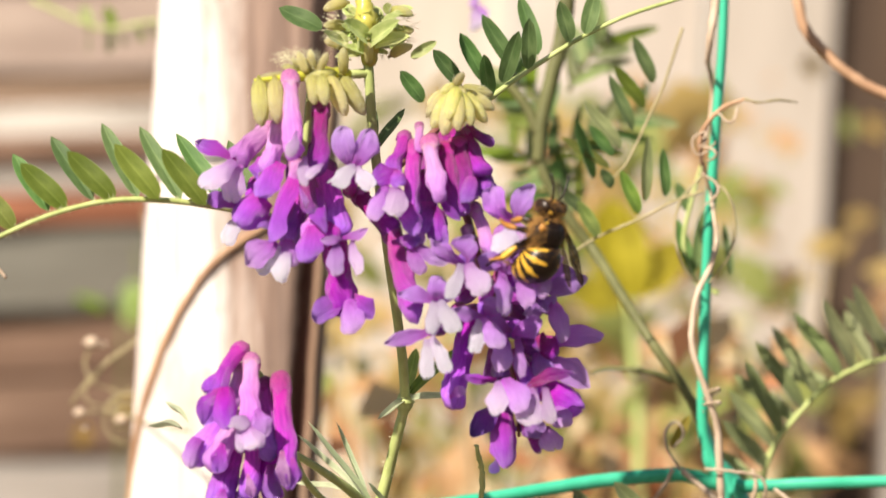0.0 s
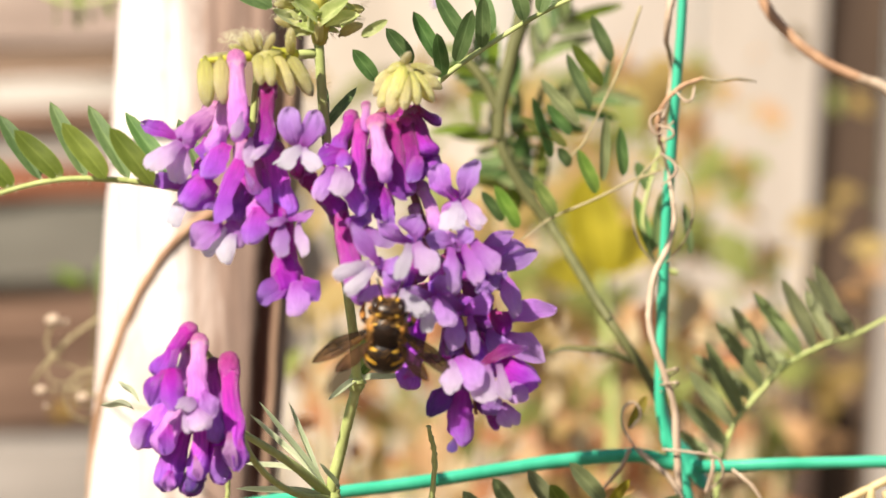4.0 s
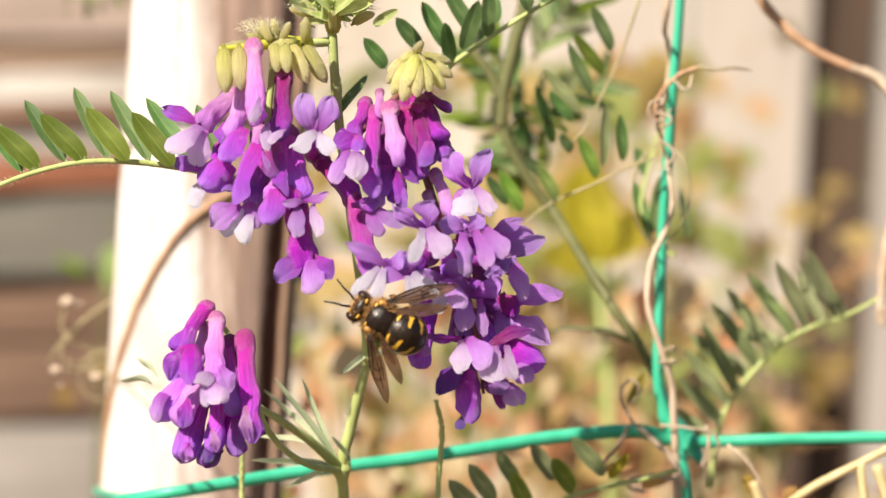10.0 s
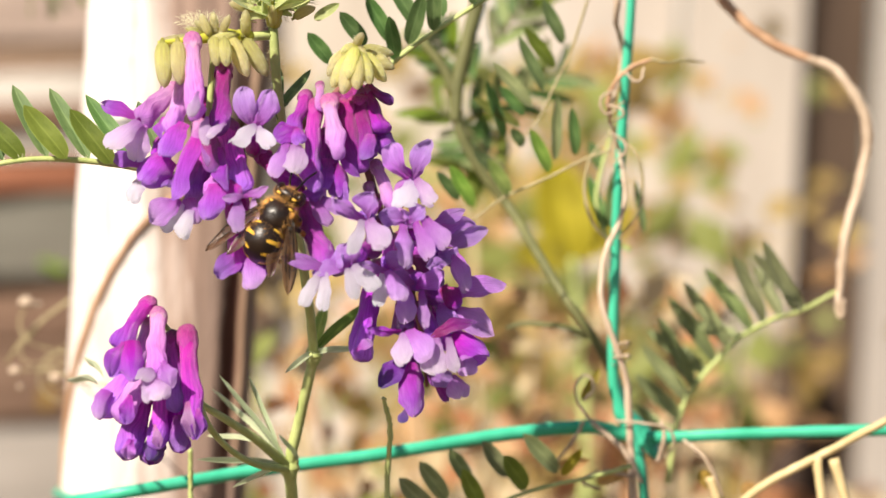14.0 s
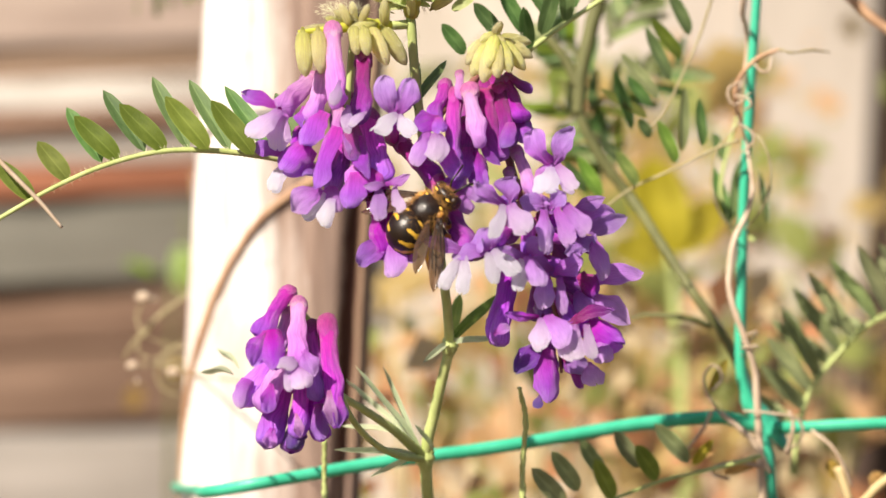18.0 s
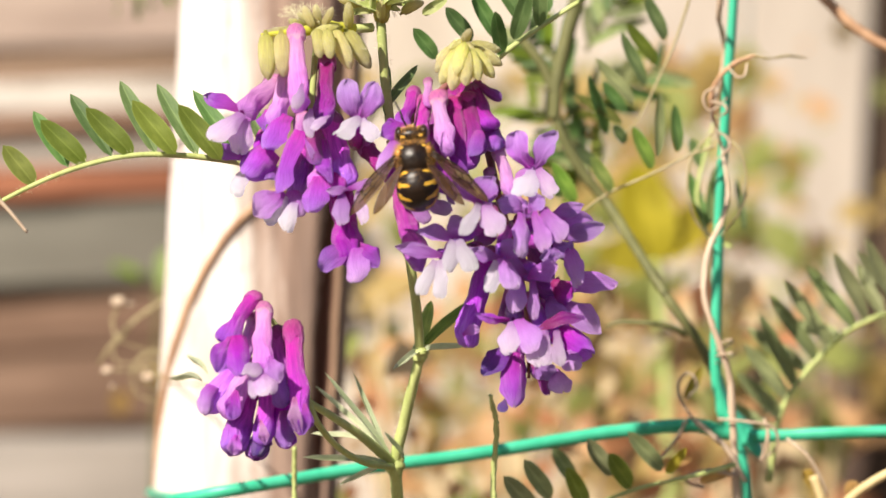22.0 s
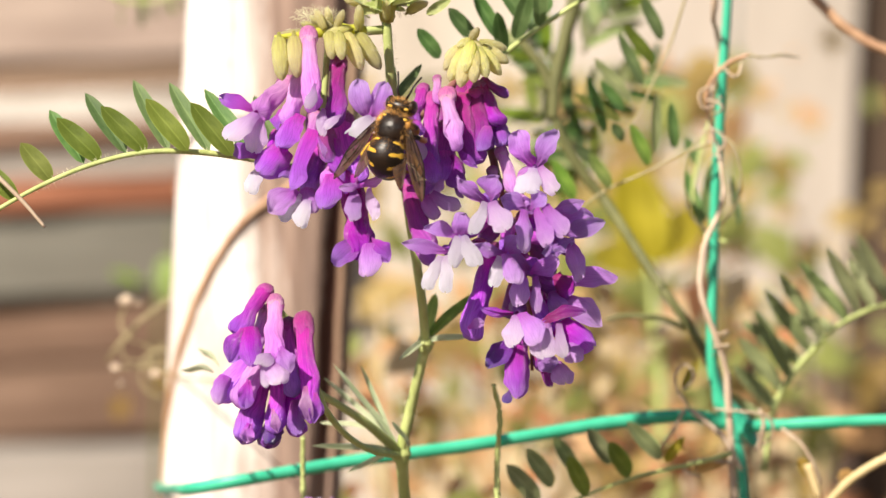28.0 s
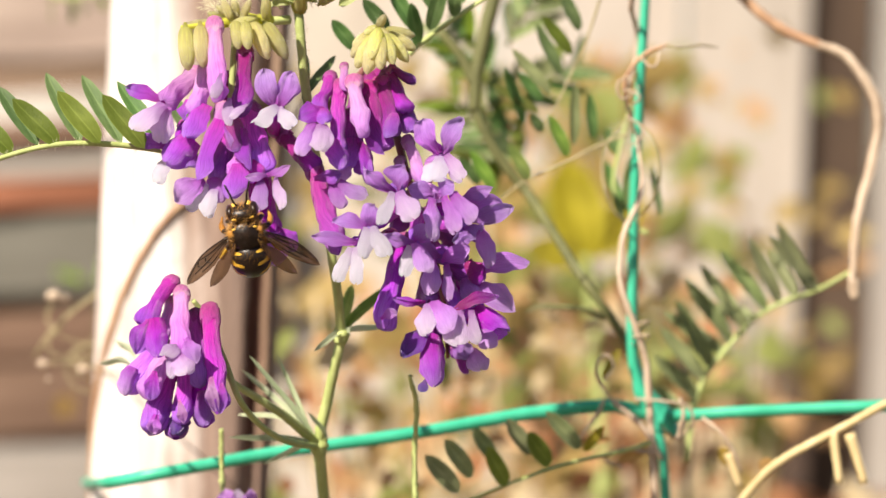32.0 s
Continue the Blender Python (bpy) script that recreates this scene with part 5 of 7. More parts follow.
def head_right(head, bent):
    """Open florets in whorls round a reddish stalk."""
    f = claw(head, (1.76, -4, -17.02), (1.25, -10, -25.26), 3.26, "deep")
    petal(f, "banner", (1.11, -10.5, -21.44), (-2.75, -11.5, -25.14), 2.86, "indigo")
    petal(f, "banner", (1.3, -11, -22.47), (0.97, -12, -29.05), 3.54, "violet", "hood")
    petal(f, "wing", (0.17, -11.5, -27.95), (-0.2, -13.9, -29.64), 1.22, "indigo")
    f = claw(head, (3.13, -4, -18.44), (4.37, -9, -25.34), 2.72, "deep")
    petal(f, "banner", (3.58, -9, -22.9), (5.15, -10, -27.54), 1.77, "deep", "hood")
    petal(f, "banner", (3.36, -9.8, -23.36), (6.28, -10.8, -25.32), 2.72, "mauve")
    petal(f, "wing", (6.04, -9.8, -24.31), (7.06, -12.2, -27.22), 2.99, "lilac")
    f = claw(head, (2.83, -5, -15.63), (6.86, -10, -20.51), 2.99, "magenta")
    petal(f, "banner", (6.54, -10.4, -19.12), (10.45, -11.4, -22.96), 4.35, "violet", "hood")
    petal(f, "wing", (7.52, -10.8, -21.55), (8.11, -13.2, -24.74), 2.99, "lilac")
    petal(f, "banner", (6.54, -9.5, -19.82), (8.89, -10.5, -22.61), 2.72, "lilac")
    f = claw(head, (1.84, -5, -12.11), (5.92, -10, -15.31), 2.99, "deep")
    petal(f, "banner", (5.36, -10, -15.65), (13.28, -10, -13.57), 3.13, "mauve")
    petal(f, "banner", (5.24, -10.6, -14.13), (7.6, -11.6, -16.37), 3.26, "deep", "hood")
    petal(f, "banner", (5.76, -10.4, -16.21), (11.47, -11.4, -19.75), 3.67, "lilac")
    petal(f, "banner", (5.07, -10.7, -15.64), (6.52, -11.7, -19.1), 2.99, "mauve")
    f = claw(head, (1.2, -6, -8.61), (5.66, -11, -9.44), 2.86, "magenta")
    petal(f, "banner", (5.19, -11, -8.74), (11.67, -12, -7.36), 2.72, "mauve")
    petal(f, "banner", (5.23, -10.7, -6.81), (10.17, -11.7, -6.91), 3.40, "mauve")
    petal(f, "banner", (4.82, -11.3, -6.12), (8.83, -12.3, -4.7), 2.04, "mauve")
    petal(f, "banner", (5.67, -11.3, -9.1), (7, -12.3, -10.99), 3.54, "mauve")
    f = claw(head, (1.55, -5, -8.61), (7.23, -11, -10.3), 2.45, "deep")
    petal(f, "wing", (7.03, -11.6, -9.47), (9.17, -14, -14.46), 3.13, "lilac")
    petal(f, "banner", (6.68, -11.5, -10.15), (3.9, -12.5, -11.21), 2.18, "mauve")
    f = claw(head, (-1.76, -6, -9.96), (-4.8, -13.5, -21.76), 3.40, "violet", shut=True)
    petal(f, "banner", (-5.02, -15.4, -20.22), (-2.96, -15.4, -19.57), 1.36, "lilac")
    f = claw(head, (2.82, -6, -15.62), (4.54, -16, -19.69), 2.72, "magenta")
    petal(f, "banner", (3.73, -16, -19.41), (9.19, -17, -17.59), 2.31, "deep")
    petal(f, "wing", (4.4, -16.8, -19.34), (4.3, -19.2, -23.97), 3.54, "pale")
    petal(f, "wing", (5.75, -17.2, -19.56), (6.86, -19.6, -23.6), 2.31, "pale")
    f = claw(head, (1.15, -7, -11.41), (3.17, -13, -13.19), 2.45, "deep")
    petal(f, "banner", (2.48, -13, -13.53), (5.93, -14, -11.67), 2.58, "mauve")
    petal(f, "banner", (2.49, -13, -12.98), (-0.57, -14, -11.28), 2.31, "mauve")
    petal(f, "wing", (1.25, -14, -13.16), (1.23, -16.4, -17.86), 2.58, "lilac")
    petal(f, "wing", (3.01, -14, -13.95), (3.87, -16.4, -18.45), 2.04, "lilac")
    f = claw(head, (1.44, -7, -14.9), (0.88, -16, -18.61), 2.45, "deep")
    petal(f, "banner", (0.67, -16.4, -18.6), (-3.53, -16.4, -17.98), 1.36, "violet")
    petal(f, "wing", (0.54, -17, -18.59), (0.67, -19.4, -22.55), 2.86, "pale")
    petal(f, "wing", (1.56, -17.4, -18.26), (3.64, -19.8, -22.32), 3.26, "lilac")
    f = claw(head, (0.18, -7, -7.21), (-0.76, -16, -10.88), 2.31, "magenta")
    petal(f, "banner", (-0.56, -16, -11.16), (-4.41, -17, -10.28), 2.04, "mauve")
    petal(f, "banner", (-0.35, -15.8, -11.16), (1.31, -16.8, -9.29), 2.72, "mauve")
    petal(f, "wing", (-1.24, -17, -11.42), (-2.05, -19.4, -15.75), 2.04, "white")
    petal(f, "wing", (-0.49, -16.8, -11.16), (0.53, -19.2, -15.12), 2.99, "lilac")
    f = claw(head, (-0.11, -8, -3.75), (2.26, -16.5, -5.49), 2.45, "pink")
    petal(f, "banner", (2.06, -16.5, -5.63), (-1.25, -17.5, -4.64), 2.31, "mauve")
    petal(f, "banner", (2.26, -16.5, -5.49), (4.12, -17.5, -3.92), 2.31, "mauve")
    petal(f, "wing", (1.78, -17.5, -5.91), (1.27, -19.9, -11.35), 2.99, "lilac")
    petal(f, "wing", (1.53, -18.2, -8.43), (1.35, -19, -10.94), 1.63, "white")
    petal(f, "wing", (3, -17.7, -5.8), (4.79, -20.1, -10.47), 2.58, "lilac")
    petal(f, "wing", (3.96, -17.1, -5.4), (6.71, -19.5, -9.15), 3.13, "lilac")
    f = claw(head, (-1.52, -10, 2.11), (0.71, -13, -4.91), 2.18, "pink", shut=True)
    f = claw(head, (-2.47, -10, -0.64), (-1.61, -13, -4.19), 1.77, "pink", shut=True)
    f = claw(head, (0.59, -8, -3.76), (2.83, -14, -0.8), 2.31, "pink")
    petal(f, "banner", (2.57, -14, -0.52), (0.25, -15, 3.73), 3.26, "mauve")
    petal(f, "banner", (2.98, -14, -0.52), (5.24, -15, 4.05), 2.86, "mauve")
    petal(f, "wing", (2.56, -15, -0.69), (1.67, -17.4, -4.28), 3.67, "white")
    petal(f, "wing", (3.24, -14.8, -0.69), (5.62, -17.2, -3.94), 2.86, "pale")
    f = claw(head, (-1.13, -8, -2.34), (-3.01, -19, -4.98), 2.04, "magenta")
    bent["right_a"] = f
    petal(f, "banner", (-2.94, -19, -5.12), (-6.67, -20, -2.44), 2.58, "mauve")
    petal(f, "banner", (-2.68, -18.8, -5.12), (-1.93, -19.8, -1.71), 3.26, "mauve")
    petal(f, "wing", (-3.2, -20, -5), (-4.53, -22.4, -9.52), 2.18, "white")
    petal(f, "wing", (-2.66, -20.2, -5.15), (-0.43, -22.6, -8.65), 3.26, "pale")
    f = claw(head, (-1.55, -7, -6.49), (-6.09, -17, -9.16), 2.18, "magenta")
    bent["right_b"] = f
    petal(f, "banner", (-6.16, -17, -9.3), (-10.46, -18, -8.01), 2.04, "mauve")
    petal(f, "banner", (-5.89, -16.8, -9.16), (-5.69, -17.8, -6.33), 3.26, "mauve")
    petal(f, "wing", (-6.28, -18, -9.17), (-6.85, -20.4, -13.23), 2.04, "white")
    petal(f, "wing", (-5.73, -18.2, -9.18), (-3.88, -20.6, -13.01), 2.72, "white")
    f = claw(head, (-3.01, -7, -9.94), (-7.69, -17, -11.31), 2.18, "deep")
    bent["right_c"] = f
    petal(f, "banner", (-7.35, -17, -11.04), (-13.01, -18, -10.14), 1.90, "mauve")
    petal(f, "banner", (-7.01, -16.8, -11.05), (-5.61, -17.8, -9.32), 2.99, "mauve")
    petal(f, "wing", (-8.36, -17.8, -11.57), (-10.07, -20.2, -16.28), 2.04, "white")
    petal(f, "wing", (-7.81, -18, -11.58), (-7.57, -20.4, -16.32), 2.18, "white")


def head_small(head, bent):
    """A drooping head of closed buds."""
    f = claw(head, (0.95, -2, -8.87), (-1.28, -6, -16.97), 3.13, "magenta")
    petal(f, "banner", (-0.29, -6.6, -13.4), (-1.04, -7.6, -16.86), 2.72, "indigo", "hood")
    f = claw(head, (1.21, -3, -3.34), (2.53, -6, -15.75), 2.86, "magenta", shut=True)
    petal(f, "banner", (2.1, -6.8, -11.35), (2.49, -7.8, -15.77), 2.31, "violet", "hood")
    f = claw(head, (-1.53, -3, -7.45), (-4.2, -7, -16.5), 3.67, "magenta", shut=True)
    petal(f, "banner", (-3.19, -8.8, -13.94), (-3.87, -8.8, -16.51), 2.04, "lilac")
    f = claw(head, (-2.56, -3, -4.71), (-7.05, -7, -11.48), 3.13, "mauve", shut=True)
    petal(f, "banner", (-5.96, -7.9, -8.25), (-7.44, -8.9, -11.51), 2.45, "lilac", "hood")
    f = claw(head, (-1.47, -4, -5.36), (-4.8, -8, -12.23), 3.67, "pink", shut=True)
    petal(f, "banner", (-3.13, -9.8, -8.83), (-3.8, -9.8, -12.13), 2.31, "violet")
    f = claw(head, (0.24, -4, -6.72), (-0.34, -8, -15.48), 3.13, "magenta", shut=True)
    petal(f, "banner", (-0.22, -9.9, -12.19), (0.18, -9.9, -15.22), 1.36, "pink")
    f = claw(head, (-1.26, -4, 0.11), (-2.77, -8, -6.01), 1.90, "pink", shut=True)
    f = claw(head, (1.47, -4, -1.39), (2.02, -9, -10.69), 2.58, "magenta", shut=True)
    f = claw(head, (3.16, -5, -0.55), (4.43, -10, -14.07), 3.13, "magenta", shut=True)
    petal(f, "banner", (3.73, -12.1, -9.39), (3.93, -12.1, -13.74), 1.77, "pink")
    petal(f, "banner", (5.06, -12, -10.07), (4.73, -12, -13.95), 1.77, "violet")
    f = claw(head, (-0.93, -5, 2.66), (-4.66, -10, -3.1), 2.72, "magenta")
    petal(f, "banner", (-3.55, -10.5, -2.41), (-5.36, -11.5, -6.54), 2.86, "violet")
    petal(f, "banner", (-3.06, -10.8, -2.27), (-2.79, -11.8, -7.2), 3.67, "violet", "hood")
    f = claw(head, (-0.12, -6, 1.52), (-0.02, -11, -6.43), 2.86, "pink")
    petal(f, "banner", (0.65, -11, -4.75), (1.91, -12, -7.86), 2.99, "lilac")
    petal(f, "wing", (-0.36, -11, -5.42), (-1.75, -13.4, -6.99), 2.45, "pale")
    petal(f, "wing", (-0.68, -11.3, -6.41), (-1.19, -13.7, -9.78), 1.50, "pale")
    petal(f, "wing", (-0.12, -11.6, -6.27), (0.96, -14, -9.5), 3.26, "pale")


def heads():
    """The four flower heads and the florets that the bee bends aside."""
    bent = {}
    left = raceme_of((-0.01692, 0.4080, 0.52018), "purple vetch flower head with long magenta tubes and white wings", [(-0.01059, 0.4100, 0.52432), (-0.01345, 0.4080, 0.52399), (-0.01649, 0.4060, 0.52381), (-0.01757, 0.4070, 0.51805), (-0.01792, 0.4070, 0.50975), (-0.01546, 0.4060, 0.50283)], True)
    head_left(left, bent)
    fill(left, [(-0.01826, 0.4090, 0.51875), (-0.01856, 0.4080, 0.51456), (-0.01680, 0.4070, 0.50971), (-0.01542, 0.4070, 0.50764)], 9, 5, ("deep", "magenta", "violet"))
    middle = raceme_of((-0.00028, 0.4100, 0.52028), "magenta vetch flower head capped with pale green buds", [(-0.00931, 0.4150, 0.51065), (-0.00594, 0.4160, 0.51457), (-0.00205, 0.4150, 0.51806), (-0.00007, 0.4110, 0.52138), (0.00056, 0.4100, 0.51923), (-0.00063, 0.4100, 0.51122)])
    head_middle(middle, bent)
    fill(middle, [(-0.00063, 0.4120, 0.51788), (-0.00098, 0.4120, 0.51610), (-0.00107, 0.4120, 0.51361)], 7, 6, ("deep", "magenta"))
    right = raceme_of((0.00462, 0.4120, 0.50777), "full lavender vetch flower head with open white-winged florets", [(0.00042, 0.4130, 0.51341), (0.00196, 0.4050, 0.50985), (0.00333, 0.4020, 0.50423), (0.00593, 0.4060, 0.49593), (0.00730, 0.4050, 0.48906), (0.00762, 0.4040, 0.48222)])
    head_right(right, bent)
    fill(right, [(0.00396, 0.4090, 0.50323), (0.00593, 0.4090, 0.49793), (0.00730, 0.4090, 0.49106)], 9, 9, ("deep", "violet"))
    small = raceme_of((-0.02374, 0.4060, 0.48972), "small drooping head of closed magenta vetch buds", [(-0.02374, 0.4060, 0.48972), (-0.02451, 0.4050, 0.49078), (-0.02368, 0.4050, 0.48630), (-0.02333, 0.4050, 0.48217)])
    head_small(small, bent)
    fill(small, [(-0.02437, 0.4070, 0.48630), (-0.02402, 0.4070, 0.48355)], 5, 7, ("deep", "magenta"))
    return dict(left=left, middle=middle, right=right, small=small), bent


HEADS, BENT = heads()


# green buds still closed, hanging in a tuft above a head
def pod_mesh():
    prof = [(-0.8, 0.22), (0, 0.4), (0.4, 0.85), (1.5, 1.1), (3.2, 1.12), (4.6, 0.92), (5.4, 0.5), (5.8, 0.1)]

    def place(u, v):
        s = u * (len(prof) - 1)
        j = min(int(s), len(prof) - 2)
        x, r = (prof[j][k] + (prof[j + 1][k] - prof[j][k]) * (s - j) for k in (0, 1))
        f = 2 * math.pi * v
        return Vector((x, r * math.sin(f), r * math.cos(f) * 1.1 - 0.03 * x * x)) * MM

    bm = sheet(14, 10, place)
    bmesh.ops.remove_doubles(bm, verts=bm.verts, dist=1e-6)
    return mesh_of("bud", bm, M_POD)


def pod_hair_mesh():
    bm = bmesh.new()
    rng = random.Random(3)
    spots = []
    for i in range(46):
        x, f = rng.uniform(0, 5.6), rng.uniform(0, 6.28)
        r = 0.9 if 0.5 < x < 5 else 0.5
        w = Vector((0.35, math.sin(f), math.cos(f)))
        spots.append((Vector((x, r * math.sin(f), r * math.cos(f))) * MM, w))
    for i in range(8):
        spots.append((Vector((5.2, 0, 0)) * MM, Vector((1, rng.gauss(0, 0.5), rng.gauss(0, 0.5)))))
    hairs_on(bm, spots, 0.0008, 0.000022, rng)
    return mesh_of("hairs", bm, M_HAIR)


POD, POD_HAIR = pod_mesh(), pod_hair_mesh()


def pods(head, rows):
    at = head.location
    for base, tip, size in rows:
        m = aim(Vector(base) - at, Vector(tip) - at, FRONT) @ Matrix.Scale(size, 4)
        b = part("bud", POD, None, head, "", m)
        part("hairs", POD_HAIR, None, b)


part("stalk", tube(local([(-0.01273, 0.4070, 0.52393), (-0.01542, 0.4050, 0.52402), (-0.01877, 0.4030, 0.52349), (-0.02345, 0.4010, 0.52297)], HEADS["left"].location), [0.0007, 0.0008, 0.0006, 0.0002], 8, rough=0.3), M_POD, HEADS["left"])
pods(HEADS["left"], [((-0.02284, 0.4000, 0.52277), (-0.02240, 0.3970, 0.51694), .95), ((-0.02095, 0.3990, 0.52285), (-0.02046, 0.3960, 0.51656), .9), ((-0.01681, 0.4020, 0.52344), (-0.01641, 0.3990, 0.52041), .7), ((-0.01554, 0.4010, 0.52324), (-0.01515, 0.3980, 0.52036), .7), ((-0.01479, 0.4030, 0.52336), (-0.01265, 0.4000, 0.51876), .9), ((-0.01335, 0.4050, 0.52347), (-0.01021, 0.4030, 0.51856), .9), ((-0.02010, 0.4050, 0.52347), (-0.02170, 0.4040, 0.51998), .7), ((-0.02219, 0.4030, 0.52301), (-0.02309, 0.4020, 0.52248), .4),
    ] + [((-0.01435, 0.4040, 0.52396), (-0.01633, 0.4020, 0.52344), .7), ((-0.01325, 0.4060, 0.52408), (-0.01318, 0.4040, 0.52616), .6), ((-0.01710, 0.4040, 0.52410), (-0.01940, 0.4020, 0.52590), .5), ((-0.01813, 0.4040, 0.52396), (-0.02043, 0.4020, 0.52501), .45), ((-0.01675, 0.4040, 0.52410), (-0.01701, 0.4020, 0.52671), .5), ((-0.01735, 0.4020, 0.52385), (-0.01858, 0.4020, 0.52685), .5), ((-0.01620, 0.4040, 0.52396), (-0.01838, 0.4020, 0.52521), .5), ((-0.01603, 0.4030, 0.52404), (-0.01530, 0.4020, 0.52569), .45), ((-0.01950, 0.4040, 0.52341), (-0.02405, 0.4020, 0.52303), .75)])
pods(HEADS["middle"], [((-0.00061, 0.4020, 0.52125), (-0.00325, 0.3980, 0.51664), .85), ((-0.00027, 0.4000, 0.52101), (-0.00162, 0.3960, 0.51588), .9)] + [((0.00027, 0.4000, 0.52114), (0.00027, 0.3960, 0.51689), .85), ((0.00075, 0.4010, 0.52120), (0.00189, 0.3970, 0.51775), .8), ((0.00110, 0.4030, 0.52144), (0.00354, 0.4010, 0.51833), .75), ((0.00110, 0.4050, 0.52182), (0.00439, 0.4040, 0.51998), .7), ((-0.00096, 0.4050, 0.52196), (-0.00355, 0.4020, 0.51886), .75), ((0.00076, 0.4080, 0.52240), (0.00422, 0.4070, 0.52186), .65), ((0.00007, 0.4000, 0.52182), (-0.00081, 0.3960, 0.51837), .8), ((0.00041, 0.4040, 0.52218), (0.00109, 0.3990, 0.51973), .7), ((-0.00132, 0.4080, 0.52191), (-0.00303, 0.4050, 0.52072), .6), ((-0.00027, 0.4040, 0.52238), (-0.00163, 0.4000, 0.52182), .55), ((0.00007, 0.4040, 0.52259), (0.00041, 0.4020, 0.52330), .5)])


# the leafy bud at the top of the main stem
def crown():
    at = Vector((-0.01003, 0.4100, 0.52655))
    ob = thing("leaf_bud", at, "pale green unfolding bud at the stem's top", "bud")
    rng = random.Random(8)
    part("core", tube(local([(-0.01003, 0.4100, 0.52550), (-0.01001, 0.4090, 0.52788), (-0.01033, 0.4080, 0.53058), (-0.01068, 0.4080, 0.53335)], at), [0.0008, 0.0014, 0.0014, 0.0008], 10, rough=0.3), M_POD, ob)
    for i in range(64):
        a = rng.uniform(0, 2 * math.pi)
        x0, z0 = rng.gauss(0, 0.0017), rng.uniform(-0.0005, 0.0048)
        b = at + Vector((x0, rng.uniform(-0.0018, 0.0018), z0))
        w = Vector((math.cos(a) * 0.9, math.sin(a) * 0.8, rng.uniform(-0.1, 0.9))).normalized()
        leaflet(ob, b, b + w * rng.uniform(0.0022, 0.0036), rng.uniform(0.0011, 0.0019), (rng.gauss(0, 0.6), -0.8, 0.9), "sepal")
    for i in range(9):
        a = i * 0.7
        b = at + Vector((0.0030 * math.sin(a * 3), -0.0012 * math.cos(a), -0.001 + 0.0009 * i))
        w = Vector((math.sin(a * 3), -0.5, 0.7 - 0.1 * i)).normalized()
        part("bud", POD, None, ob, "", aim(b - at, b + w - at, UP) @ Matrix.Scale(0.55, 4))
    bm = bmesh.new()
    spots = []
    for i in range(160):
        w = Vector((rng.gauss(0, 1), rng.gauss(0, 1) - 0.3, rng.gauss(0, 1))).normalized()
        spots.append((Vector((w.x * 0.005, w.y * 0.003, 0.003 + w.z * 0.003)), w))
    hairs_on(bm, spots, 0.0014, 0.00004, rng)
    part("hairs", bm, M_HAIR, ob)
    leaflet(ob, (-0.01561, 0.4100, 0.52969), (-0.02063, 0.4100, 0.53226), .0026, (0, -1, .5))
    leaflet(ob, (-0.01282, 0.4100, 0.52759), (-0.01507, 0.4050, 0.52898), .0022, (0, -1, .5), "pale")
    leaflet(ob, (-0.00999, 0.4080, 0.52781), (-0.01222, 0.4040, 0.53028), .0024, (0, -1, .5), "sepal")
    leaflet(ob, (-0.00999, 0.4080, 0.52746), (-0.00700, 0.4040, 0.53028), .0024, (0, -1, .5), "sepal")
    leaflet(ob, (-0.00929, 0.4080, 0.52746), (-0.00564, 0.4050, 0.52870), .0020, (0, -1, .5), "sepal")
    return ob


crown()


# short hairs along the green stems and the near frond
def stem_fuzz(name, label, line, radius, count, seed):
    rng = random.Random(seed)
    pts = spline(line, 12)
    bm = bmesh.new()
    spots = []
    for i in range(count):
        k = rng.uniform(0, len(pts) - 1.001)
        a, b = pts[int(k)], pts[int(k) + 1]
        along = (b - a).normalized()
        w = Vector((rng.gauss(0, 1), rng.gauss(0, 1), rng.gauss(0, 1)))
        w = (w - along * w.dot(along)).normalized()
        spots.append((a.lerp(b, k % 1) + w * radius - pts[0], w))
    hairs_on(bm, spots, 0.0005, 0.000025, rng)
    ob = tagged(new(name, mesh_of(name, bm, M_HAIR)), label, "plant hair", kind="stuff")
    ob.location = pts[0]
    return ob


stem_fuzz("stem_hair", "fine pale hairs on the leaf stalk", [(-0.02643, 0.4050, 0.50819), (-0.03307, 0.4020, 0.50909), (-0.03970, 0.4000, 0.50911), (-0.04627, 0.3980, 0.50751), (-0.05277, 0.3960, 0.50464)], 0.0004, 260, 1)
stem_fuzz("stem_hair", "fine pale hairs on the green stem", [(-0.00792, 0.4160, 0.50290), (-0.00952, 0.4120, 0.51618), (-0.01003, 0.4100, 0.52376), (-0.01045, 0.4100, 0.53073)], 0.0008, 220, 2)
stem_fuzz("stem_hair", "fine pale hairs on the green stem", [(-0.00943, 0.4300, 0.47011), (-0.00815, 0.4280, 0.47607), (-0.00665, 0.4250, 0.48201), (-0.00605, 0.4240, 0.48494)], 0.0009, 120, 3)


def tuft():
    """Downy hairs round the tuft of young buds."""
    rng = random.Random(31)
    head = HEADS["left"]
    c = Vector((-0.01808, 0.4030, 0.52541)) - head.location
    bm = bmesh.new()
    spots = []
    for i in range(420):
        w = Vector((rng.gauss(0, 1), rng.gauss(-0.3, 0.7), rng.gauss(0.3, 0.8))).normalized()
        spots.append((c + Vector((w.x * 0.0034, w.y * 0.0015, w.z * 0.0013)) * rng.uniform(0.3, 1), w))
    hairs_on(bm, spots, 0.0007, 0.000025, rng)
    part("hairs", bm, M_HAIR, head, "pale downy hairs")["kind"] = "stuff"


tuft()

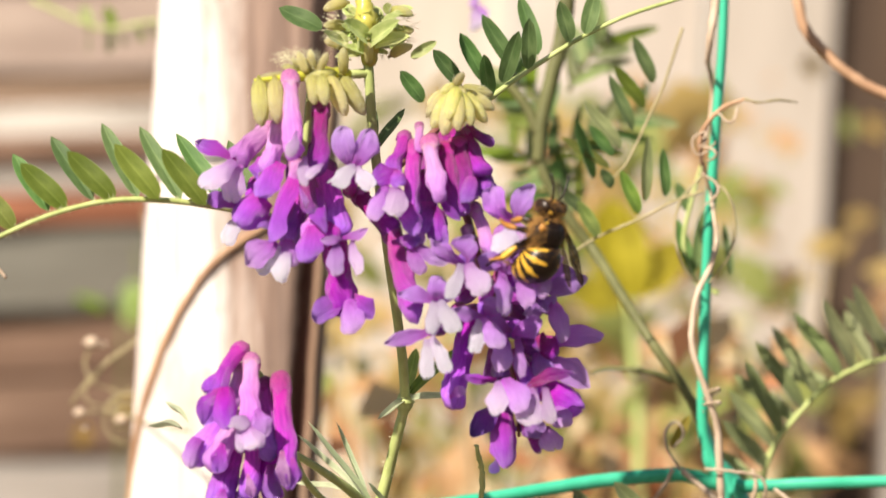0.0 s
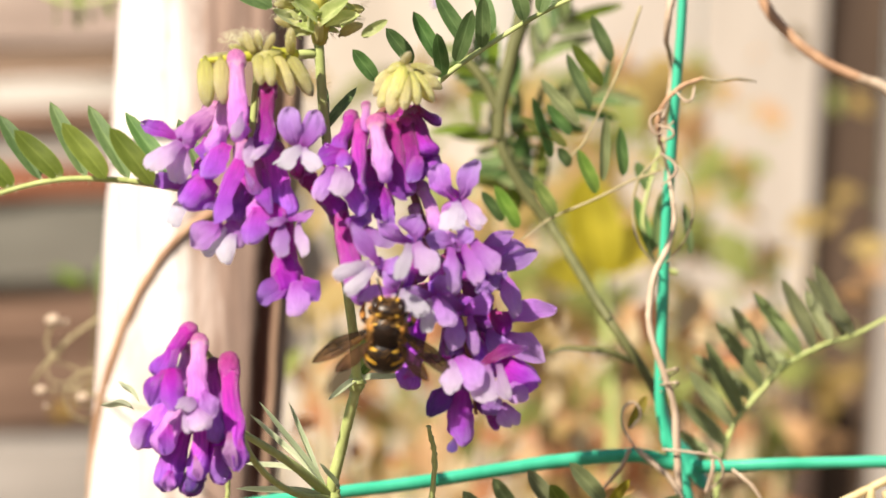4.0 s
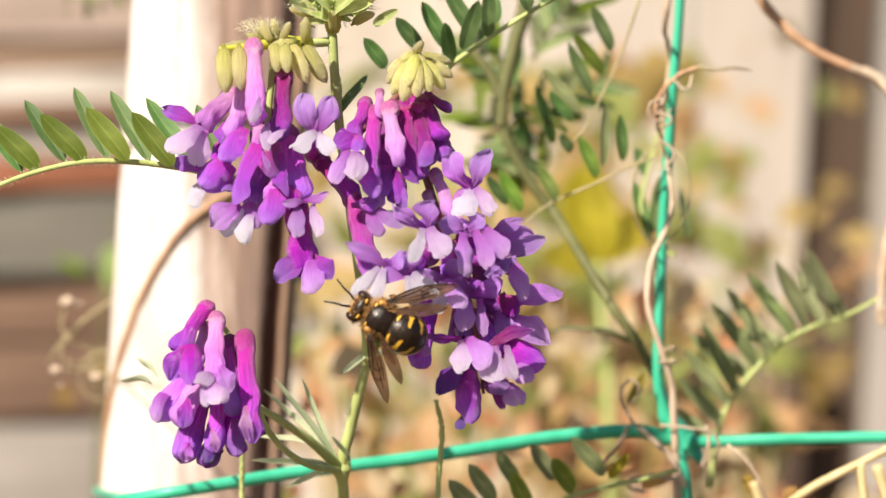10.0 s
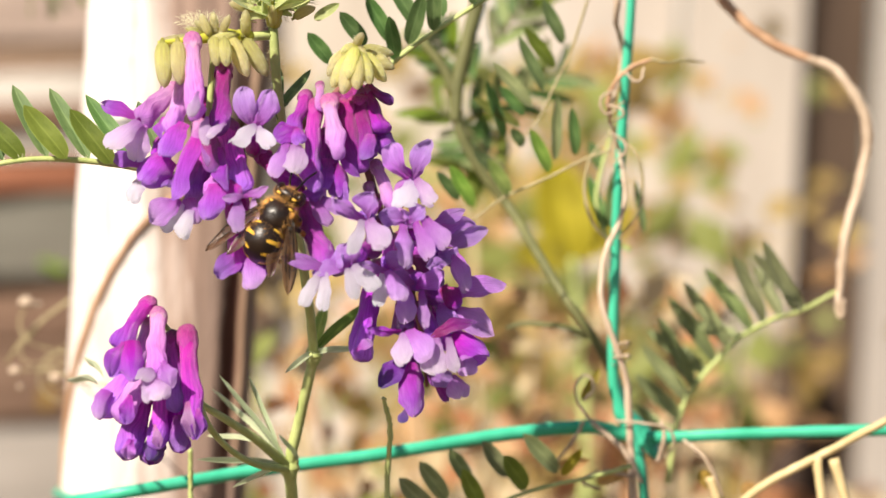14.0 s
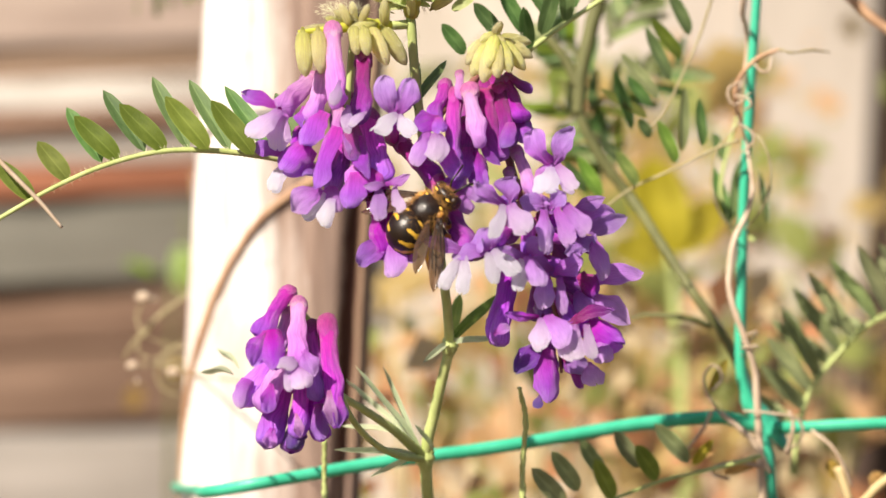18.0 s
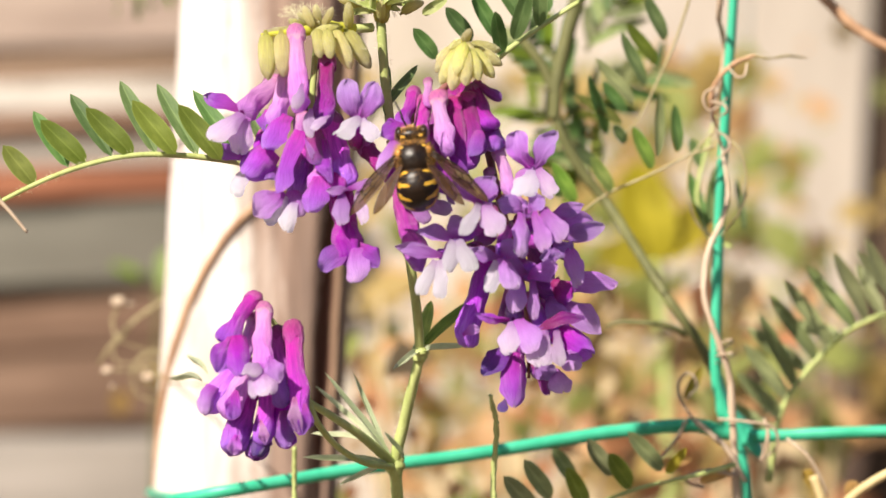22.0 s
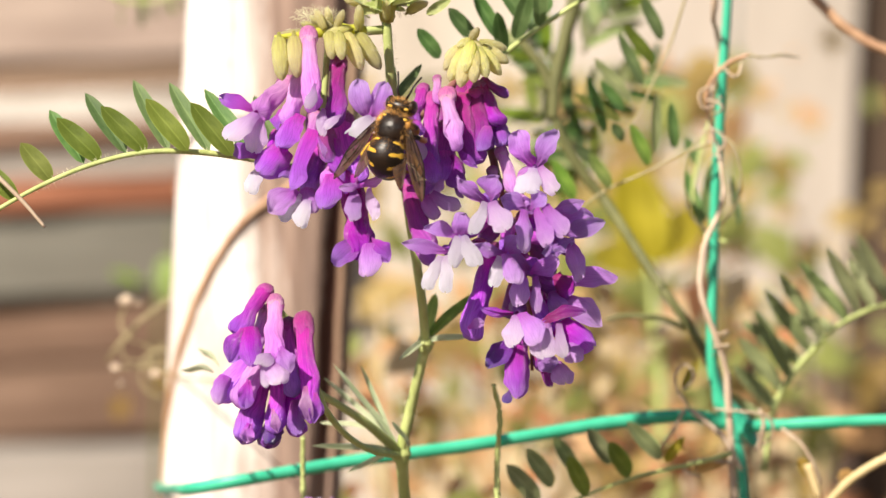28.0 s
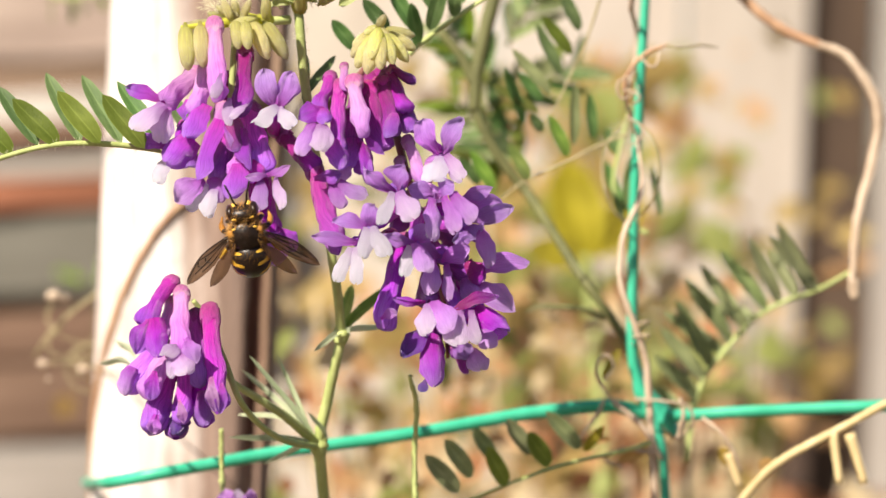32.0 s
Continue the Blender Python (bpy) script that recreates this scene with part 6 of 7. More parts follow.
# dry bits caught round the net's crossing
bits = thing("dry_tendril", (0.03502, 0.4620, 0.47495), "dry curled tendrils and leaf scraps on the net", "tendril")
for pts, rad in (([(0.03060, 0.4640, 0.47390), (0.02886, 0.4640, 0.47681), (0.02871, 0.4640, 0.47918), (0.03013, 0.4640, 0.48036), (0.03107, 0.4640, 0.47863), (0.02965, 0.4640, 0.47681)], .0002), ([(0.02965, 0.4640, 0.47405), (0.02847, 0.4640, 0.47169), (0.02537, 0.4650, 0.46768)], .0003), ([(0.03384, 0.4620, 0.47417), (0.03769, 0.4610, 0.47383), (0.04121, 0.4610, 0.47305), (0.04193, 0.4620, 0.47063), (0.03990, 0.4640, 0.46853), (0.03761, 0.4630, 0.47018)], .0002), ([(0.03392, 0.4630, 0.48434), (0.03565, 0.4600, 0.48507), (0.03547, 0.4700, 0.48370), (0.03368, 0.4630, 0.48355)], .00018), ([(0.03368, 0.4630, 0.48277), (0.03581, 0.4600, 0.48319), (0.03531, 0.4700, 0.48187), (0.03368, 0.4630, 0.48182)], .00016)) + (([(0.03659, 0.4620, 0.46631), (0.03259, 0.4610, 0.46717), (0.02952, 0.4620, 0.46592), (0.03188, 0.4620, 0.46474)], .0003), ([(0.04364, 0.4660, 0.47117), (0.04621, 0.4640, 0.46893), (0.04795, 0.4640, 0.46601), (0.04900, 0.4650, 0.46333)], .00025), ([(0.03077, 0.4630, 0.47395), (0.03502, 0.4620, 0.47008), (0.03753, 0.4620, 0.46553)], .0004), ([(0.03973, 0.4620, 0.46828), (0.04059, 0.4610, 0.47187), (0.04020, 0.4620, 0.47417)], .0003)):
    part("tendril", tube(local(pts, bits.location), [rad, rad, rad * 0.7], 6, rough=0.4), M_DRY, bits)
for b, t, w, k in (((0.02956, 0.4650, 0.47676), (0.03186, 0.4640, 0.48115), .0016, "yellow"), ((0.04598, 0.4680, 0.46667), (0.04780, 0.4680, 0.46429), .0022, "dry"), ((0.02604, 0.4700, 0.46733), (0.03031, 0.4680, 0.46842), .0016, "dry"), ((0.03136, 0.4660, 0.46523), (0.03612, 0.4660, 0.46697), .0018, "dry"), ((0.05240, 0.4700, 0.46493), (0.05360, 0.4700, 0.46254), .0025, "dry")):
    leaflet(bits, b, t, w, (0.2, -1, 0.3), k)

low = thing("flower_head", (-0.02086, 0.4400, 0.46119), "small pale bluish flower near the net strand", "flower", "vetch flower heads")
part("stalk", tube(local([(-0.02019, 0.4500, 0.07483), (-0.02034, 0.4400, 0.45072), (-0.02064, 0.4400, 0.45932)], low.location), [0.0005, 0.0004], 6), M_STEM, low)
for x, tone in ((-0.9, "lilac"), (0.2, "pale"), (1.1, "lilac")):
    f = claw(low, (0.2, 0, -2), (x, -2, 0.6), 1.3, "violet")
    petal(f, "banner", (x, -2, 0.6), (x + 0.8 * x, -3, 3.0), 2.4, tone)
    petal(f, "wing", (x, -2.2, 0.6), (x * 1.3, -3.2, -0.9), 1.5, "white")
far = thing("flower_head", (0.00336, 0.5200, 0.54163), "single lavender vetch flower behind the leaves", "flower", "vetch flower heads")
part("stalk", tube(local([(0.00672, 0.5200, 0.58317), (0.00477, 0.5200, 0.55223), (0.00336, 0.5200, 0.54251)], far.location), [0.0005, 0.0004], 6), M_STEM, far)
f = claw(far, (0, 0, 2.6), (0.3, -3, -1.0), 2.0, "lilac")
petal(f, "wing", (0.3, -3, -0.6), (0.5, -5, -4.6), 3.0, "pale")
petal(f, "banner", (0.3, -3, -0.6), (1.6, -4, -3.2), 2.6, "lilac")
pale = thing("dry_twig", (-0.05666, 0.3950, 0.50611), "thin pale dry twig crossing the leaf", "twig")
part("twig_stem", tube(local([(-0.07009, 0.3950, 0.52356), (-0.06069, 0.3950, 0.51047), (-0.05398, 0.3950, 0.50329), (-0.05129, 0.3950, 0.50007)], pale.location), [0.0003, 0.0003, 0.0002], 7), M_DRY, pale)


# ---- the bee: built in millimetres, head to +y, back to +z ----
def bee_mats():
    out = {}
    for name, dark, light, rough, spec, scale in (("chitin_black", (0.005, 0.003, 0.002), (0.022, 0.010, 0.005), 0.36, 0.5, 900), ("chitin_yellow", (0.58, 0.30, 0.025), (0.80, 0.52, 0.07), 0.35, 0.5, 700), ("chitin_brown", (0.010, 0.005, 0.003), (0.03, 0.013, 0.006), 0.3, 0.5, 900), ("bee_fur", (0.20, 0.085, 0.016), (0.56, 0.30, 0.08), 0.6, 0.4, 500), ("bee_leg", (0.30, 0.12, 0.02), (0.55, 0.27, 0.05), 0.35, 0.5, 600)):
        out[name] = stem_mat(name, dark, light, scale, rough, 0.00008)
    m, nt, b = mat("wing_film", 0.25, 0.6)
    n = tex_noise(nt, coords(nt, "Object", (1, 1, 1)), 500, 4)
    col = ramp(nt, [(0.3, (0.035, 0.016, 0.008)), (0.7, (0.10, 0.05, 0.026))], n)
    nt.links.new(col, b.inputs["Base Color"])
    bumped(nt, b, n, 0.0001, 0.6)
    t = nt.nodes.new("ShaderNodeBsdfTransparent")
    t.inputs[0].default_value = (0.82, 0.70, 0.58, 1)
    mix = nt.nodes.new("ShaderNodeMixShader")
    mix.inputs[0].default_value = 0.18
    nt.links.new(b.outputs[0], mix.inputs[1])
    nt.links.new(t.outputs[0], mix.inputs[2])
    nt.links.new(mix.outputs[0], nt.nodes["Material Output"].inputs[0])
    out["wing_film"] = m
    return out


BM = bee_mats()


def egg(c, r, nu=14, nv=10, wob=0.0):
    def place(u, v):
        f, g = 2 * math.pi * u, math.pi * v
        q = Vector((math.sin(g) * math.cos(f), math.cos(g), math.sin(g) * math.sin(f)))
        k = 1 + wob * noise.noise(q * 3)
        return Vector((c[0] + r[0] * q.x * k, c[1] + r[1] * q.y * k, c[2] + r[2] * q.z * k)) * MM
    bm = sheet(nu, nv, place)
    bmesh.ops.remove_doubles(bm, verts=bm.verts, dist=1e-7)
    bmesh.ops.recalc_face_normals(bm, faces=bm.faces)
    return bm


def fur_on(c, r, count, length, seed, zmin=-1.0, lean=(0, -0.5, 0.2), keep=None):
    rng = random.Random(seed)
    bm = bmesh.new()
    spots = []
    while len(spots) < count:
        q = Vector((rng.gauss(0, 1), rng.gauss(0, 1), rng.gauss(0, 1))).normalized()
        if q.z < zmin or (keep and not keep(q)):
            continue
        spots.append((Vector((c[i] + r[i] * q[i] for i in range(3))) * MM, q + Vector(lean) * 0.6))
    hairs_on(bm, spots, length, 0.00003, rng)
    return bm


def bee():
    ob = thing("carder_bee", (0, 0.39, 0.5), "black and yellow banded carder bee with smoky wings", "bee")
    black, yellow, brown, fur, leg = (BM[k] for k in ("chitin_black", "chitin_yellow", "chitin_brown", "bee_fur", "bee_leg"))
    th = part("thorax", egg((0, 0, 0), (2.15, 2.2, 1.85), 28, 20, 0.06), black, ob, "dark brown furry thorax")
    part("fur", fur_on((0, 0, 0), (2.1, 2.15, 1.8), 1900, 0.0008, 1, -1, keep=lambda q: abs(q.x) > 0.64 or q.y > 0.70 or q.y < -0.66 or q.z < 0.25), fur, th)
    part("fur", fur_on((0, 0, 0), (2.1, 2.15, 1.8), 700, 0.00035, 7, 0.2), brown, th)
    for sx in (-1, 1):
        part("shoulder_mark", egg((sx * 1.2, 1.35, 1.0), (0.36, 0.16, 0.16), 12, 8), yellow, th, "yellow mark")
        part("scutellum_mark", egg((sx * 0.75, -1.75, 0.95), (0.46, 0.14, 0.20), 12, 8), yellow, th, "yellow mark")
        part("wing_plate", egg((sx * 1.75, 0.75, 0.85), (0.42, 0.55, 0.35), 10, 6), leg, th, "amber wing base")
    hd = part("head", egg((0, 2.85, -0.35), (1.95, 1.0, 1.6), 24, 16), black, ob, "black head with yellow marks")
    for sx in (-1, 1):
        part("eye", egg((sx * 1.42, 3.15, -0.25), (0.55, 0.85, 1.2), 12, 8), BM["chitin_brown"], hd, "dark glossy eye")
        part("face_mark", egg((sx * 0.85, 3.7, -0.85), (0.4, 0.25, 0.55), 10, 6), yellow, hd, "yellow face mark")
        part("brow_mark", egg((sx * 1.0, 2.6, 0.95), (0.36, 0.16, 0.14), 12, 8), yellow, hd, "yellow spot behind the eye")
        part("antenna", tube([Vector(q) * MM for q in ((sx * 0.4, 3.85, 0.1), (sx * 0.8, 4.7, 0.5), (sx * 1.0, 5.6, 0.5), (sx * 1.5, 6.9, 0.1))], [0.00014, 0.00013, 0.00012], 6, n=5), black, hd)
    part("fur", fur_on((0, 2.85, -0.35), (1.8, 1.0, 1.5), 520, 0.0005, 2, -0.6, (0, 0.3, 0.2)), fur, hd)
    # abdomen: overlapping plates on a line that curls under
    line = spline([Vector(q) for q in ((0, -1.4, 0.0), (0, -2.3, 0.15), (0, -3.2, -0.15), (0, -3.9, -1.0), (0, -4.2, -2.2), (0, -3.9, -3.3))], 8)
    abd = new("abdomen")
    abd.parent = ob
    abd["label"] = "black abdomen with paired yellow bands"
    bounds = [(0.0, 0.20), (0.17, 0.37), (0.34, 0.55), (0.52, 0.72), (0.69, 0.88), (0.85, 1.0)]
    for k, (lo, hi) in enumerate(bounds):
        def ring(u, v, lo=lo, hi=hi, k=k):
            s = (lo + (hi - lo) * u) * (len(line) - 1)
            j = min(int(s), len(line) - 2)
            q = line[j].lerp(line[j + 1], s - j)
            along = (line[j + 1] - line[j]).normalized()
            up = Vector((1, 0, 0)).cross(along) * -1
            f = 2 * math.pi * v
            w = (lo + (hi - lo) * u)
            r = 2.36 * (0.42 + 0.62 * math.sin(math.pi * min(1, (w * 0.86 + 0.12))) ** 0.7) * (1.0 if w < 0.9 else max(0.05, (1.02 - w) / 0.12))
            r *= 0.985 + 0.035 * u * (k < 5)
            return (q + r * math.sin(f) * Vector((1, 0, 0)) + 0.86 * r * math.cos(f) * up) * MM
        bm = sheet(24, 72, ring)
        for i, f in enumerate(bm.faces):
            iu, iv = divmod(i, 72)
            ang = (iv + 0.5) / 72 * 360
            ang = min(ang, 360 - ang)
            inner = 24 - 3 * k
            # paired bands that swell towards the flanks
            thick = 1.6 + 3.4 * smoothstep(inner, inner + 45, ang) + 0.6 * math.sin(ang * 0.21 + k)
            f.material_index = 1 if inner < ang < 124 and abs(iu - 14 + 1.5 * smoothstep(20, 90, ang)) < thick else 0
        bmesh.ops.remove_doubles(bm, verts=bm.verts, dist=1e-7)
        part("plate", bm, [black, yellow], abd)
    bm = bmesh.new()
    rng = random.Random(12)
    spots = []
    for i in range(1500):
        q = rng.choice(line)
        f = rng.uniform(0, 6.28)
        spots.append(((q + Vector((2.1 * math.sin(f), 0, 1.8 * math.cos(f)))) * MM, Vector((math.sin(f), -0.9, math.cos(f)))))
    hairs_on(bm, spots, 0.00055, 0.00002, rng)
    part("fur", bm, fur, abd)
    # legs
    for sx in (-1, 1):
        for y0, knee, ankle, foot in ((1.1, (2.1, 1.2, -2.2), (1.8, 0.7, -3.6), (1.4, 0.6, -4.6)), (0.0, (2.8, 0.0, -2.1), (3.0, 0.1, -3.9), (2.8, 0.6, -5.0)), (-1.2, (2.7, -2.0, -1.6), (3.6, -3.6, -2.6), (4.0, -4.2, -4.2))):
            hip = Vector((sx * 1.1, y0, -1.3))
            k1, k2, k3 = (Vector((sx * q[0], q[1], q[2])) for q in (knee, ankle, foot))
            lg = part("leg", tube([hip * MM, hip.lerp(k1, 0.5) * MM + Vector((0, 0, 0.0002)), k1 * MM], [0.0003, 0.00042, 0.0003], 8, n=5), brown, ob, "dark leg with a yellow shin")
            part("shin", tube([k1 * MM, k1.lerp(k2, 0.5) * MM, k2 * MM], [0.00026, 0.00042, 0.00034], 8, n=5), yellow if y0 < -1 else leg, lg)
            part("foot", tube([k2 * MM, k2.lerp(k3, 0.4) * MM, k3 * MM], [0.0003, 0.00022, 0.0001], 7, n=5), leg, lg)
    # wings, hinged at the shoulders, built pointing to the tail
    wings = {}
    for sx in (-1, 1):
        def fore(u, v, sx=sx):
            s = 9.2 * u
            half = 1.5 * math.sin(math.pi * min(1, 0.06 + 0.94 * u)) ** 0.55 * (0.45 + 0.55 * min(1, u * 2.0))
            return Vector((sx * (0.2 + half * (0.75 - 1.35 * v) + 0.1 * s), -s, 0.12 * math.sin(9 * v) * u + 0.06 * math.sin(14 * u + 5 * v))) * MM

        def hind(u, v, sx=sx):
            s = 6.6 * u
            half = 1.15 * math.sin(math.pi * min(1, 0.06 + 0.94 * u)) ** 0.6 * (0.45 + 0.55 * min(1, u * 2.0))
            return Vector((sx * (-0.9 + half * (0.7 - 1.5 * v) - 0.06 * s), -0.9 - s, -0.15 + 0.1 * math.sin(8 * v + 3) * u)) * MM
        w = part("wing", sheet(14, 8, fore), BM["wing_film"], ob, "smoky brown translucent wing")
        part("hindwing", sheet(10, 6, hind), BM["wing_film"], w)
        bm = bmesh.new()
        for pts in (((0.05, 0.02), (0.5, 0.04), (0.95, 0.15)), ((0.05, 0.3), (0.4, 0.3), (0.6, 0.1)), ((0.1, 0.5), (0.5, 0.55), (0.8, 0.45)), ((0.08, 0.7), (0.45, 0.8), (0.7, 0.75)), ((0.5, 0.3), (0.55, 0.45), (0.5, 0.8)), ((0.62, 0.12), (0.68, 0.3), (0.64, 0.5))):
            tube([fore(a, b) + Vector((0, 0, 0.00002)) for a, b in pts], [0.00007, 0.00005], 5, n=4, bm=bm)
        part("vein_web", bm, black, w)["kind"] = "stuff"
        wings[sx] = w
    return ob, wings


BEE, BEE_WINGS = bee()


# ---- what moves ----
# seconds, place in metres, heading (clockwise from up), pitch (head away), roll, wings
BEE_ROWS = [
    (0, 0.01047, 0.3910, 0.50493, 12, -5, 45, "side"),
    (0.5, 0.00978, 0.3910, 0.50539, 12, -5, 45, "side"),
    (1, 0.01024, 0.3910, 0.50530, 12, -5, 45, "side"),
    (1.5, 0.00969, 0.3910, 0.50457, 12, -5, 45, "side"),
    (1.7, 0.01124, 0.3860, 0.50400, 15, -8, -15, "spread"),
    (1.8, 0.01322, 0.3800, 0.50431, 25, -10, -10, "fly"),
    (1.9, 0.01872, 0.3780, 0.51362, -60, 0, 30, "fly"),
    (2.0, 0.01133, 0.3780, 0.51287, -70, 0, 30, "fly"),
    (2.1, 0.00491, 0.3780, 0.51290, -60, 0, 30, "fly"),
    (2.2, -0.00441, 0.3760, 0.50795, -20, 0, 20, "fly"),
    (2.3, -0.00494, 0.3740, 0.50085, 20, 20, -20, "fly"),
    (2.5, -0.00331, 0.3740, 0.49593, 48, 10, -78, "fly"),
    (2.7, -0.00168, 0.3740, 0.49331, 42, 10, -74, "fly"),
    (3.0, -0.00527, 0.3760, 0.49629, 27, 10, -70, "fly"),
    (3.2, -0.00799, 0.3780, 0.49871, 50, 10, -74, "fly"),
    (3.4, -0.00104, 0.3840, 0.49094, 10, 30, 0, "fly"),
    (3.5, -0.00159, 0.3860, 0.49277, 0, -20, 0, "spread"),
    (4.0, -0.00177, 0.3910, 0.49187, 5, -30, 0, "spread"),
    (4.5, -0.00183, 0.3910, 0.49375, -3, -30, 0, "spread"),
    (6.5, -0.00163, 0.3940, 0.49710, -10, -30, 0, "spread"),
    (7.0, -0.00084, 0.3940, 0.49686, -10, -30, 0, "spread"),
    (8.0, -0.00114, 0.3940, 0.49692, -8, -30, 0, "spread"),
    (9.0, -0.00146, 0.3940, 0.49715, -8, -30, 0, "spread"),
    (9.5, -0.00211, 0.3940, 0.49386, -20, -30, 0, "spread"),
    (10.0, -0.00369, 0.3910, 0.49040, -60, 0, 0, "spread"),
    (10.3, -0.00492, 0.3860, 0.49439, -25, -8, -5, "spread"),
    (10.6, -0.00489, 0.3860, 0.49534, 8, 5, -5, "fly"),
    (11.0, -0.00584, 0.3860, 0.49634, -14, 0, 0, "fly"),
    (11.3, -0.00752, 0.3860, 0.49880, 0, -20, 0, "spread"),
    (11.6, -0.00977, 0.3910, 0.49890, 0, -30, 0, "spread"),
    (12.0, -0.01032, 0.3910, 0.49851, 0, -30, 0, "spread"),
    (12.5, -0.01025, 0.3955, 0.50050, 22, -30, 0, "spread"),
    (13.0, -0.00904, 0.3955, 0.50156, 34, -8, -8, "spread"),
    (13.5, -0.00932, 0.3955, 0.50076, 34, -8, -8, "spread"),
    (14.0, -0.00907, 0.3955, 0.50209, 30, 8, -12, "part"),
    (15.0, -0.00943, 0.3955, 0.50159, 36, 8, -12, "part"),
    (15.5, -0.00945, 0.3955, 0.50183, 36, 8, -12, "part"),
    (17.5, -0.00871, 0.3955, 0.50176, 38, 8, -12, "part"),
    (18.0, -0.00810, 0.3955, 0.50144, 50, 5, -22, "spread"),
    (18.5, -0.00688, 0.3955, 0.50141, 52, 5, -25, "spread"),
    (19.0, -0.00465, 0.3955, 0.50292, 38, 5, -25, "fold"),
    (19.5, -0.00582, 0.3955, 0.50303, 25, 8, -15, "fold"),
    (20.0, -0.00336, 0.3965, 0.50414, 15, 10, -10, "fold"),
    (20.5, -0.00175, 0.3965, 0.50610, 10, 15, -8, "fold"),
    (21.0, -0.00250, 0.3960, 0.50531, 4, 18, -5, "part"),
    (21.5, -0.00597, 0.3920, 0.50671, -12, 12, 0, "part"),
    (22.0, -0.00573, 0.3910, 0.50814, -6, 6, 0, "spread"),
    (22.5, -0.00464, 0.3910, 0.50846, -8, 6, 0, "spread"),
    (23.0, -0.00637, 0.3910, 0.50730, -25, 6, 5, "spread"),
    (23.5, -0.00768, 0.3910, 0.50636, -30, 8, 5, "part"),
    (24.0, -0.00530, 0.3910, 0.50915, -6, 4, 0, "spread"),
    (24.5, -0.00665, 0.3860, 0.51140, 0, 8, 0, "part"),
    (25.0, -0.00860, 0.3910, 0.51133, 28, 5, -14, "fold"),
    (25.5, -0.01001, 0.3910, 0.50926, 20, 5, -12, "fold"),
    (27.5, -0.01037, 0.3910, 0.51085, 17, 5, -14, "part"),
    (28.0, -0.00886, 0.3910, 0.51110, 17, 5, -14, "part"),
    (28.5, -0.00894, 0.3910, 0.51093, 17, 5, -14, "part"),
    (29.0, -0.00894, 0.3910, 0.51137, 17, 5, -14, "part"),
    (29.3, -0.00821, 0.3910, 0.51125, 0, 8, -5, "fold"),
    (29.6, -0.01245, 0.3860, 0.51006, -15, 5, 0, "part"),
    (29.7, -0.01302, 0.3820, 0.50979, -30, 5, 0, "fly"),
    (29.8, -0.01650, 0.3790, 0.51730, -20, 76, 10, "fly"),
    (29.9, -0.01620, 0.3790, 0.51830, 0, 78, 0, "fly"),
    (30.0, -0.01960, 0.3800, 0.51730, 10, 78, -10, "fly"),
    (30.1, -0.02130, 0.3780, 0.51200, 30, 70, -30, "fly"),
    (30.2, -0.02286, 0.3760, 0.50850, 50, 45, -50, "fly"),
    (30.3, -0.02598, 0.3740, 0.50350, 70, 5, -70, "fly"),
    (30.4, -0.02379, 0.3740, 0.49984, 74, 0, -72, "fly"),
    (30.5, -0.02245, 0.3740, 0.49979, 72, 0, -70, "fly"),
    (30.6, -0.02175, 0.3740, 0.49966, 66, 0, -68, "fly"),
    (30.7, -0.02323, 0.3740, 0.50041, 60, 0, -68, "fly"),
    (30.8, -0.02319, 0.3740, 0.49933, 55, 0, -62, "fly"),
    (31.0, -0.02166, 0.3780, 0.49873, 0, 0, -25, "fly"),
    (31.1, -0.02063, 0.3820, 0.49715, 0, 20, -5, "fly"),
    (31.2, -0.01773, 0.3910, 0.49727, -2, -25, 0, "spread"),
    (31.4, -0.01767, 0.3910, 0.49813, -4, -25, 0, "spread"),
    (32.0, -0.01605, 0.3910, 0.49754, -8, -25, 0, "spread"),
]
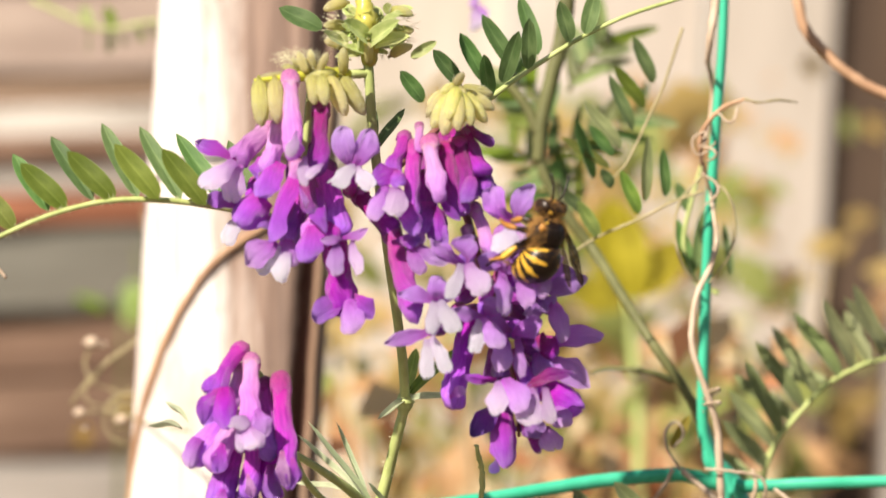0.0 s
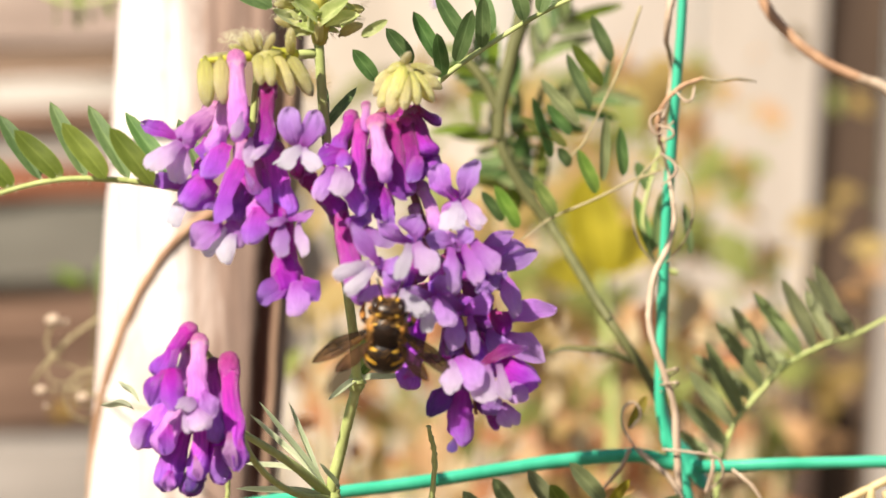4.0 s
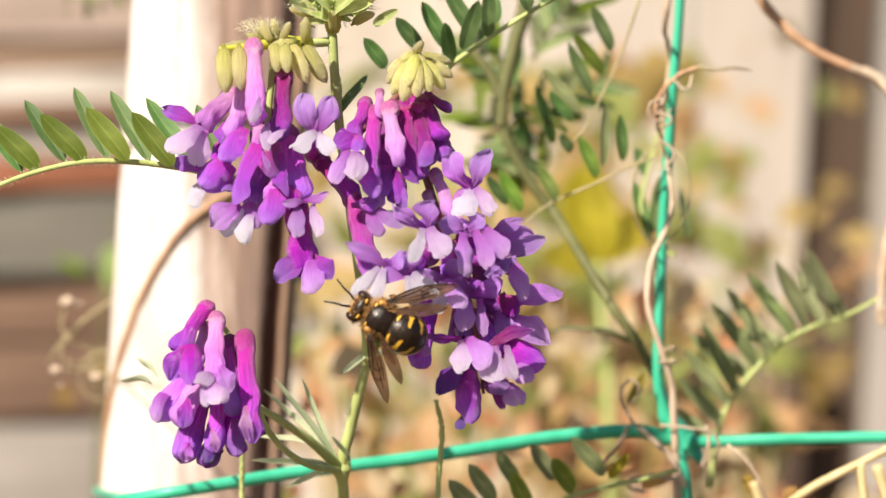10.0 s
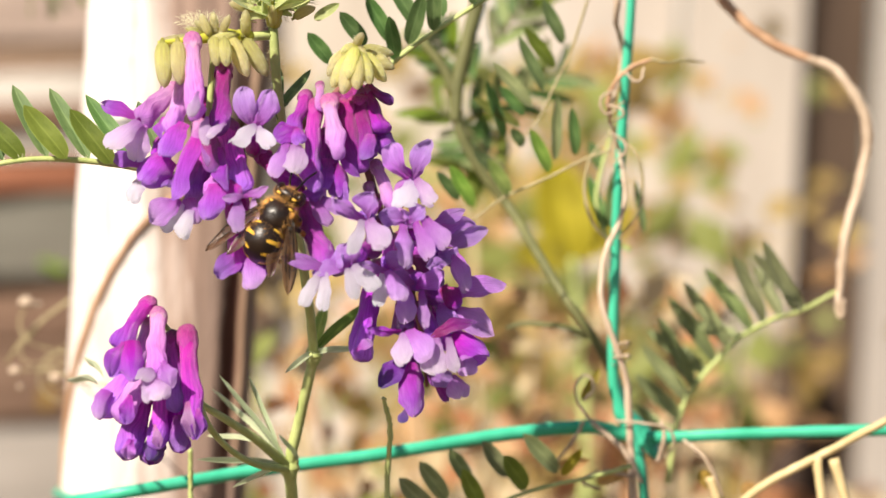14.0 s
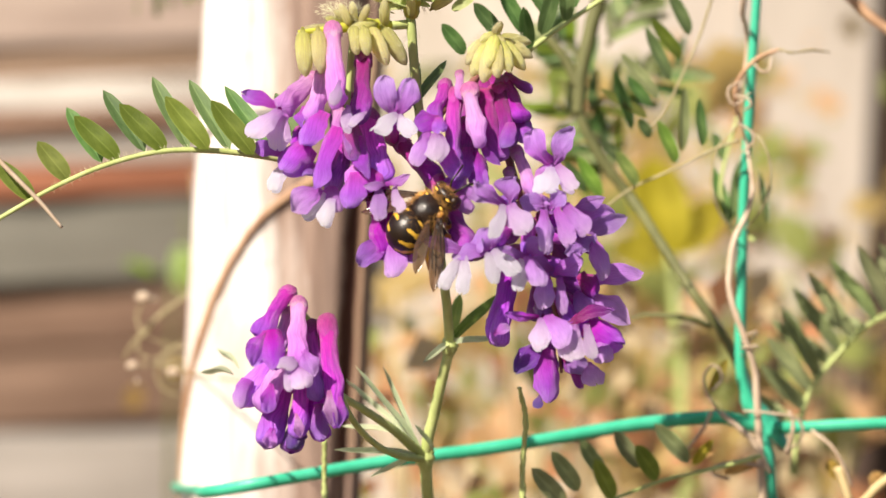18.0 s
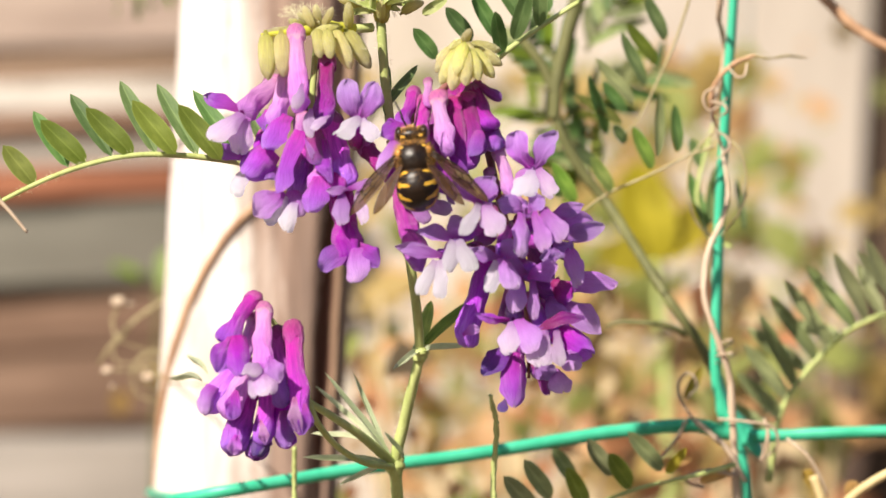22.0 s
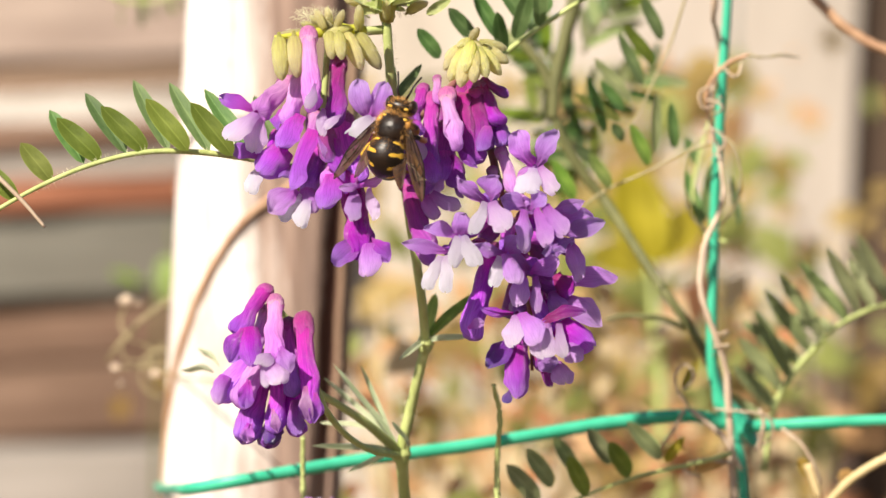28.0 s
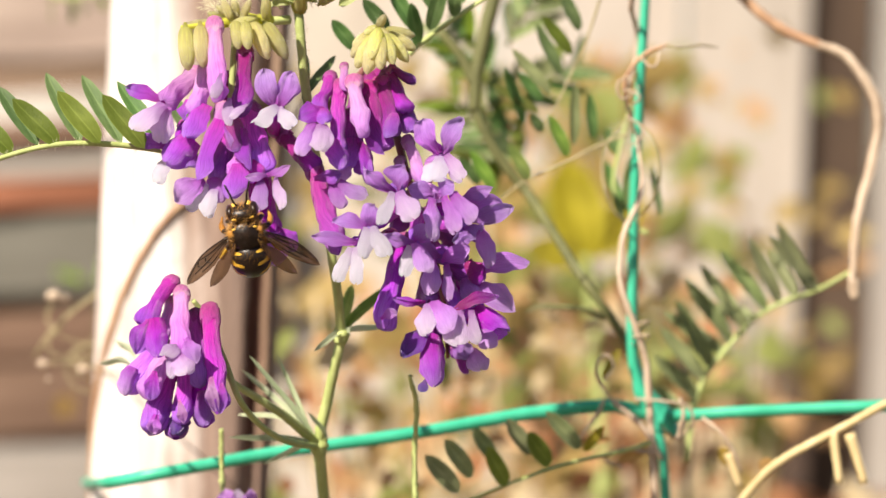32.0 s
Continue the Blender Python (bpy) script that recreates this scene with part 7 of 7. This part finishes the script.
# sway of the flower heads: seconds, millimetres sideways and up, and degrees of turn where it is more than a shift
SWAY_LEFT = [(0, 0.25, 0.10), (0.5, 0.10, 0.09), (1, 0.11, -0.04), (1.5, 0.06, -0.01), (2, -0.81, 0.25), (2.5, 0.15, 0.03), (3, -0.13, -0.05), (3.5, 0.04, -0.04), (4, -0.02, -0.06), (4.5, -0.19, -0.09), (6.5, -0.19, -0.06), (7, -0.14, -0.26), (7.5, 0.19, -0.15), (8, 0.07, -0.15), (8.5, 0.13, -0.08), (9, 0.00, -0.00), (9.5, 0.03, -0.14), (10, 0.01, -0.13), (10.5, -0.19, -0.08), (11, -0.12, -0.12), (11.5, 0.12, -0.23), (12, 0.17, 0.17), (12.5, -0.06, 0.20), (13, -0.06, 0.19), (13.5, -0.29, 0.09), (14, 0.07, 0.08), (14.5, -0.19, 0.47), (15, -0.03, 0.37), (15.5, 0.16, 0.49), (17.5, 0.61, 0.06), (18, 0.03, 0.26), (18.5, 0.17, 0.27), (19, -0.98, 0.06), (19.5, -1.10, 0.14), (20, 0.03, 0.29), (20.5, -0.10, 0.26), (21, -0.24, 0.14), (21.5, -0.62, 0.34), (22, -0.61, 0.40), (22.5, -0.38, 0.38), (23, -0.59, 0.05), (23.5, -0.79, 0.27), (24, -0.32, 0.08), (24.5, -0.44, 0.02), (25, 0.01, -0.26), (25.5, -0.51, -0.20), (27.5, -0.53, 0.16), (28, -0.14, 0.10), (28.5, -0.30, 0.15), (29, -0.55, 0.23), (29.5, -0.23, -0.10), (30, -0.66, 0.35), (30.5, 0.02, 0.27), (31, -0.66, 0.40), (31.5, -0.68, 0.35), (32, -0.74, 0.29)]
SWAY_MIDDLE = [(0, 0.23, 0.04), (0.5, 0.13, 0.06), (1, 0.17, -0.04), (1.5, 0.12, 0.06), (2, -0.89, 0.55), (2.5, 0.12, -0.02), (3, -0.12, 0.01), (3.5, 0.12, -0.00), (4, -0.09, 0.07), (4.5, -0.11, -0.13), (6.5, -0.05, -0.10), (7, 0.00, -0.25), (7.5, 0.19, -0.15), (8, 0.09, -0.20), (8.5, 0.14, -0.12), (9, 0.00, 0.00), (9.5, 0.14, -0.18), (10, 0.14, -0.10), (10.5, -0.17, 0.02), (11, -0.02, -0.14), (11.5, -0.00, 0.25), (12, -0.16, 0.63), (12.5, -0.06, 0.57), (13, 0.04, 0.57), (13.5, -0.05, 0.55), (14, 0.15, 0.15), (14.5, -0.25, 0.63), (15, 0.11, 0.58), (15.5, 0.11, 0.73), (18, 0.09, 0.29), (18.5, 0.35, 0.06), (19, -0.53, -0.09), (19.5, -0.59, 0.22), (20, 0.35, 0.23), (20.5, 0.54, 0.02), (21, 0.33, -0.10), (21.5, 0.04, 0.07), (22, -0.03, -0.03), (22.5, 0.45, -0.32), (23, 0.08, -0.51), (23.5, -0.30, -0.21), (24, 0.54, -0.35), (24.5, 0.62, -0.25), (25, 0.59, -0.19), (25.5, 0.25, -0.24), (27.5, -0.03, 0.33), (28, 0.48, 0.01), (28.5, 0.27, 0.00), (29, 0.05, 0.22), (29.5, 0.27, -0.16), (30, -0.25, 0.46), (30.5, 0.58, 0.22), (31, -0.27, 0.45), (31.5, 0.01, 0.65), (32, -0.05, 0.43)]
SWAY_SMALL = [(0, 0.29, 0.10), (0.5, -0.03, -0.02), (1, 0.13, 0.10), (1.5, 0.26, 0.01), (2, 0.11, 0.18), (2.5, 0.33, 0.21), (3, 0.15, 0.22), (3.5, 0.10, 0.04), (4, 0.31, 0.05), (4.5, 0.41, -0.08), (6.5, 0.01, -0.04), (7, 0.03, -0.12), (7.5, 0.20, -0.14), (8, 0.11, -0.09), (8.5, 0.18, -0.19), (9, -0.00, -0.00), (9.5, 0.08, -0.14), (10, 0.18, -0.12), (10.5, 0.00, -0.06), (11, -0.04, -0.21), (11.5, -0.06, -0.14), (12, 0.29, 0.18), (12.5, -0.01, 0.16), (13, 0.04, 0.27), (13.5, 0.06, 0.17), (14, 0.35, 0.22), (14.5, 0.07, 0.39), (15, 0.33, 0.21), (15.5, 0.35, 0.33), (17.5, 0.47, 0.11), (18, 0.14, 0.31), (18.5, 0.16, 0.31), (19, 0.03, 0.14), (19.5, 0.01, 0.12), (20, 0.19, 0.24), (20.5, 0.10, 0.27), (21, -0.11, 0.17), (21.5, -0.26, 0.34), (22, -0.07, 0.36), (22.5, -0.10, 0.31), (23, -0.17, 0.18), (23.5, -0.22, 0.17), (24, 0.01, 0.28), (24.5, -0.21, 0.32), (25, -0.05, 0.14), (25.5, 0.12, 0.10), (27.5, -0.46, 0.28), (28, -0.00, 0.28), (28.5, -0.38, 0.16), (29, -0.47, 0.25), (29.5, -0.23, -0.07), (30, -0.31, 0.24), (30.5, -0.15, 0.24), (31, -0.70, 0.28), (31.5, -0.68, 0.47), (32, -0.80, 0.34)]
SWAY_RIGHT = [(0, -0.83, -0.99, -1.72), (0.5, -1.01, -1.15, -1.72), (1, 0.06, -0.68, 0.21), (1.5, 0.09, -0.63, 0.11), (2, -0.98, 0.02, -1.75), (2.5, 0.12, -0.00, 0.12), (3, -0.40, -0.09, -0.92), (3.5, -1.00, -0.67, -4.28), (4, -1.11, -0.74, -4.40), (4.5, -1.15, -0.80, -4.51), (6.5, -0.59, -1.16, -3.26), (7, -0.38, -1.21, -2.63), (7.5, -0.17, -1.31, -2.44), (8, -0.20, -1.19, -2.44), (8.5, -0.09, -1.23, -2.40), (9, -0.43, -1.09, -2.24), (9.5, -0.60, -1.41, -2.74), (10, -0.62, -1.32, -3.40), (10.5, -0.85, -1.34, -3.66), (11, -1.17, -1.31, -4.01), (11.5, -0.82, -0.98, -1.47), (12, -0.68, -0.59, -1.42), (12.5, -0.80, -0.57, -1.81), (13, -0.68, -0.65, -1.88), (13.5, -0.68, -0.61, -2.03), (14, -0.72, -0.87, -3.41), (14.5, -1.11, -0.64, -3.55), (15, -1.03, -0.63, -3.16), (15.5, -0.64, -0.54, -2.67), (17.5, 0.03, -0.57, -0.65), (18, -0.69, -0.46, -1.74), (18.5, -0.10, -0.35, -0.82), (19, -0.18, -0.22, -0.27), (19.5, -0.71, -0.38, -1.31), (20, 0.38, -0.27, 0.98), (20.5, 0.52, 0.00, 1.28), (21, 0.09, -0.24, 0.67), (21.5, 0.14, -0.05, 0.88), (22, 0.65, 0.03, 1.86), (22.5, 1.85, 0.09, 4.56), (23, 1.24, -0.09, 3.07), (23.5, 0.79, 0.02, 2.26), (24, 1.28, -0.15, 2.94), (24.5, 0.87, -0.18, 1.62), (25, 0.35, -0.60, 0.12), (25.5, 0.15, -0.62, -0.40), (27.5, 0.19, -0.12, 0.99), (28, 0.61, -0.41, 1.74), (28.5, 0.31, -0.44, 1.47), (29, 0.05, -0.32, 1.28), (29.5, 0.36, -0.31, 1.30), (30, -0.33, -0.15, 0.00), (30.5, 0.40, -0.44, 0.71), (31, -0.33, -0.07, -0.11), (31.5, 0.01, -0.07, 0.21), (32, -0.02, -0.29, -0.23)]


def bee_pose(x, y, z, heading, pitch, roll):
    a, p = radians(heading), radians(pitch)
    ahead = Vector((math.sin(a) * math.cos(p), math.sin(p), math.cos(a) * math.cos(p)))
    back = Vector((0, -1, 0))
    back = (back - ahead * back.dot(ahead)).normalized()
    back = Matrix.Rotation(radians(roll), 3, ahead) @ back
    side = ahead.cross(back)
    return Matrix(((side.x, ahead.x, back.x, x), (side.y, ahead.y, back.y, y), (side.z, ahead.z, back.z, z), (0, 0, 0, 1)))


WING_POSES = {"fold": ((10, 8, 0), (10, 8, 0)), "side": ((-4, 52, 0), (42, 10, 20)), "part": ((20, 10, 22), (20, 10, 22)), "spread": ((40, 10, 24), (38, 10, 24))}


def wing_rows(sx):
    """Wings folded, half spread, spread, or beating; degrees outward and lift about the shoulder."""
    hinge = Vector((sx * 1.6, 0.6, 1.2)) * MM

    def at(out, lift, twist):
        return Matrix.Translation(hinge) @ Matrix.Rotation(radians(out) * sx, 4, "Z") @ Matrix.Rotation(radians(lift), 4, "X") @ Matrix.Rotation(radians(twist) * sx, 4, "Y")

    rows = []
    for (t, *_, state), (t2, *_, state2) in zip(BEE_ROWS, BEE_ROWS[1:] + [(32.0, "end")]):
        if state == "fly":
            k = 0
            while t + k / 15 < t2 - 0.01:
                up = round((t + k / 15) * 15) % 2
                rows.append((t + k / 15, at(72, 34 if up else -22, 0)))
                k += 1
        else:
            rows.append((t, at(*WING_POSES[state][sx > 0])))
            if state2 == "fly" and t2 - t > 0.25:
                rows.append((t2 - 0.1, at(*WING_POSES[state][sx > 0])))
    return rows


def swing(flower, rows):
    """A floret turned about its foot, seconds and degrees."""
    rest = flower.matrix_basis.copy()
    walk(flower, [(t, rest @ Matrix.Rotation(radians(a), 4, "Y")) for t, a in rows])


def motions():
    swing(BENT["right_c"], [(0, -22), (3.2, -22), (3.6, -10), (4.2, 66), (9.6, 66), (10.2, 8), (19.0, 8), (19.6, 0), (32, 0)])
    swing(BENT["right_b"], [(0, 0), (3.4, 0), (3.8, -18), (18.4, -18), (19.0, 0), (32, 0)])
    swing(BENT["right_a"], [(0, 0), (19.2, 0), (19.6, 5), (22.4, 5), (22.8, 0), (32, 0)])
    swing(BENT["left_low"], [(0, 0), (11.9, 0), (12.3, -8), (18.6, -8), (19.0, 0), (32, 0)])
    walk(BEE, [(t, bee_pose(*row)) for t, *row, _ in BEE_ROWS])
    for sx, wing in BEE_WINGS.items():
        walk(wing, wing_rows(sx))
    for head, rows in (("left", SWAY_LEFT), ("middle", SWAY_MIDDLE), ("small", SWAY_SMALL), ("right", SWAY_RIGHT)):
        ob = HEADS[head]
        x, y, z = ob.location
        walk(ob, [(t, pose(x + dx / 1000, y, z + dz / 1000, 0, sum(turn), 0)) for t, dx, dz, *turn in rows])


motions()
